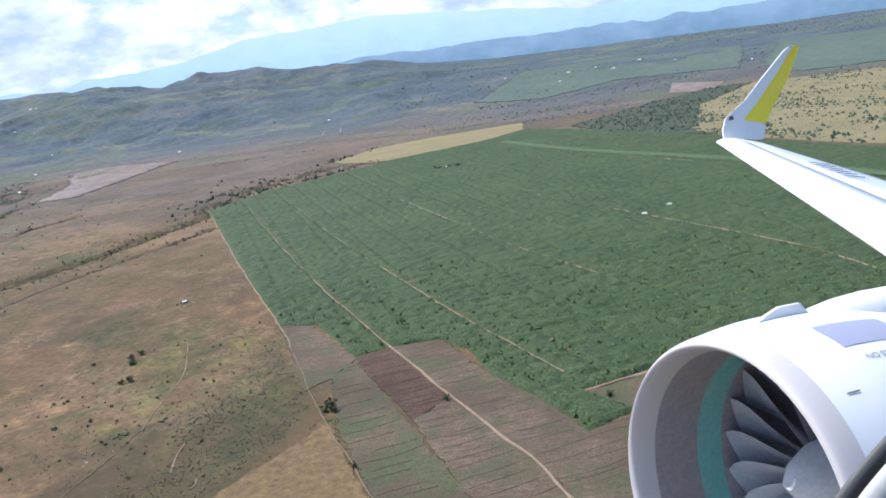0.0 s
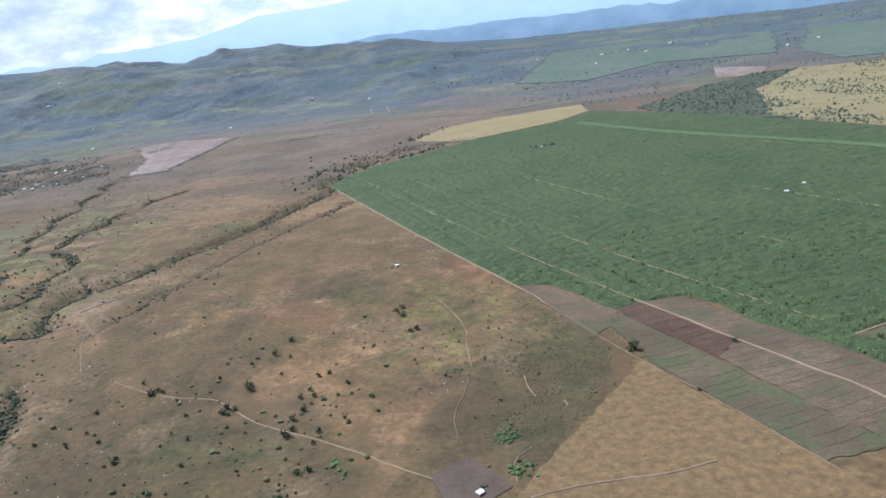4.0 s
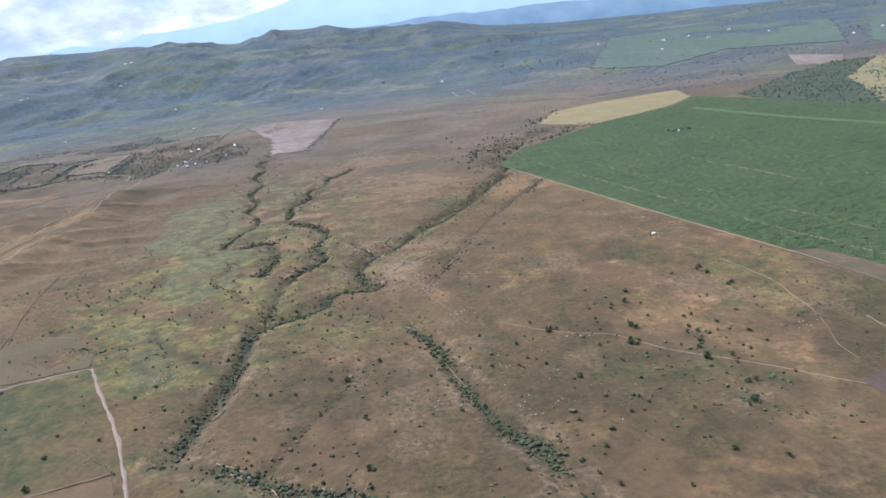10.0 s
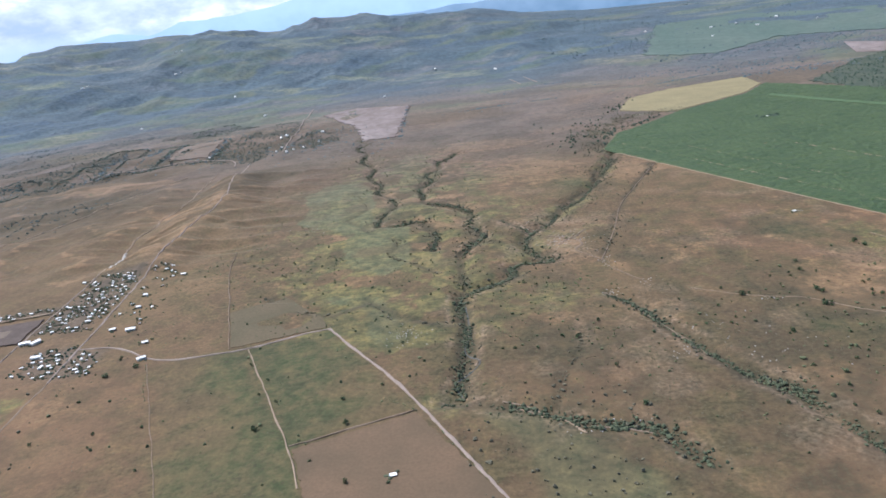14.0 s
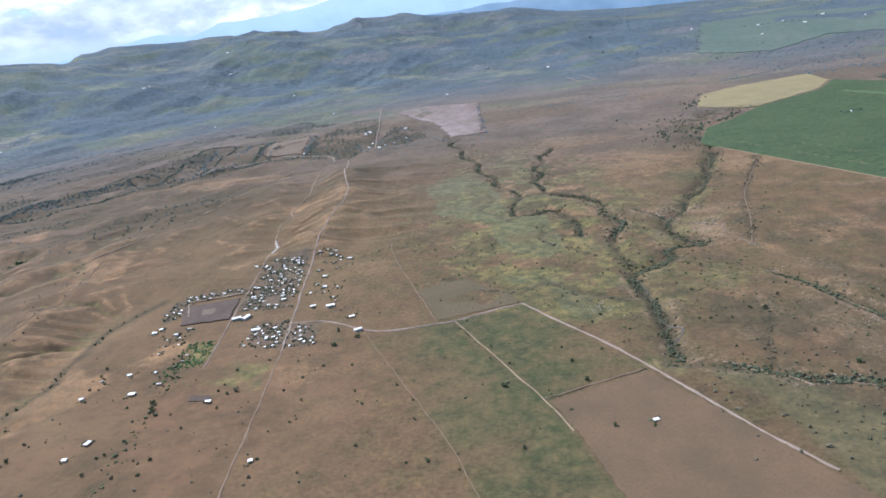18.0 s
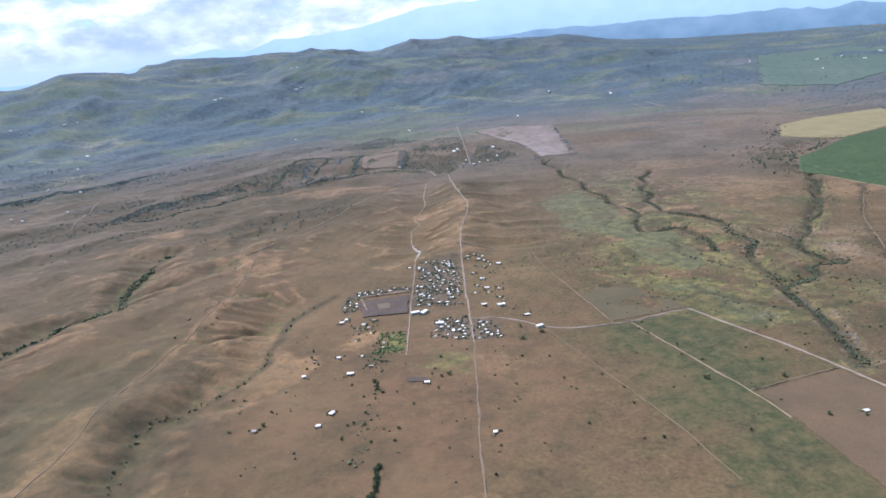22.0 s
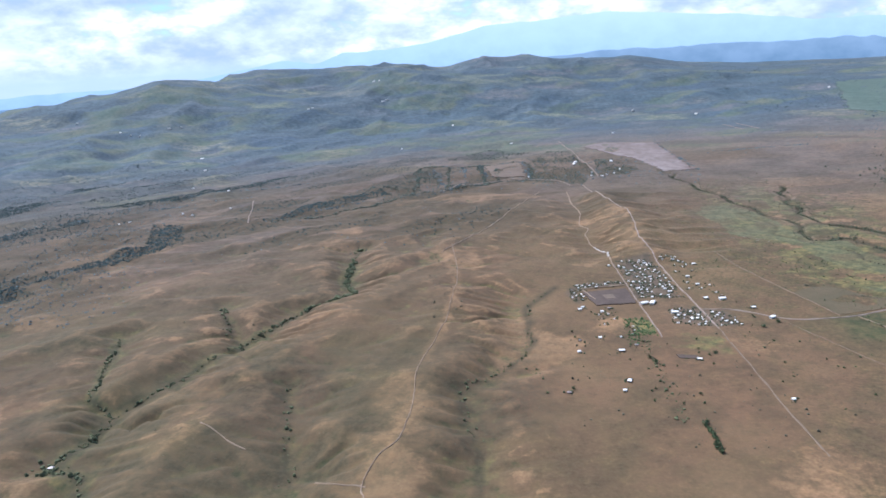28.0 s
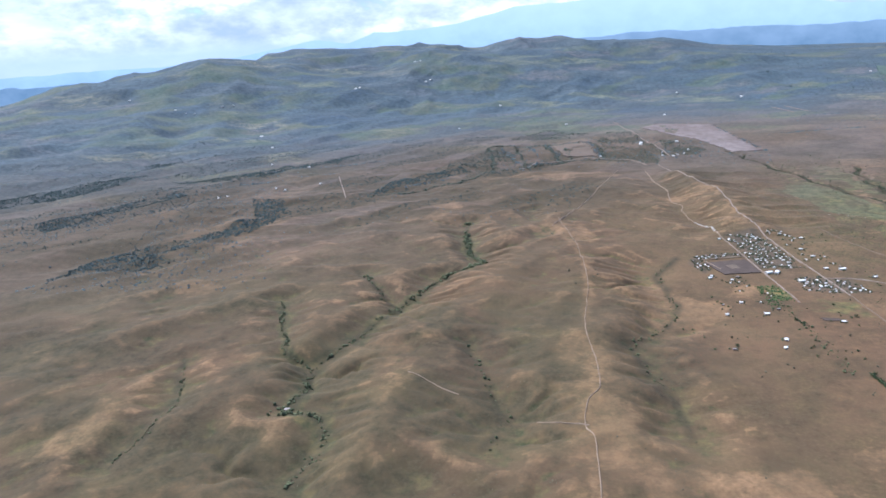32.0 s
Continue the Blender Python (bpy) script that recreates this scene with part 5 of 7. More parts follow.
def along(rnd, line, gap, side, r, gaps=0.42):
    """Clumps along a line, in thickets with gaps between."""
    c = smooth_line(line, gap)
    s = np.arange(len(c)) * gap
    seed = int(abs(line[0][0]) + abs(line[0][1]))
    thick = fbm(s, s * 0, 22, seed, 3)
    off = rnd.normal(0, 1, c.shape) * (side * (0.45 + 1.3 * fbm(s, s * 0 + 50, 30, seed + 5, 2)))[:, None]
    rr = (r[0] + (r[1] - r[0]) * rnd.uniform(0, 1, len(c)) ** 2) * (0.6 + 0.8 * thick)
    ok = (thick + rnd.uniform(-0.12, 0.12, len(c))) > gaps
    return np.column_stack([c + off, rr])[ok]


def clear_of_roads(px, py):
    d = np.full(np.shape(px), 1e9)
    for line in (ROAD_1, ROAD_2, ROAD_X, ROAD_S, RIDGE_ROAD):
        d = np.minimum(d, to_line(px, py, line))
    return d > 4


rnd = np.random.RandomState(7)
# brook and gully thickets
thick = [along(rnd, STREAM, 0.5, 1.5, (0.3, 1.3), 0.38), along(rnd, STREAM[9:], 0.35, 2.6, (0.4, 1.4), 0.34), along(rnd, GULLY, 0.20, 1.9, (0.3, 1.1), 0.22), along(rnd, CREEK_C, 0.3, 2.0, (0.35, 1.2), 0.32),
         along(rnd, CREEK_C, 1.2, 4.5, (0.3, 1.0)), along(rnd, CREEK_A, 0.6, 1.3, (0.3, 1.4), 0.42), along(rnd, CREEK_B, 0.6, 1.3, (0.3, 1.4), 0.38), along(rnd, CREEK_F, 0.6, 1.0, (0.4, 1.1), 0.3)]
clumps("riverside_scrub", np.concatenate(thick), CLUMP_THICKET, "dark green thicket along a brook", 2, 1.0, BLOBS_LOW)
brown = [along(rnd, CREEK_A, 0.8, 3.2, (0.3, 1.2)), along(rnd, CREEK_B, 0.8, 3.2, (0.3, 1.2)), along(rnd, CREEK_E, 2.0, 2.0, (0.4, 1.1)), along(rnd, CREEK_G, 1.8, 2.4, (0.4, 1.2)), along(rnd, CREEK_H, 1.6, 1.8, (0.4, 1.1)), along(rnd, HEDGE, 1.6, 2.2, (0.5, 1.4)), along(rnd, TRACK_E, 2.2, 1.8, (0.5, 1.2)), along(rnd, STREAM, 1.2, 2.4, (0.4, 1.2)), along(rnd, STREAM, 0.9, 8.0, (0.3, 1.1), 0.38), along(rnd, TRACK_E, 1.2, 7.0, (0.3, 1.0), 0.42), along(rnd, CREEK_A, 1.2, 9.0, (0.3, 1.0), 0.40), along(rnd, CREEK_B, 1.0, 9.0, (0.3, 1.0), 0.40), along(rnd, GULLY, 0.9, 5.0, (0.3, 0.9), 0.40)]
clumps("creek_scrub", np.concatenate(brown), CLUMP_BROWN, "dull brown scrub along a dry creek", 3, 1.0, BLOBS_LOW)
hill = [along(rnd, RAVINE[:4], 0.8, 2.2, (0.7, 2.2)), along(rnd, RAVINE[3:], 1.0, 1.5, (0.4, 1.3), 0.34), along(rnd, RAVINE_B, 1.2, 1.5, (0.4, 1.3), 0.34), along(rnd, RAVINE_C, 2.0, 1.2, (0.4, 1.1), 0.36),
        along(rnd, RAVINE_D, 1.6, 2.0, (0.5, 1.4)), along(rnd, VALLEY, 2.4, 1.8, (0.3, 1.0), 0.38), along(rnd, VALLEY_B, 4.0, 2.0, (0.4, 1.2)),
        scatter(rnd, 14, (-1236, -1212, 2, 18), (0.9, 2.0)), scatter(rnd, 60, (-1225, -1175, -75, 60), (0.4, 1.2), lambda a, b: np.exp(-(to_line(a, b, RAVINE) / 7) ** 2))]
clumps("ravine_scrub", np.concatenate(hill), CLUMP, "green scrub in the bottom of a ravine", 4)


# scattered bushes of the plain and the valley
def plain(a, b):
    return (0.25 + 0.75 * smooth(fbm(a, b, 60, 301, 3), 0.42, 0.62)) * (~within(a, b, CANE_FIELD))


def dale(a, b):
    return spot(a, b, -520, 500, 120, 330) * (0.35 + 0.65 * smooth(fbm(a, b, 45, 303, 3), 0.40, 0.6)) * (1 - 0.9 * within(a, b, MEADOW))


bush = [scatter(rnd, 700, (-400, -150, 100, 330), (0.65, 1.5), lambda a, b: plain(a, b) * clear_of_roads(a, b) * (0.1 + 0.9 * spot(a, b, -260, 200, 80, 60))),
        scatter(rnd, 1300, (-470, -110, 100, 430), (0.2, 0.8), lambda a, b: plain(a, b) * (0.25 + 0.75 * spot(a, b, -285, 195, 120, 85)) * (~within(a, b, PLOTS["field_orange"]))),
        scatter(rnd, 2600, (-470, -110, 430, 760), (0.25, 0.9), lambda a, b: plain(a, b) * (0.10 + 0.9 * np.exp(-(to_line(a, b, STREAM) / 30) ** 2))),
        scatter(rnd, 4200, (-720, -360, 120, 950), (0.35, 1.15), lambda a, b: dale(a, b) * clear_of_roads(a, b)),
        scatter(rnd, 450, (-460, -370, 130, 320), (0.3, 0.9), lambda a, b: 0.7 * plain(a, b)),
        scatter(rnd, 360, (-690, -580, 330, 560), (0.3, 0.9), lambda a, b: 0.5 * plain(a, b)),
        scatter(rnd, 300, (-720, -560, 250, 420), (0.3, 1.0), lambda a, b: plain(a, b) * clear_of_roads(a, b))]
clumps("bushes", np.concatenate(bush), CLUMP, "scattered small dark bushes on dry grass", 5, 1.0, BLOBS_LOW)
shrub = [scatter(rnd, n, (ax - r, ax + r, ay - r, ay + r), (0.45, 1.15), lambda a, b: spot(a, b, ax, ay, r * 0.5)) for ax, ay, r, n in ((-122, 182, 9, 260), (-119, 159, 7, 260), (-184, 172, 8, 110), (-139, 238, 5, 40), (-206, 157, 6, 50), (-396, 209, 5, 30), (-381, 301, 12, 60))]
clumps("green_shrubs", np.concatenate(shrub), CLUMP_SHRUB, "bright green shrubs in patches on dry grass", 28, 0.8, BLOBS_LOW)
soft = [scatter(rnd, 130, (-262, -180, 165, 300), (0.45, 1.05), lambda a, b: spot(a, b, -220, 235, 36, 62) * plain(a, b)), scatter(rnd, 200, (-330, -190, 130, 230), (0.4, 1.0), lambda a, b: 0.7 * plain(a, b)), scatter(rnd, 90, (-170, -95, 225, 360), (0.3, 0.75))]
clumps("soft_bushes", np.concatenate(soft), CLUMP, "small grey-green bushes on dry grass", 29, 0.95, BLOBS)
west = [scatter(rnd, 260, (-1400, -880, -120, 700), (0.3, 0.9), lambda a, b: 0.5 * plain(a, b)), scatter(rnd, 60, (-1010, -965, 250, 480), (0.4, 1.2)),
        scatter(rnd, 160, (-900, -690, 20, 260), (0.3, 1.0), lambda a, b: plain(a, b) * clear_of_roads(a, b)), scatter(rnd, 140, (-470, -370, 40, 160), (0.4, 1.3))]
yard = scatter(rnd, 2600, (-870, -735, 215, 440), (0.4, 1.15), lambda a, b: np.max([within(a, b, p) for p in VILLAGE], axis=0) * (0.22 + 0.4 * spot(a, b, -748, 260, 40, 30)))
clumps("yard_trees", yard, CLUMP_DARK, "dark trees between village houses", 30, 1.1, BLOBS_LOW)
shady = [along(rnd, [(-803, 215), (-805, 150), (-800, 90), (-806, 60)], 1.6, 3.0, (0.4, 1.3), 0.40), scatter(rnd, 60, (-912, -884, 125, 168), (0.4, 1.2), lambda a, b: spot(a, b, -897, 146, 6, 14))]
clumps("slope_bushes", np.concatenate(shady), CLUMP, "green bushes below the village", 31, 0.9, BLOBS_LOW)
clumps("bushes_west", np.concatenate(west), CLUMP_BROWN, "sparse dull bushes on grassy hills", 6)

# groves: cane corner, dotted yellow field, far woods, hedges
corner = [scatter(rnd, 1500, (-380, -60, 690, 1200), (0.6, 2.0), lambda a, b: np.exp(-(to_line(a, b, [(-275, 735), (-255, 850), (-200, 960), (-150, 1090)]) / 26) ** 2) * (0.2 + 0.8 * smooth(fbm(a, b, 40, 305, 3), 0.42, 0.56)) * (~within(a, b, CANE_FIELD)) * (~within(a, b, PLOTS["field_wheat"]))),
          along(rnd, [(-267, 742), (-230, 842), (-180, 885), (-100, 968)], 2.6, 3.0, (0.7, 2.0)), along(rnd, [(-320, 760), (-260, 900), (-190, 1020), (-130, 1150)], 3.0, 9.0, (0.7, 2.2)),
          scatter(rnd, 16, (-26, 6, 822, 834), (1.2, 3.2)), scatter(rnd, 60, (-330, -180, 820, 1000), (0.6, 1.6), plain)]
clumps("corner_scrub", np.concatenate(corner), CLUMP_DARK, "dark thorn trees at the cane corner", 8)
dots = [scatter(rnd, 20000, (280, 900, 540, 1380), (0.9, 2.8), lambda a, b: within(a, b, PLOTS["field_yellow_grove"]) * (0.12 + 0.88 * smooth(fbm(a, b, 70, 307, 4), 0.46, 0.54))),
        scatter(rnd, 20000, (100, 900, 880, 1700), (1.2, 3.2), lambda a, b: within(a, b, GROVE) * (0.4 + 0.6 * smooth(fbm(a, b, 60, 308, 3), 0.36, 0.46)))]
clumps("grove_trees", np.concatenate(dots), CLUMP_GROVE, "dark green trees dotting a yellow field", 9, 1.0, DOMES)


def far_wood(a, b):
    u, v = a * 0.65 + b * 0.76, -a * 0.76 + b * 0.65
    return smooth(fbm(u * 0.3, v, 70, 91, 5), 0.52, 0.60) * smooth(b - 0.45 * np.minimum(a + 900, 0), 1050, 1500)


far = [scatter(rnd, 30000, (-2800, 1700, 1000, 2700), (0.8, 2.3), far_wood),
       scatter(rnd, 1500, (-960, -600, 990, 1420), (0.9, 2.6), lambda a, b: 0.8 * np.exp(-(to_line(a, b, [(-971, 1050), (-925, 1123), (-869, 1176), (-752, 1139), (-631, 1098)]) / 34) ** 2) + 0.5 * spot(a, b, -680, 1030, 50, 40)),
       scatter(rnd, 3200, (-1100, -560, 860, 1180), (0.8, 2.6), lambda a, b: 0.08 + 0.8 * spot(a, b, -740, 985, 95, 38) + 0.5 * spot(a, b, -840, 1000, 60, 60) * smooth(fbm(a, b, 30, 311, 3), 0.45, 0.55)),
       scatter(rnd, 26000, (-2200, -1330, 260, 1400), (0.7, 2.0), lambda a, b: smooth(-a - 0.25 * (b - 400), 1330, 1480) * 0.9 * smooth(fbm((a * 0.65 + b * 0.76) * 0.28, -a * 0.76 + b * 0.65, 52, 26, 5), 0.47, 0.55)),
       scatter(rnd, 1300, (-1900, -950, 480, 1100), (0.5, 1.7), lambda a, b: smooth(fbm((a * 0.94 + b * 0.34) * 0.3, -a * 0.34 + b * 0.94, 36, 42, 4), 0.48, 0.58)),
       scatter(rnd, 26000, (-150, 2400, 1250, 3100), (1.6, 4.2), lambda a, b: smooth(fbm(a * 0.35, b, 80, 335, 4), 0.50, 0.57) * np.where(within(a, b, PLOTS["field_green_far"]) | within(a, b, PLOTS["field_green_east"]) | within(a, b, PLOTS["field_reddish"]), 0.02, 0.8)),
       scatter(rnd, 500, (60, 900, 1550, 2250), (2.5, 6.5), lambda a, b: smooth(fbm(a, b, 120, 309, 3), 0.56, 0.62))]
hedgerow = scatter(rnd, 26000, (-1900, -900, 420, 1300), (0.7, 2.0), lambda a, b: 0.8 * smooth(fbm((a * 0.65 + b * 0.76) * 0.22, -a * 0.76 + b * 0.65, 62, 41, 5), 0.51, 0.57) * smooth(b - 0.35 * (a + 900), 560, 760) * smooth(-a, 880, 980))
clumps("slope_hedgerows", hedgerow, CLUMP_WEST, "dull dark scrub in bands on the slopes", 32, 0.7, DOMES)
clumps("western_woods", scatter(rnd, 120000, (-2050, -1130, 290, 1150), (0.9, 2.3), lambda a, b: np.max([within(a, b, p) for p in NW_WOODS], axis=0) * (0.3 + 0.7 * smooth(fbm(a, b, 40, 48, 3), 0.38, 0.52))), CLUMP_WEST, "dark green strips of woodland on the slopes", 25, 0.65, DOMES)
woods = [scatter(rnd, 20000, (-1190, -640, 820, 1430), (0.7, 2.0), lambda a, b: np.max([within(a, b, p) for p in FARM_WOODS], axis=0) * (0.25 + 0.75 * smooth(fbm(a, b, 34, 23, 4), 0.42, 0.54)))]
clumps("farm_woods", np.concatenate(woods), CLUMP_HEDGE, "dull green trees round far farms", 26, 0.8, DOMES)
thorn = [scatter(rnd, 9000, (-330, -60, 690, 1010), (0.5, 1.5), lambda a, b: np.exp(-(to_line(a, b, [(-262, 725), (-265, 800), (-225, 900), (-160, 965), (-95, 965)]) / 24) ** 2) * (0.15 + 0.85 * smooth(fbm(a, b, 20, 22, 4), 0.42, 0.54)) * (~within(a, b, CANE_FIELD))),
         scatter(rnd, 9000, (-460, -220, 400, 740), (0.3, 1.0), lambda a, b: np.exp(-(to_line(a, b, STREAM[:10]) / 22) ** 2) * (0.1 + 0.9 * smooth(fbm(a, b, 14, 20, 4), 0.46, 0.58)) * (~within(a, b, CANE_FIELD)))]
clumps("thorn_scrub", np.concatenate(thorn), CLUMP_BROWN, "grey-brown thorn scrub beside the cane", 27, 1.0, DOMES)
hedges = []
for line in ([(-1102, 1128), (-1041, 1150), (-941, 1148), (-875, 1130), (-870, 973), (-937, 945), (-1022, 890), (-1090, 878)], [(-1041, 1150), (-1022, 890)], [(-975, 1149), (-955, 940)], [(-941, 1148), (-930, 947)], [(-1102, 1128), (-1090, 878), (-1180, 760), (-1290, 690)]):
    hedges.append(along(rnd, line, 1.3, 2.4, (0.9, 2.1), 0.36))
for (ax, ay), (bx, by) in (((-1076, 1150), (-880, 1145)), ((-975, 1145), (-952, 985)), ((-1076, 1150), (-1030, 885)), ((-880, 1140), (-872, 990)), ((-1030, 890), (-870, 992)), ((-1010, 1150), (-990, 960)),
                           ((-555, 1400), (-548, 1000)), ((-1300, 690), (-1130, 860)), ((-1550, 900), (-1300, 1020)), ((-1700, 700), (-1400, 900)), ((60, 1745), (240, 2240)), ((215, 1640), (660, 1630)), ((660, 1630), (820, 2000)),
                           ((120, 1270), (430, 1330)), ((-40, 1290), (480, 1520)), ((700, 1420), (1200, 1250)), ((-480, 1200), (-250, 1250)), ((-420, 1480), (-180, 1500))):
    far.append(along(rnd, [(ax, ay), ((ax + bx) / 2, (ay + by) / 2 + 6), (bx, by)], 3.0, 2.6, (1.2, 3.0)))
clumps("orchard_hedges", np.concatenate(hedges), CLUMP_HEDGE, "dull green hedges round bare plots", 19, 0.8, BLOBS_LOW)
clumps("far_woodland", np.concatenate(far), CLUMP_HAZE, "hazed blue-grey woods and hedges far across the plain", 10, 0.6, DOMES)


def tree(seed, tall):
    """A small savanna tree: forked trunk and a gappy crown of leaf clumps."""
    r = random.Random(seed)
    root = new("tree")
    bm = bmesh.new()
    ends = []
    for k in range(4):
        a = k * 1.57 + r.uniform(-0.5, 0.5)
        top = Vector((math.cos(a) * 0.55, math.sin(a) * 0.55, tall * r.uniform(0.75, 1.0)))
        fork = Vector((r.uniform(-0.05, 0.05), r.uniform(-0.05, 0.05), tall * 0.4))
        pts, rad = [Vector((0, 0, -0.15)), fork, top], [0.14, 0.10, 0.03]
        rings = []
        for p, q in zip(pts, rad):
            rings.append([bm.verts.new(p + Vector((math.cos(b) * q, math.sin(b) * q, 0))) for b in (0, 1.26, 2.51, 3.77, 5.03)])
        for lo, hi in zip(rings, rings[1:]):
            for j in range(5):
                bm.faces.new((lo[j], lo[(j + 1) % 5], hi[(j + 1) % 5], hi[j]))
        ends.append(top)
    part("trunk", bm, BARK, root)
    bm = bmesh.new()
    for k in range(70):
        e = ends[k % 4] * 0.7 if k % 3 else Vector((0, 0, tall))
        d = Vector((r.gauss(0, 0.42), r.gauss(0, 0.42), r.gauss(0.0, 0.28)))
        c, size = e + d, r.uniform(0.14, 0.30)
        axis = Vector((r.gauss(0, 1), r.gauss(0, 1), r.gauss(0.6, 1))).normalized()
        u = axis.orthogonal().normalized()
        w = axis.cross(u)
        hub = bm.verts.new(c + axis * size * 0.6)
        rim = [bm.verts.new(c + (u * math.cos(b) + w * math.sin(b)) * size * r.uniform(0.6, 1.35)) for b in (0, 1.05, 2.09, 3.14, 4.19, 5.24)]
        for j in range(6):
            bm.faces.new((hub, rim[j], rim[(j + 1) % 6]))
    part("crown", bm, LEAF, root)
    return tagged(root, "small dark green tree standing on dry grass", "tree", "savanna trees")


PROTO = [tree(i, (1.0, 1.25, 0.85, 1.1, 0.95)[i]) for i in range(5)]
marks = [(-60, 239, 2.6), (-14, 237, 2.2), (-44, 198, 1.6), (-161, 289, 2.3), (-170, 320, 2.2), (-166, 312, 2.6), (44, 226, 1.8), (-203, 298, 1.2), (-203, 155, 2.7), (-195, 172, 2.0), (-207, 202, 1.9), (-209, 198, 2.0),
         (-238, 220, 2.0), (-236, 224, 1.6), (-280, 251, 2.0), (-302, 235, 1.5), (-275, 192, 2.2), (-246, 184, 2.0)]
marks += [(-318, 212, 1.5), (-396, 213, 2.6), (-377, 132, 2.3), (-382, 172, 1.9), (-443, 205, 1.7), (-275, 191, 1.6), (-277, 249, 1.6), (-422, 202, 1.6), (-413, 349, 2.4), (-410, 352, 2.2), (-536, 165, 1.7),
          (-531, 140, 2.1), (-580, 142, 2.0), (-601, 217, 1.5), (-545, 110, 1.8), (-505, 88, 1.5), (-525, 91, 2.0), (-697, 221, 2.6)]
marks += [(-753, 169, 2.4), (-697, 244, 2.0), (-681, 231, 2.5), (-665, 95, 1.4), (-758, 166, 1.6), (-706, 149, 1.4), (-636, 76, 1.5), (-625, 76, 1.6), (-581, 143, 1.8), (-892, 103, 1.6), (-872, 111, 2.0), (-822, 160, 2.2), (-806, 163, 2.6), (-803, 154, 2.8)]
marks += [(-225, 294, 1.9), (-230, 278, 2.4), (-240, 270, 1.9), (-235, 245, 2.8), (-202, 229, 2.0), (-205, 217, 1.8), (-208, 210, 2.2), (-186, 207, 1.8), (-167, 324, 2.4), (-158, 291, 2.2), (-241, 222, 2.4), (-208, 197, 2.4), (-199, 171, 2.8), (-282, 248, 2.6), (-58, 240, 3.4), (-188, 238, 1.6), (-203, 248, 1.6), (-222, 255, 1.6), (-233, 241, 2.2), (-240, 226, 2.0)]
rt = random.Random(44)
spots = [(px, py, s * 0.55) for px, py, s in marks]
while len(spots) < 250:
    zone = rt.random()
    if zone < 0.42:
        px, py = rt.gauss(-285, 70), rt.gauss(200, 60)
    elif zone < 0.62:
        px, py = rt.uniform(-720, -560), rt.uniform(60, 300)
    elif zone < 0.85:
        px, py = rt.gauss(-800, 45), rt.gauss(150, 70)
    else:
        px, py = rt.gauss(-430, 60), rt.gauss(300, 90)
    if py < 60 or within(np.array(px), np.array(py), CANE_FIELD) or not clear_of_roads(np.array(px), np.array(py)):
        continue
    if py > 100 and within(np.array(px), np.array(py), PASTURE_WEST) and rt.random() < 0.9:
        continue
    spots.append((px, py, rt.uniform(0.4, 0.95)))
for k, y0 in enumerate(np.linspace(24, 60, 22)):
    spots.append((-789 + rt.gauss(0, 1.2), float(y0), rt.uniform(0.9, 1.4)))
for k, (px, py, s) in enumerate(spots):
    h = float(height(px, py))
    m = pose(px, py, h, 0, 0, rt.uniform(0, 360)) @ Matrix.Diagonal((s * rt.uniform(0.85, 1.15), s, s * rt.uniform(0.8, 1.1), 1))
    if k < 5:
        PROTO[k].matrix_basis = m
    else:
        copy_thing(PROTO[k % 5], m)
        bpy.context.view_layer.update() if k == 5 else None

# tufts that stand out of the near cane
tuft = scatter(rnd, 15000, (-150, 200, 205, 420), (0.35, 0.8), lambda a, b: within(a, b, CANE_FIELD) * (to_line(a, b, CANE_FIELD + CANE_FIELD[:1]) > 1.2) * (np.min([to_line(a, b, l) for l in CANE_TRACKS], axis=0) > 1.7) * (0.25 + 0.75 * smooth(-b, -420, -260)))
tufts = clumps("cane_tufts", tuft, CLUMP_CANE, "uneven tops of green sugarcane plants", 15, 1.9, BLOBS_LOW)

# rough grass and weeds along the edges of plots
edges = []
for line, n in (([(-98, 338), (-64, 246), (-49, 211), (-38, 184)], 0.35), ([(-55, 286), (-26, 224), (-8, 176), (4, 150)], 0.4), ([(-62, 268), (-52, 222), (-36, 181)], 0.5), ([(-17, 297), (4, 253), (20, 230), (32, 204)], 0.5), ([(-64, 228), (-56, 231), (-44, 196)], 0.5),
                ([(-609, 239), (-580, 173), (-557, 120)], 0.8), ([(-536, 183), (-494, 146)], 0.8), ([(-554, 118), (-492, 141)], 0.7), ([(-674, 233), (-640, 120), (-640, 40)], 1.0), ([(-557, 258), (-503, 170), (-457, 78)], 0.9)):
    edges.append(along(rnd, line, n, 0.8, (0.12, 0.5), 0.4))
edges.append(scatter(rnd, 260, (-108, -62, 236, 345), (0.2, 0.6), lambda a, b: np.exp(-((to_line(a, b, [(-106, 338), (-72, 246)]) - 3) / 4) ** 2)))
clumps("verge_weeds", np.concatenate(edges), CLUMP, "rough green weeds along plot edges", 16, 0.7, BLOBS_LOW)

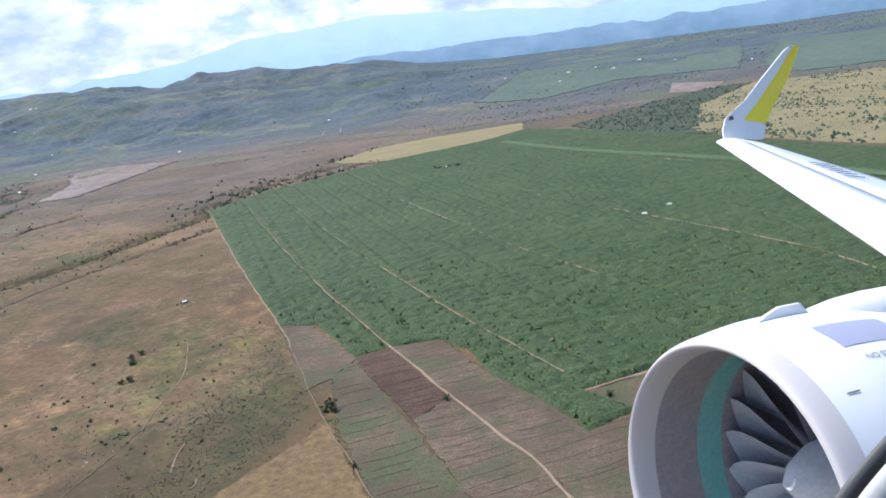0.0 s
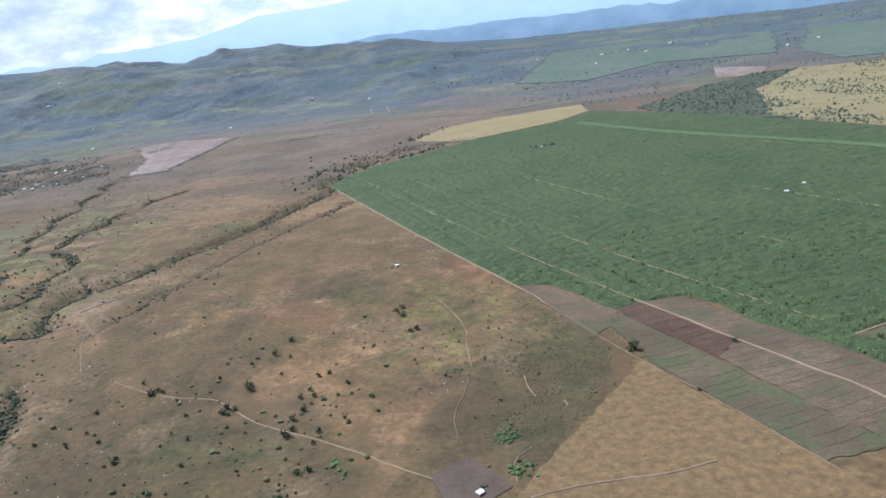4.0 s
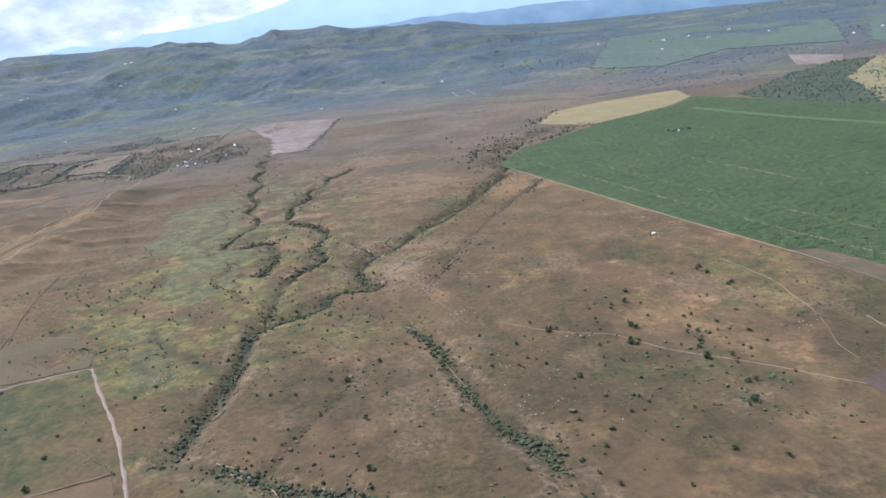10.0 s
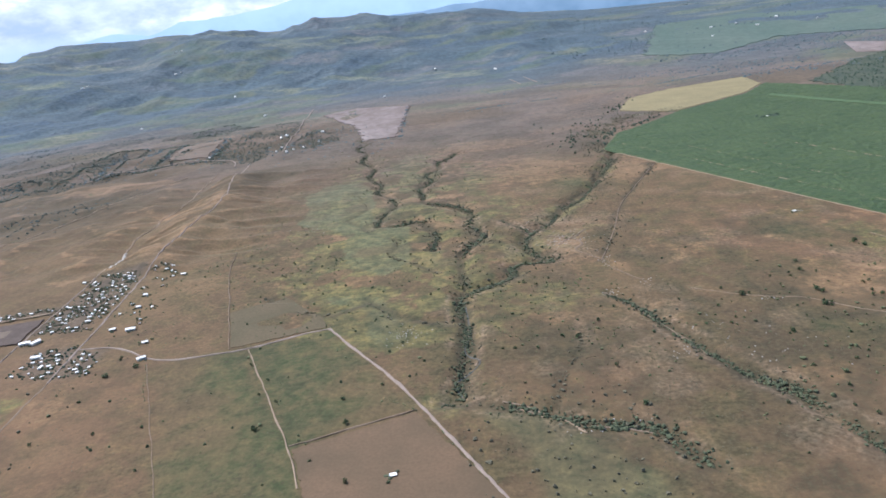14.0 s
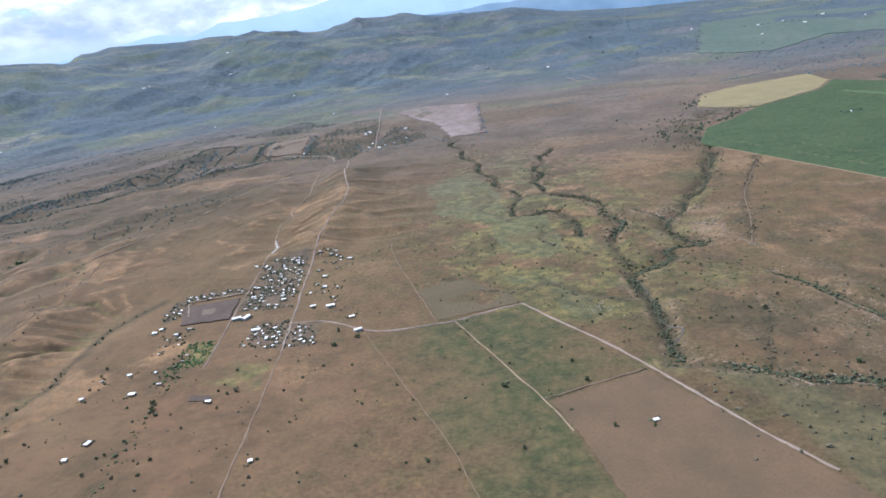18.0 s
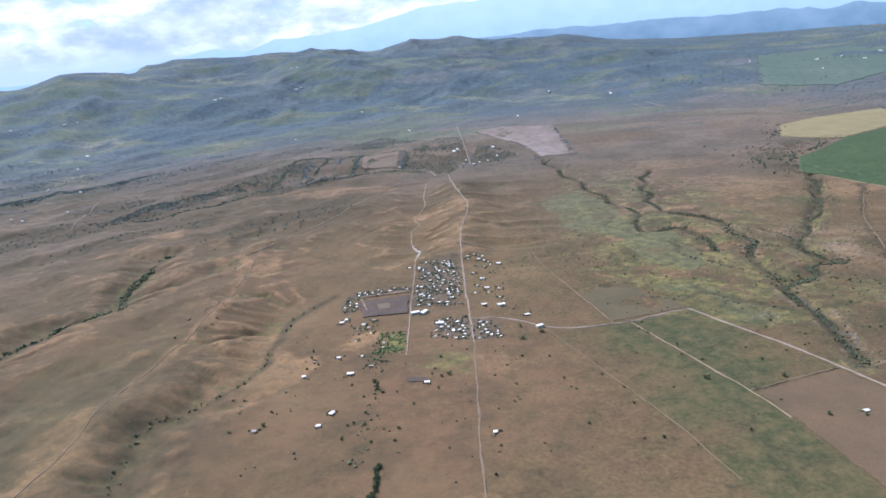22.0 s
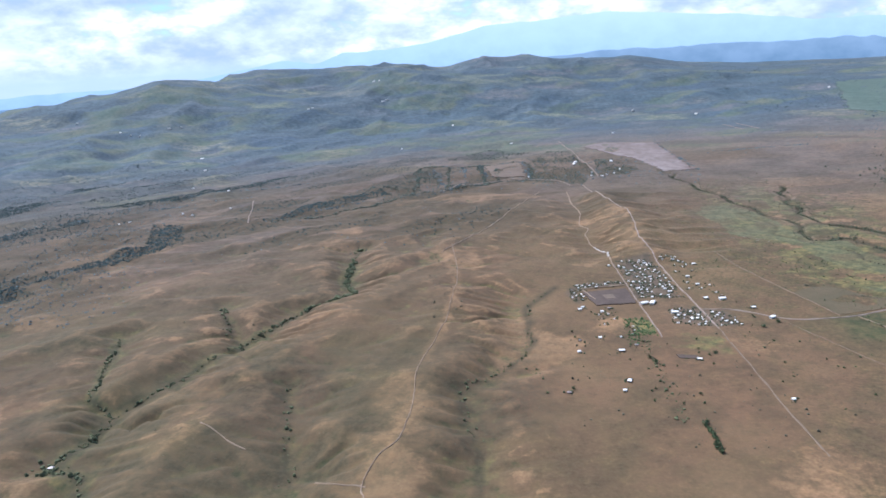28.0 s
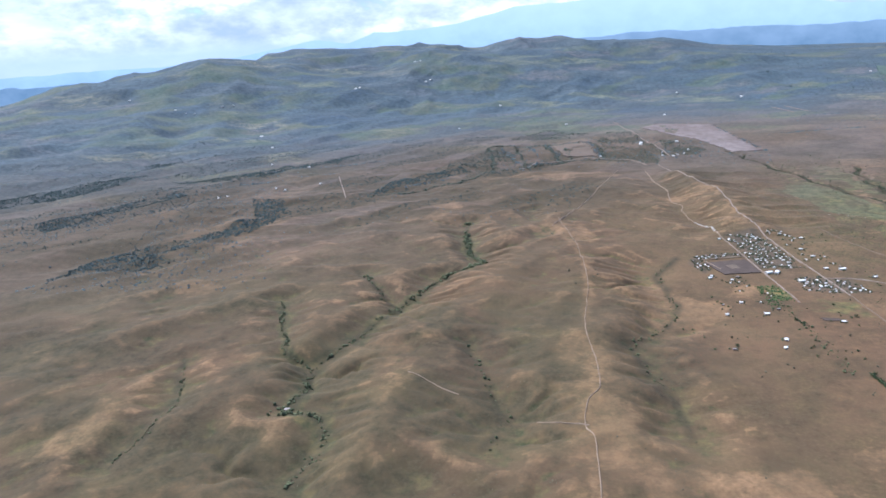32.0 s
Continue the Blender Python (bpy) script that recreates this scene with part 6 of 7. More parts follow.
# tussocks of coarse grass
tus = [scatter(rnd, 11000, (-330, -55, 140, 400), (0.10, 0.36), lambda a, b: (0.2 + 0.8 * smooth(fbm(a, b, 22, 313, 3), 0.42, 0.58)) * (~within(a, b, CANE_FIELD)) * (to_line(a, b, [(-100, 340), (-37, 182), (-20, 140)]) > 4) * (a < -50 - 0.25 * (b - 200))),
       scatter(rnd, 6000, (-480, -300, 60, 320), (0.10, 0.40), lambda a, b: 0.2 + 0.8 * smooth(fbm(a, b, 22, 315, 3), 0.42, 0.58)),
       scatter(rnd, 1500, (-900, -650, 10, 220), (0.12, 0.42), lambda a, b: (0.1 + 0.9 * smooth(fbm(a, b, 26, 317, 3), 0.46, 0.60)) * clear_of_roads(a, b)),
       scatter(rnd, 1500, (-1330, -900, -120, 260), (0.15, 0.5), lambda a, b: (0.05 + 0.95 * smooth(fbm(a, b, 30, 319, 3), 0.48, 0.60)) * clear_of_roads(a, b)),
       scatter(rnd, 2600, (-170, -66, 170, 330), (0.18, 0.55), lambda a, b: spot(a, b, -115, 235, 36, 60) * (0.3 + 0.7 * smooth(fbm(a, b, 18, 323, 3), 0.45, 0.58)) * (a < -66 - 0.3 * (b - 200))),
       scatter(rnd, 900, (-640, -440, 40, 260), (0.10, 0.36), lambda a, b: 0.15 + 0.85 * smooth(fbm(a, b, 20, 321, 3), 0.48, 0.58))]
straw = scatter(rnd, 9000, (-112, -6, 104, 232), (0.12, 0.40), lambda a, b: within(a, b, PLOTS["field_orange"]) * (0.35 + 0.65 * smooth(fbm(a, b, 6, 325, 3), 0.38, 0.56)))
clumps("straw_tufts", straw, CLUMP_STRAW, "golden tufts of a dry crop", 23, 0.9, BLOBS_LOW)
weedy = scatter(rnd, 2000, (-62, 6, 146, 286), (0.12, 0.42), lambda a, b: within(a, b, PLOTS["field_weedy"]) * smooth(fbm(a, b, 14, 327, 3), 0.44, 0.58))
clumps("weed_tufts", weedy, CLUMP_GARDEN, "bright green weeds on a fallow plot", 24, 0.6, BLOBS_LOW)
tus.append(scatter(rnd, 6000, (-130, -60, 178, 316), (0.14, 0.50), lambda a, b: within(a, b, OLIVE) * (0.25 + 0.75 * smooth(fbm(a, b, 10, 329, 3), 0.42, 0.56)) * (~within(a, b, PLOTS["field_orange"]))))
clumps("tussocks", np.concatenate(tus), CLUMP_BROWN, "coarse tussocks scattered over dry grass", 17, 0.8, BLOBS_LOW)

# pale rocks
stones = []
for cx0, cy0, n, sx, sy in ((-372, 398, 60, 12, 10), (-362, 276, 26, 4, 3), (-270, 240, 14, 5, 2), (-333, 284, 12, 5, 5), (-300, 205, 24, 22, 14), (-462, 236, 12, 1.5, 5), (-400, 118, 24, 8, 2.5), (-508, 232, 22, 7, 6), (-399, 436, 44, 2.5, 8), (-376, 386, 60, 8, 14), (-352, 336, 30, 4, 8), (-504, 242, 40, 6, 8),
                            (-174, 405, 14, 3, 1.5), (-340, 182, 16, 4, 4), (-144, 221, 10, 4, 4), (-290, 175, 16, 16, 10), (-612, 500, 20, 12, 6)):
    for k in range(n):
        stones.append((rnd.normal(cx0, sx), rnd.normal(cy0, sy), rnd.uniform(0.15, 0.5)))
tagged(clumps("boulders", stones, ROCK, "pale boulders strewn over dry grass", 12, 0.6), "", "rocks")


# ---- houses ----
def box(bm, x0, x1, y0, y1, z0, z1):
    v = [bm.verts.new(c) for c in ((x0, y0, z0), (x1, y0, z0), (x1, y1, z0), (x0, y1, z0), (x0, y0, z1), (x1, y0, z1), (x1, y1, z1), (x0, y1, z1))]
    for f in ((3, 2, 1, 0), (4, 5, 6, 7), (0, 1, 5, 4), (1, 2, 6, 5), (2, 3, 7, 6), (3, 0, 4, 7)):
        bm.faces.new([v[i] for i in f])


def house(w, d, h, rise, roof, wall, label, group="village houses"):
    """A low house: walls with gables, a pitched sheet roof with eaves, a door and windows set in."""
    root = new("house")
    bm = bmesh.new()
    a, b = w / 2, d / 2
    lo = [bm.verts.new(c) for c in ((-a, -b, -0.6), (a, -b, -0.6), (a, b, -0.6), (-a, b, -0.6))]
    hi = [bm.verts.new(c) for c in ((-a, -b, h), (a, -b, h), (a, b, h), (-a, b, h))]
    g0, g1 = bm.verts.new((-a, 0, h + rise)), bm.verts.new((a, 0, h + rise))
    bm.faces.new((lo[0], lo[1], hi[1], hi[0]))
    bm.faces.new((lo[2], lo[3], hi[3], hi[2]))
    bm.faces.new((lo[1], lo[2], hi[2], g1, hi[1]))
    bm.faces.new((lo[3], lo[0], hi[0], g0, hi[3]))
    part("wall", bm, wall, root)
    e, t = 0.25, 0.06
    for sgn in (-1, 1):
        bm = bmesh.new()
        n = max(4, int(w / 0.6))
        ridge_z, eave_z = h + rise + t, h - e * rise / b + t
        top, bot = [], []
        for k in range(n + 1):
            xx = -a - e + (w + 2 * e) * k / n
            lift = 0.03 if k % 2 else 0.0
            top.append(bm.verts.new((xx, 0, ridge_z + lift)))
            bot.append(bm.verts.new((xx, sgn * (b + e), eave_z + lift)))
        for k in range(n):
            q = (top[k], top[k + 1], bot[k + 1], bot[k])
            bm.faces.new(q if sgn < 0 else q[::-1])
        ext = bmesh.ops.extrude_face_region(bm, geom=bm.faces[:])
        for v in ext["geom"]:
            if isinstance(v, bmesh.types.BMVert):
                v.co.z -= t * 0.8
        bmesh.ops.recalc_face_normals(bm, faces=bm.faces[:])
        part("roof", bm, roof, root)
    bm = bmesh.new()
    box(bm, -0.2, 0.2, -b - 0.03, -b + 0.05, -0.1, min(0.95, h - 0.1))
    part("door", bm, PLANK, root)
    for xx in (-a * 0.6, a * 0.6):
        bm = bmesh.new()
        box(bm, xx - 0.18, xx + 0.18, -b - 0.03, -b + 0.05, 0.45, 0.8)
        part("window", bm, WATER, root)
    return tagged(root, label, "house", group)


KINDS = [house(3.4, 2.4, 1.15, 0.32, TIN, PLASTER, "small house with a pale tin roof"), house(4.4, 2.8, 1.2, 0.34, TIN, PLANK, "boarded house with a pale tin roof"), house(2.6, 2.2, 1.0, 0.28, TIN, PLASTER, "tiny hut with a bright tin roof"),
         house(3.6, 2.6, 1.1, 0.36, TIN_RUST, PLANK, "small house with a dull rusty roof"), house(4.0, 2.6, 1.2, 0.36, TIN_BLUE, PLASTER, "small house with a blue-grey roof"), house(6.2, 3.0, 1.5, 0.42, TIN, PLASTER, "long white village building with tin roof")]
FAR_KINDS = [house(9.0, 5.0, 2.4, 1.4, TIN, PLASTER, "far white farm building", "far farms"), house(6.0, 4.5, 2.0, 1.2, TIN, PLASTER, "far white farmhouse among trees", "far farms")]
placed, first = [], {}


def put(kind, px, py, turn, size=1.0):
    m = pose(px, py, float(height(px, py)) + 0.15, 0, 0, turn) @ Matrix.Diagonal((size, size, size, 1))
    if kind not in first:
        first[kind] = True
        kind.matrix_basis = m
    else:
        copy_thing(kind, m)
    placed.append((px, py))


rh = random.Random(21)


def hamlet(n, poly, gap, turn):
    xs, ys = [p[0] for p in poly], [p[1] for p in poly]
    tries = 0
    while n and tries < 4000:
        tries += 1
        px, py = rh.uniform(min(xs), max(xs)), rh.uniform(min(ys), max(ys))
        if not within(np.array(px), np.array(py), poly) or any(math.hypot(px - a, py - b) < gap for a, b in placed):
            continue
        if min(float(to_line(np.array(px), np.array(py), l)) for l in (ROAD_1, ROAD_2, ROAD_X)) < 4.2:
            continue
        put(KINDS[rh.choice((0, 0, 0, 1, 1, 2, 2, 2, 0, 3, 4, 5))], px, py, turn + rh.choice((0, 90, 0)) + rh.uniform(-14, 14), rh.uniform(0.42, 0.68))
        n -= 1


for px, py, k, s, turn in ((-787, 286, 5, 1.15, 20), (-779, 286, 5, 1.0, 60), (-764, 260, 5, 0.9, 5), (-861, 177, 2, 1.0, 20), (-826, 177, 1, 1.0, 0), (-768, 158, 1, 0.8, 0), (-722, 90, 2, 0.9, 10), (-829, 122, 1, 0.9, 70), (-835, 107, 2, 1.0, 0), (-876, 104, 3, 0.8, 0),
                           (-690, 268, 1, 0.9, 20), (-682, 242, 5, 0.8, 30), (-711, 293, 5, 0.9, 10), (-710, 404, 1, 0.9, 0), (-723, 337, 0, 1, 0), (-727, 361, 0, 1, 0), (-803, 410, 2, 1, 0), (-850, 274, 0, 1, 0), (-847, 280, 2, 1, 0), (-830, 267, 2, 1, 0), (-503, 93, 1, 0.7, 10), (-174, 404, 2, 0.9, 20),
                           (-134, 148, 2, 0.8, 35), (-1222, 12, 3, 1.2, 0), (-726, 296, 1, 1, 15), (-822, 276, 3, 1, 0), (-812, 188, 3, 1, 0), (-840, 205, 2, 1, 0), (-858, 200, 3, 0.8, 40)):
    put(KINDS[k], px, py, turn, s)
hamlet(90, [(-791, 300), (-794, 430), (-752, 432), (-747, 300)], 4.1, 8)
hamlet(24, [(-856, 325), (-846, 348), (-800, 356), (-799, 340), (-840, 333), (-842, 300), (-853, 292)], 4.8, 10)
hamlet(34, [(-769, 232), (-766, 268), (-742, 272), (-715, 262), (-712, 228), (-740, 224)], 4.8, 15)
hamlet(12, [(-738, 280), (-743, 440), (-722, 440), (-705, 300)], 8, 10)
hamlet(9, [(-838, 205), (-838, 262), (-806, 262), (-806, 205)], 8, 0)
hamlet(7, [(-752, 420), (-748, 440), (-722, 430), (-725, 412)], 5, 0)
for px, py, k in ((-494, 2010, 0), (-1356, 2214, 0), (-1340, 2225, 1), (-735, 965, 0), (-725, 975, 1), (-710, 985, 1), (-750, 1000, 1), (-872, 992, 1), (-11, 830, 1), (127, 481, 1), (150, 500, 1), (350, 2050, 0), (430, 2060, 1), (460, 1980, 0), (300, 1900, 1), (560, 2080, 0), (620, 1950, 1),
                  (-1470, 760, 0), (-1455, 765, 1), (-1400, 800, 1), (-1560, 1010, 0), (-1750, 1500, 0), (-1990, 1830, 0), (-1960, 1850, 1), (-1640, 1260, 1), (-900, 1500, 1), (-620, 1600, 1), (720, 1700, 0), (820, 1750, 1), (-1190, 1480, 1), (-320, 1900, 0), (180, 2150, 1), (-1080, 1900, 1), (-697, 1108, 1), (-692, 1028, 0), (-754, 975, 1), (-1422, 2442, 0), (-1400, 2440, 1), (-2350, 1914, 0), (-2048, 1742, 0), (-2080, 1750, 1), (-2120, 1765, 1), (-1587, 2042, 0), (-1575, 2060, 1), (-1463, 955, 0), (-1558, 713, 0), (-1545, 722, 1), (-773, 1104, 1), (-768, 1127, 1)):
    put(FAR_KINDS[k], px, py, rh.uniform(0, 180), 0.55 if py < 1100 else 1.0)
yard = np.array([(a + rh.uniform(-4.2, 4.2), b + rh.uniform(-4.2, 4.2), rh.uniform(0.35, 1.1)) for a, b in placed for _ in range(8 if abs(b - 350) < 95 else 6 if b < 330 else 3) if b < 500])
clumps("yard_trees", yard, CLUMP_THICKET, "olive trees between village houses", 13, 1.0, BLOBS_LOW)
green_patch = np.concatenate([scatter(rnd, 420, (-814, -790, 208, 250), (0.3, 1.0), lambda a, b: 0.2 + 0.8 * smooth(fbm(a, b, 9, 29, 3), 0.36, 0.5)), scatter(rnd, 60, (-818, -804, 190, 212), (0.3, 0.9))])
clumps("kitchen_garden", green_patch, CLUMP_GARDEN, "green garden plot below the village", 14)


# ---- the airliner, where it is when the shot begins ----
WHITE = Mat("white_aircraft_paint", 0.32).colour((0.86, 0.83, 0.79)).m
YELLOW = Mat("yellow_aircraft_paint", 0.35).colour((0.98, 0.78, 0.012)).m
LIP = Mat("satin_lip_metal", 0.42).colour((0.62, 0.555, 0.52)).m
GREY_PANEL = Mat("grey_wing_panel", 0.4).colour((0.66, 0.68, 0.72)).m
PANEL = Mat("slate_cowl_panel", 0.4).colour((0.38, 0.38, 0.47)).m
# liner, green band and blades coloured paler to include glare on the window
LINER = two_tone("acoustic_liner", (0.36, 0.32, 0.32), (0.43, 0.34, 0.32), 2.5, 0.5, 0.05, 0.002)
TEAL = two_tone("green_fan_case_band", (0.24, 0.52, 0.46), (0.29, 0.57, 0.51), 3.0, 0.5, 0.02, 0.002)
BLADE = two_tone("glare_pale_blade", (0.66, 0.64, 0.66), (0.58, 0.56, 0.58), 4.0, 0.5, 0.02, 0.002)
MARK = Mat("dark_marking", 0.6).colour((0.16, 0.17, 0.20)).m
SEAL = Mat("dark_window_seal", 0.6).colour((0.07, 0.065, 0.06)).m
TRIM = two_tone("cabin_trim_plastic", (0.52, 0.50, 0.46), (0.46, 0.44, 0.41), 6.0, 0.55, 0.02, 0.001)

AFT = Vector((0.940, 0.337, 0.051)).normalized()
HUB = Vector((1.757, 4.47, -1.600))
SIDE_U = AFT.cross(Vector((0, 0, 1))).normalized()
SIDE_V = SIDE_U.cross(AFT).normalized()

airliner = new("airliner")
airliner.matrix_basis = pose(0, 0, EYE, TILT, LEAN, TURN)
tagged(airliner, "white airliner wing and engine with a yellow winglet", "airliner")


def lathe(profile, seg=96, a0=0.0, a1=2 * math.pi):
    """A surface of revolution about the engine's axis; profile: metres aft, radius."""
    bm = bmesh.new()
    closed = abs(a1 - a0 - 2 * math.pi) < 1e-6
    n = seg if closed else seg + 1
    rings = []
    for s, r in profile:
        rings.append([bm.verts.new(HUB + AFT * s + (SIDE_U * math.cos(a) + SIDE_V * math.sin(a)) * r) for a in (a0 + (a1 - a0) * k / seg for k in range(n))])
    for p, q in zip(rings, rings[1:]):
        for k in range(seg):
            bm.faces.new((p[k], p[(k + 1) % n], q[(k + 1) % n], q[k]))
    for f in bm.faces:
        f.smooth = True
    return bm


def curve_profile(points, n=24):
    c = smooth_line(points, 0.03)
    return [tuple(p) for p in c]


cowl = part("engine_cowl", lathe(curve_profile([(0.17, 1.048), (0.34, 1.082), (0.55, 1.115), (0.8, 1.13), (1.1, 1.12), (1.6, 1.06), (2.4, 0.92), (3.2, 0.75)])), WHITE, airliner, "glossy white engine cowl")
part("inlet_lip", lathe(curve_profile([(0.21, 0.932), (0.13, 0.936), (0.04, 0.952), (0.0, 0.98), (0.03, 1.008), (0.09, 1.030), (0.17, 1.049)])), LIP, cowl, "satin silver inlet lip")
part("inlet_liner", lathe([(0.205, 0.933), (0.45, 0.940), (0.62, 0.946)]), LINER, cowl, "dark inlet liner")
part("fan_case_band", lathe([(0.62, 0.946), (0.75, 0.949), (0.86, 0.952)]), TEAL, cowl, "green fan case band")
part("fan_case", lathe([(0.86, 0.952), (1.2, 0.952), (1.2, 0.02)]), LINER, cowl)
spinner = part("spinner", lathe([(0.55, 0.004), (0.58, 0.05), (0.70, 0.15), (0.90, 0.24), (1.15, 0.27)], 40), BLADE, cowl, "dark spinner cone")
bm = bmesh.new()
for k in range(9):
    f = k / 8
    for w in (0.0, 1.0):
        ang = -0.6 + f * 1.5
        s, r = 0.552 + 0.045 * f, 0.014 + 0.04 * f + 0.03 * w * (1 - 0.6 * f)
        bm.verts.new(HUB + AFT * (s + 0.012 * w - 0.012) + (SIDE_U * math.cos(ang) + SIDE_V * math.sin(ang)) * r)
bm.verts.ensure_lookup_table()
for k in range(8):
    bm.faces.new((bm.verts[2 * k], bm.verts[2 * k + 1], bm.verts[2 * k + 3], bm.verts[2 * k + 2]))
part("spinner_mark", bm, WHITE, cowl, "white swirl on the spinner")
for b in range(20):
    bm = bmesh.new()
    rows = []
    for k in range(7):
        f = k / 6
        r = 0.24 + 0.70 * f
        twist, chord = radians(25 + 38 * f), 0.26 + 0.20 * math.sin(f * 2.2)
        a = b * 2 * math.pi / 20 + 0.12 * f * f
        rad, tan = SIDE_U * math.cos(a) + SIDE_V * math.sin(a), -SIDE_U * math.sin(a) + SIDE_V * math.cos(a)
        way = AFT * math.cos(twist) + tan * math.sin(twist)
        mid = HUB + AFT * 1.0 + rad * r
        off = way.cross(rad).normalized() * 0.008
        rows.append([bm.verts.new(mid + way * chord * c + off * t) for c, t in ((-0.5, 0), (-0.2, 1), (0.2, 1), (0.5, 0), (0.2, -1), (-0.2, -1))])
    for p, q in zip(rows, rows[1:]):
        for k in range(6):
            bm.faces.new((p[k], p[(k + 1) % 6], q[(k + 1) % 6], q[k]))
    part("fan_blade", bm, BLADE, cowl)


def at(px, py, depth):
    """A place in the airliner's frame by its slopes across and up, at a distance ahead."""
    return Vector((px * depth, depth, py * depth))


def slab(points, thick, direction):
    bm = bmesh.new()
    top = [bm.verts.new(p) for p in points]
    low = [bm.verts.new(p - direction * thick) for p in points]
    bm.faces.new(top)
    bm.faces.new(low[::-1])
    for k in range(len(top)):
        j = (k + 1) % len(top)
        bm.faces.new((top[k], low[k], low[j], top[j]))
    bmesh.ops.recalc_face_normals(bm, faces=bm.faces[:])
    return bm


# strake and panel marks on the cowl
def on_cowl(s, deg, r):
    return HUB + AFT * s + (SIDE_U * math.cos(radians(deg)) + SIDE_V * math.sin(radians(deg))) * r


S_DEG = 91
part("strake", slab([on_cowl(0.34, S_DEG, 1.06), on_cowl(0.46, S_DEG, 1.135), on_cowl(0.58, S_DEG, 1.185), on_cowl(0.76, S_DEG, 1.20), on_cowl(0.84, S_DEG, 1.12), on_cowl(0.82, S_DEG, 1.08)], 0.025, SIDE_U), WHITE, cowl, "white strake fin on the cowl")
part("cowl_panel", lathe([(0.53, 1.117), (0.66, 1.129), (0.80, 1.134), (0.95, 1.132), (1.08, 1.126)], 12, radians(63), radians(76)), PANEL, cowl, "grey latch panel")
part("cowl_dash", lathe([(0.28, 1.076), (0.32, 1.083), (0.36, 1.091)], 2, radians(46.9), radians(47.5)), MARK, cowl)
text = bpy.data.curves.new("no_step", "FONT")
text.body, text.size, text.align_x = "NO STEP", 0.06, "LEFT"
text_ob = new("no_step", text)
dep = bpy.context.evaluated_depsgraph_get()
text_me = bpy.data.meshes.new_from_object(text_ob.evaluated_get(dep))
bpy.data.objects.remove(text_ob)
for v in text_me.vertices:
    ang, s = 56.2 + math.degrees(v.co.y / 1.12), 0.585 + v.co.x
    v.co = on_cowl(s, ang, float(np.interp(s, (0.34, 0.55, 0.8, 1.1), (1.090, 1.122, 1.137, 1.127))))
text_me.materials.append(MARK)
lettering = new("lettering", text_me)
lettering.parent = cowl
tagged(lettering, "small grey words NO STEP")

# wing: sections from the tip inwards
TIP = Vector((7.41, 19.0, 2.90))
INWARD = Vector((-0.105, -1.116, -0.387))
NORMAL = AFT.cross(-INWARD).normalized()
if NORMAL.z < 0:
    NORMAL = -NORMAL
FOIL = [(0.0, 0.0), (0.012, 0.018), (0.04, 0.034), (0.10, 0.052), (0.20, 0.066), (0.35, 0.074), (0.5, 0.068), (0.7, 0.046), (0.88, 0.018), (1.0, 0.0)]


def wing_skin(c0, c1, lift=0.0):
    bm = bmesh.new()
    pts = [p for p in FOIL if c0 <= p[0] <= c1]
    loop = [(c, t) for c, t in pts] + [(c, -0.45 * t - 0.012) for c, t in pts[::-1]]
    rows = []
    for k in range(13):
        L = k * 0.85
        front, chord = 0.75 + 0.122 * L, 1.5 + 0.40 * L
        base = TIP + INWARD * L
        rows.append([bm.verts.new(base + AFT * (2 * c * front if c <= 0.5 else front + (2 * c - 1) * (chord - front)) + NORMAL * ((1.5 + 0.23 * L) * t + lift)) for c, t in loop])
    n = len(loop)
    for p, q in zip(rows, rows[1:]):
        for k in range(n):
            bm.faces.new((p[k], p[(k + 1) % n], q[(k + 1) % n], q[k]))
    bm.faces.new(rows[0])
    bm.faces.new(rows[-1][::-1])
    bmesh.ops.recalc_face_normals(bm, faces=bm.faces[:])
    for f in bm.faces:
        f.smooth = len(f.verts) == 4
    return bm


wing = part("wing", wing_skin(0.5, 1.0), GREY_PANEL, airliner, "pale grey wing skin with spoilers")
part("slat", wing_skin(0.0, 0.5, 0.004), WHITE, wing, "bright white leading edge")
for k in range(6):
    L = 2.8 + 0.24 * k
    front, chord = 0.75 + 0.122 * L, 1.5 + 0.40 * L
    p = TIP + INWARD * L + AFT * (front + 0.25 * (chord - front)) + NORMAL * ((1.5 + 0.23 * L) * 0.060 + 0.03)
    q = p + AFT * 0.6 - NORMAL * 0.05
    part("registration_bar", slab([p, p + INWARD * 0.07, q + INWARD * 0.11, q + INWARD * 0.04], 0.01, NORMAL), MARK, wing, "dark painted bar")

# winglet: blended up from the tip
stations = [(0.0, (0.4005, 0.1560), (0.4570, 0.1570), 19.05), (0.10, (0.3990, 0.1700), (0.4590, 0.1640), 19.2), (0.22, (0.4030, 0.1860), (0.4600, 0.1790), 19.35), (0.45, (0.4300, 0.2120), (0.4730, 0.2080), 19.6), (0.75, (0.4610, 0.2520), (0.4950, 0.2500), 19.9), (0.96, (0.4860, 0.2835), (0.5060, 0.2840), 20.1), (1.0, (0.4930, 0.2890), (0.5075, 0.2895), 20.15)]


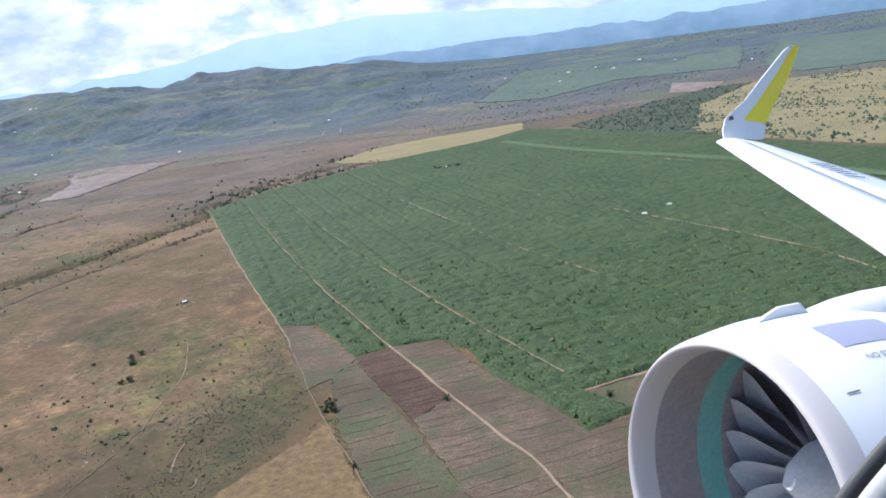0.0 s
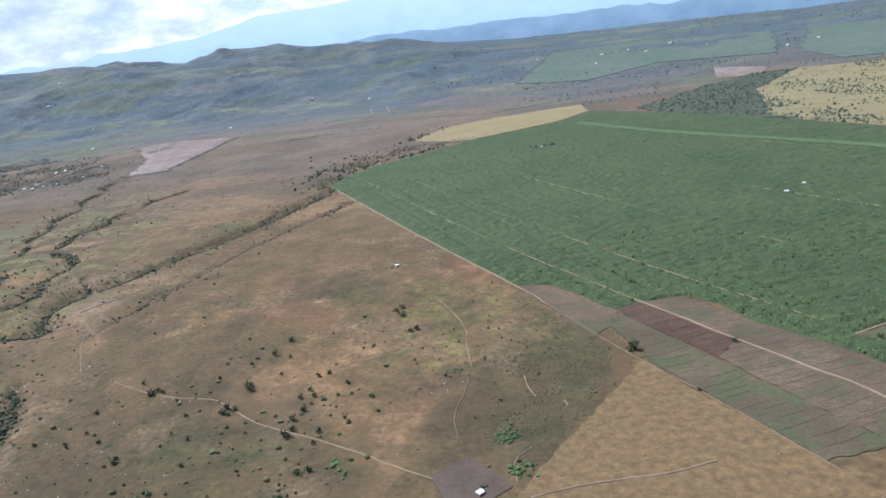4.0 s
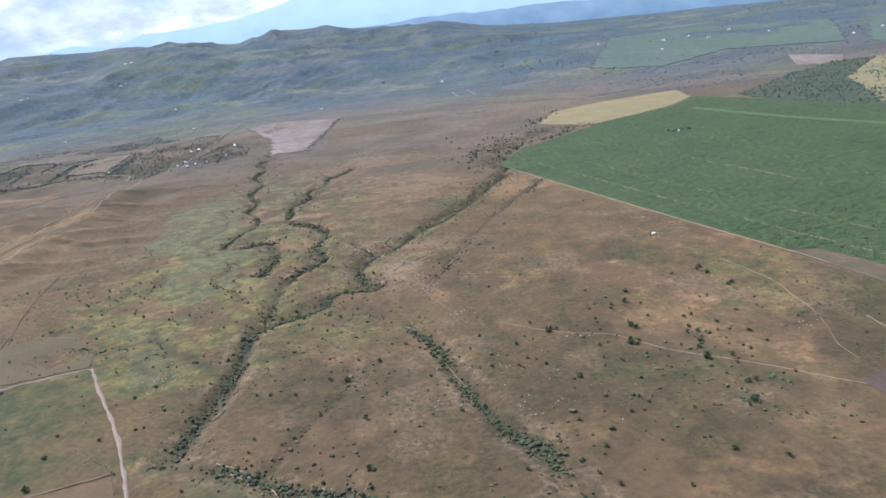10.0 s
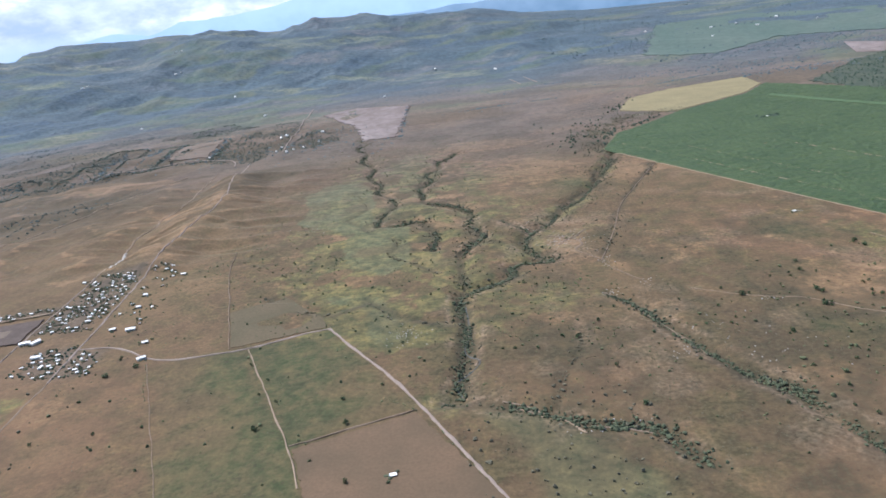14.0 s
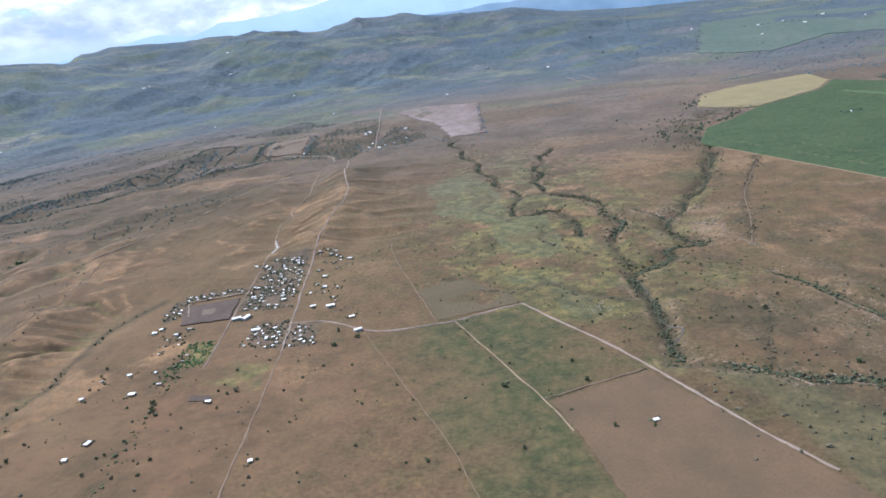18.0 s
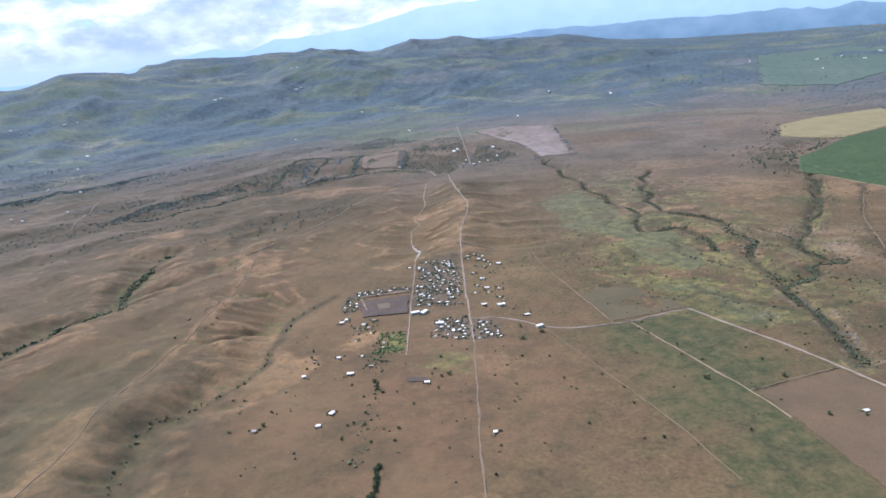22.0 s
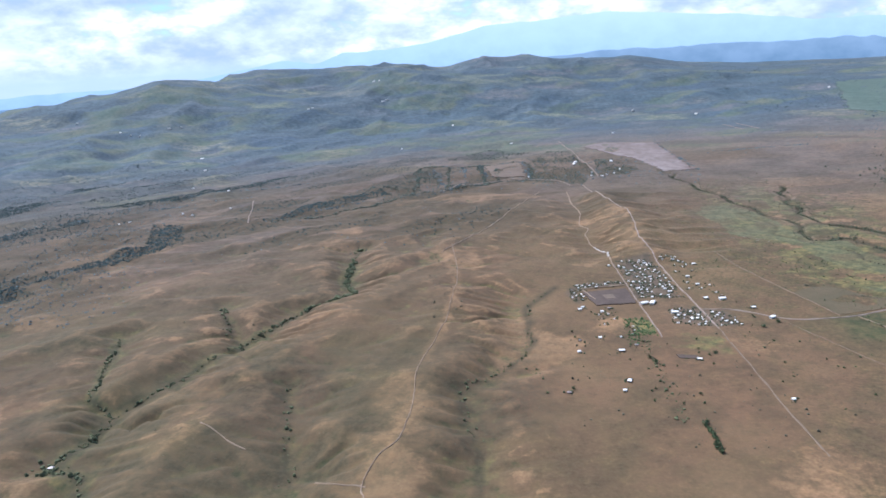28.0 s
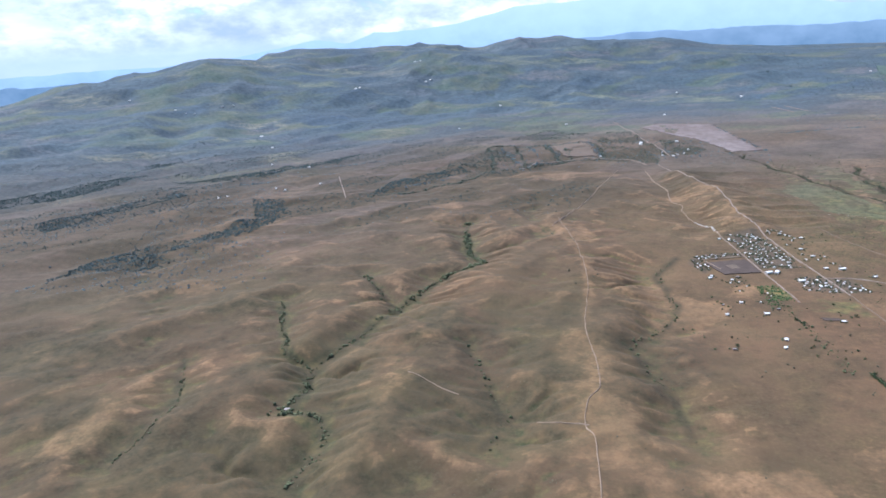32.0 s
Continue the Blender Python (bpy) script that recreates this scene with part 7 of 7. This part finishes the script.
def winglet_skin(c0, c1, f0, f1, lift):
    bm = bmesh.new()
    rows = []
    for f, le, te, depth in stations:
        if not f0 <= f <= f1:
            continue
        a, b = at(*le, depth), at(*te, depth + 0.35)
        out = (b - a).cross(Vector((0.25, 0.3, 1))).normalized()
        if out.y > 0:
            out = -out
        row = []
        for c in (c0, c0 + (c1 - c0) * 0.15, (c0 + c1) / 2, c1):
            t = 0.05 * math.sin(math.pi * min(1, c + 0.12)) + lift
            row.append((a.lerp(b, c) + out * t, a.lerp(b, c) - out * (t + 0.01)))
        rows.append([bm.verts.new(p) for p, _ in row] + [bm.verts.new(q) for _, q in row[::-1]])
    n = len(rows[0])
    for p, q in zip(rows, rows[1:]):
        for k in range(n):
            bm.faces.new((p[k], p[(k + 1) % n], q[(k + 1) % n], q[k]))
    bm.faces.new(rows[0])
    bm.faces.new(rows[-1][::-1])
    bmesh.ops.recalc_face_normals(bm, faces=bm.faces[:])
    return bm


winglet = part("winglet", winglet_skin(0.0, 1.0, 0.0, 1.0, 0.0), WHITE, wing, "white winglet edge")
part("winglet_paint", winglet_skin(0.42, 1.0, 0.22, 1.0, 0.012), YELLOW, wing, "yellow painted winglet face")
part("tip_light", slab([at(0.4085, 0.1840, 19.25), at(0.4150, 0.1850, 19.25), at(0.4140, 0.1905, 19.25), at(0.4095, 0.1890, 19.25)], 0.05, Vector((0, -1, 0))), SEAL, wing, "dark navigation light")

# flap fairing behind the engine
bm = bmesh.new()
bmesh.ops.create_uvsphere(bm, u_segments=24, v_segments=12, radius=1.0)
for v in bm.verts:
    v.co = Vector((3.75, 5.5, -0.50)) + AFT * v.co.x * 1.3 + SIDE_U * v.co.y * 0.25 + SIDE_V * v.co.z * 0.24
for f in bm.faces:
    f.smooth = True
part("pylon_fairing", bm, WHITE, airliner, "white pylon fairing")

# the edge of the cabin window
def edge_bar(x0, y0, x1, y1, wide, depth, mat, name, label, parent):
    p, q = at(x0, y0, depth), at(x1, y1, depth)
    along_it = (q - p).normalized()
    out = along_it.cross(Vector((0, 1, 0))).normalized() * wide
    if out.z > 0:
        out = -out
    bm = bmesh.new()
    n, rows = 12, []
    for k in range(n + 1):
        f = k / n
        c = p.lerp(q, f) + out * (0.25 * (2 * f - 1) ** 2)
        ring = []
        for j in range(9):
            a = math.pi * j / 8
            ring.append(bm.verts.new(c + out * (0.5 - 0.5 * math.cos(a)) - Vector((0, 1, 0)) * math.sin(a) * wide * 0.4))
        rows.append(ring)
    for r, s in zip(rows, rows[1:]):
        for j in range(8):
            bm.faces.new((r[j], r[j + 1], s[j + 1], s[j]))
    bmesh.ops.recalc_face_normals(bm, faces=bm.faces[:])
    for f in bm.faces:
        f.smooth = True
    return part(name, bm, mat, parent, label)


edge_bar(0.660, -0.228, 0.520, -0.400, 0.011, 0.44, SEAL, "window_seal", "dark window seal", airliner)
edge_bar(0.680, -0.245, 0.535, -0.425, 0.020, 0.43, TRIM, "window_trim", "beige window trim", airliner)
edge_bar(0.720, -0.275, 0.570, -0.470, 0.003, 0.42, SEAL, "trim_joint", "", airliner)
edge_bar(0.715, -0.290, 0.575, -0.475, 0.040, 0.41, TRIM, "window_reveal", "pale window reveal", airliner)
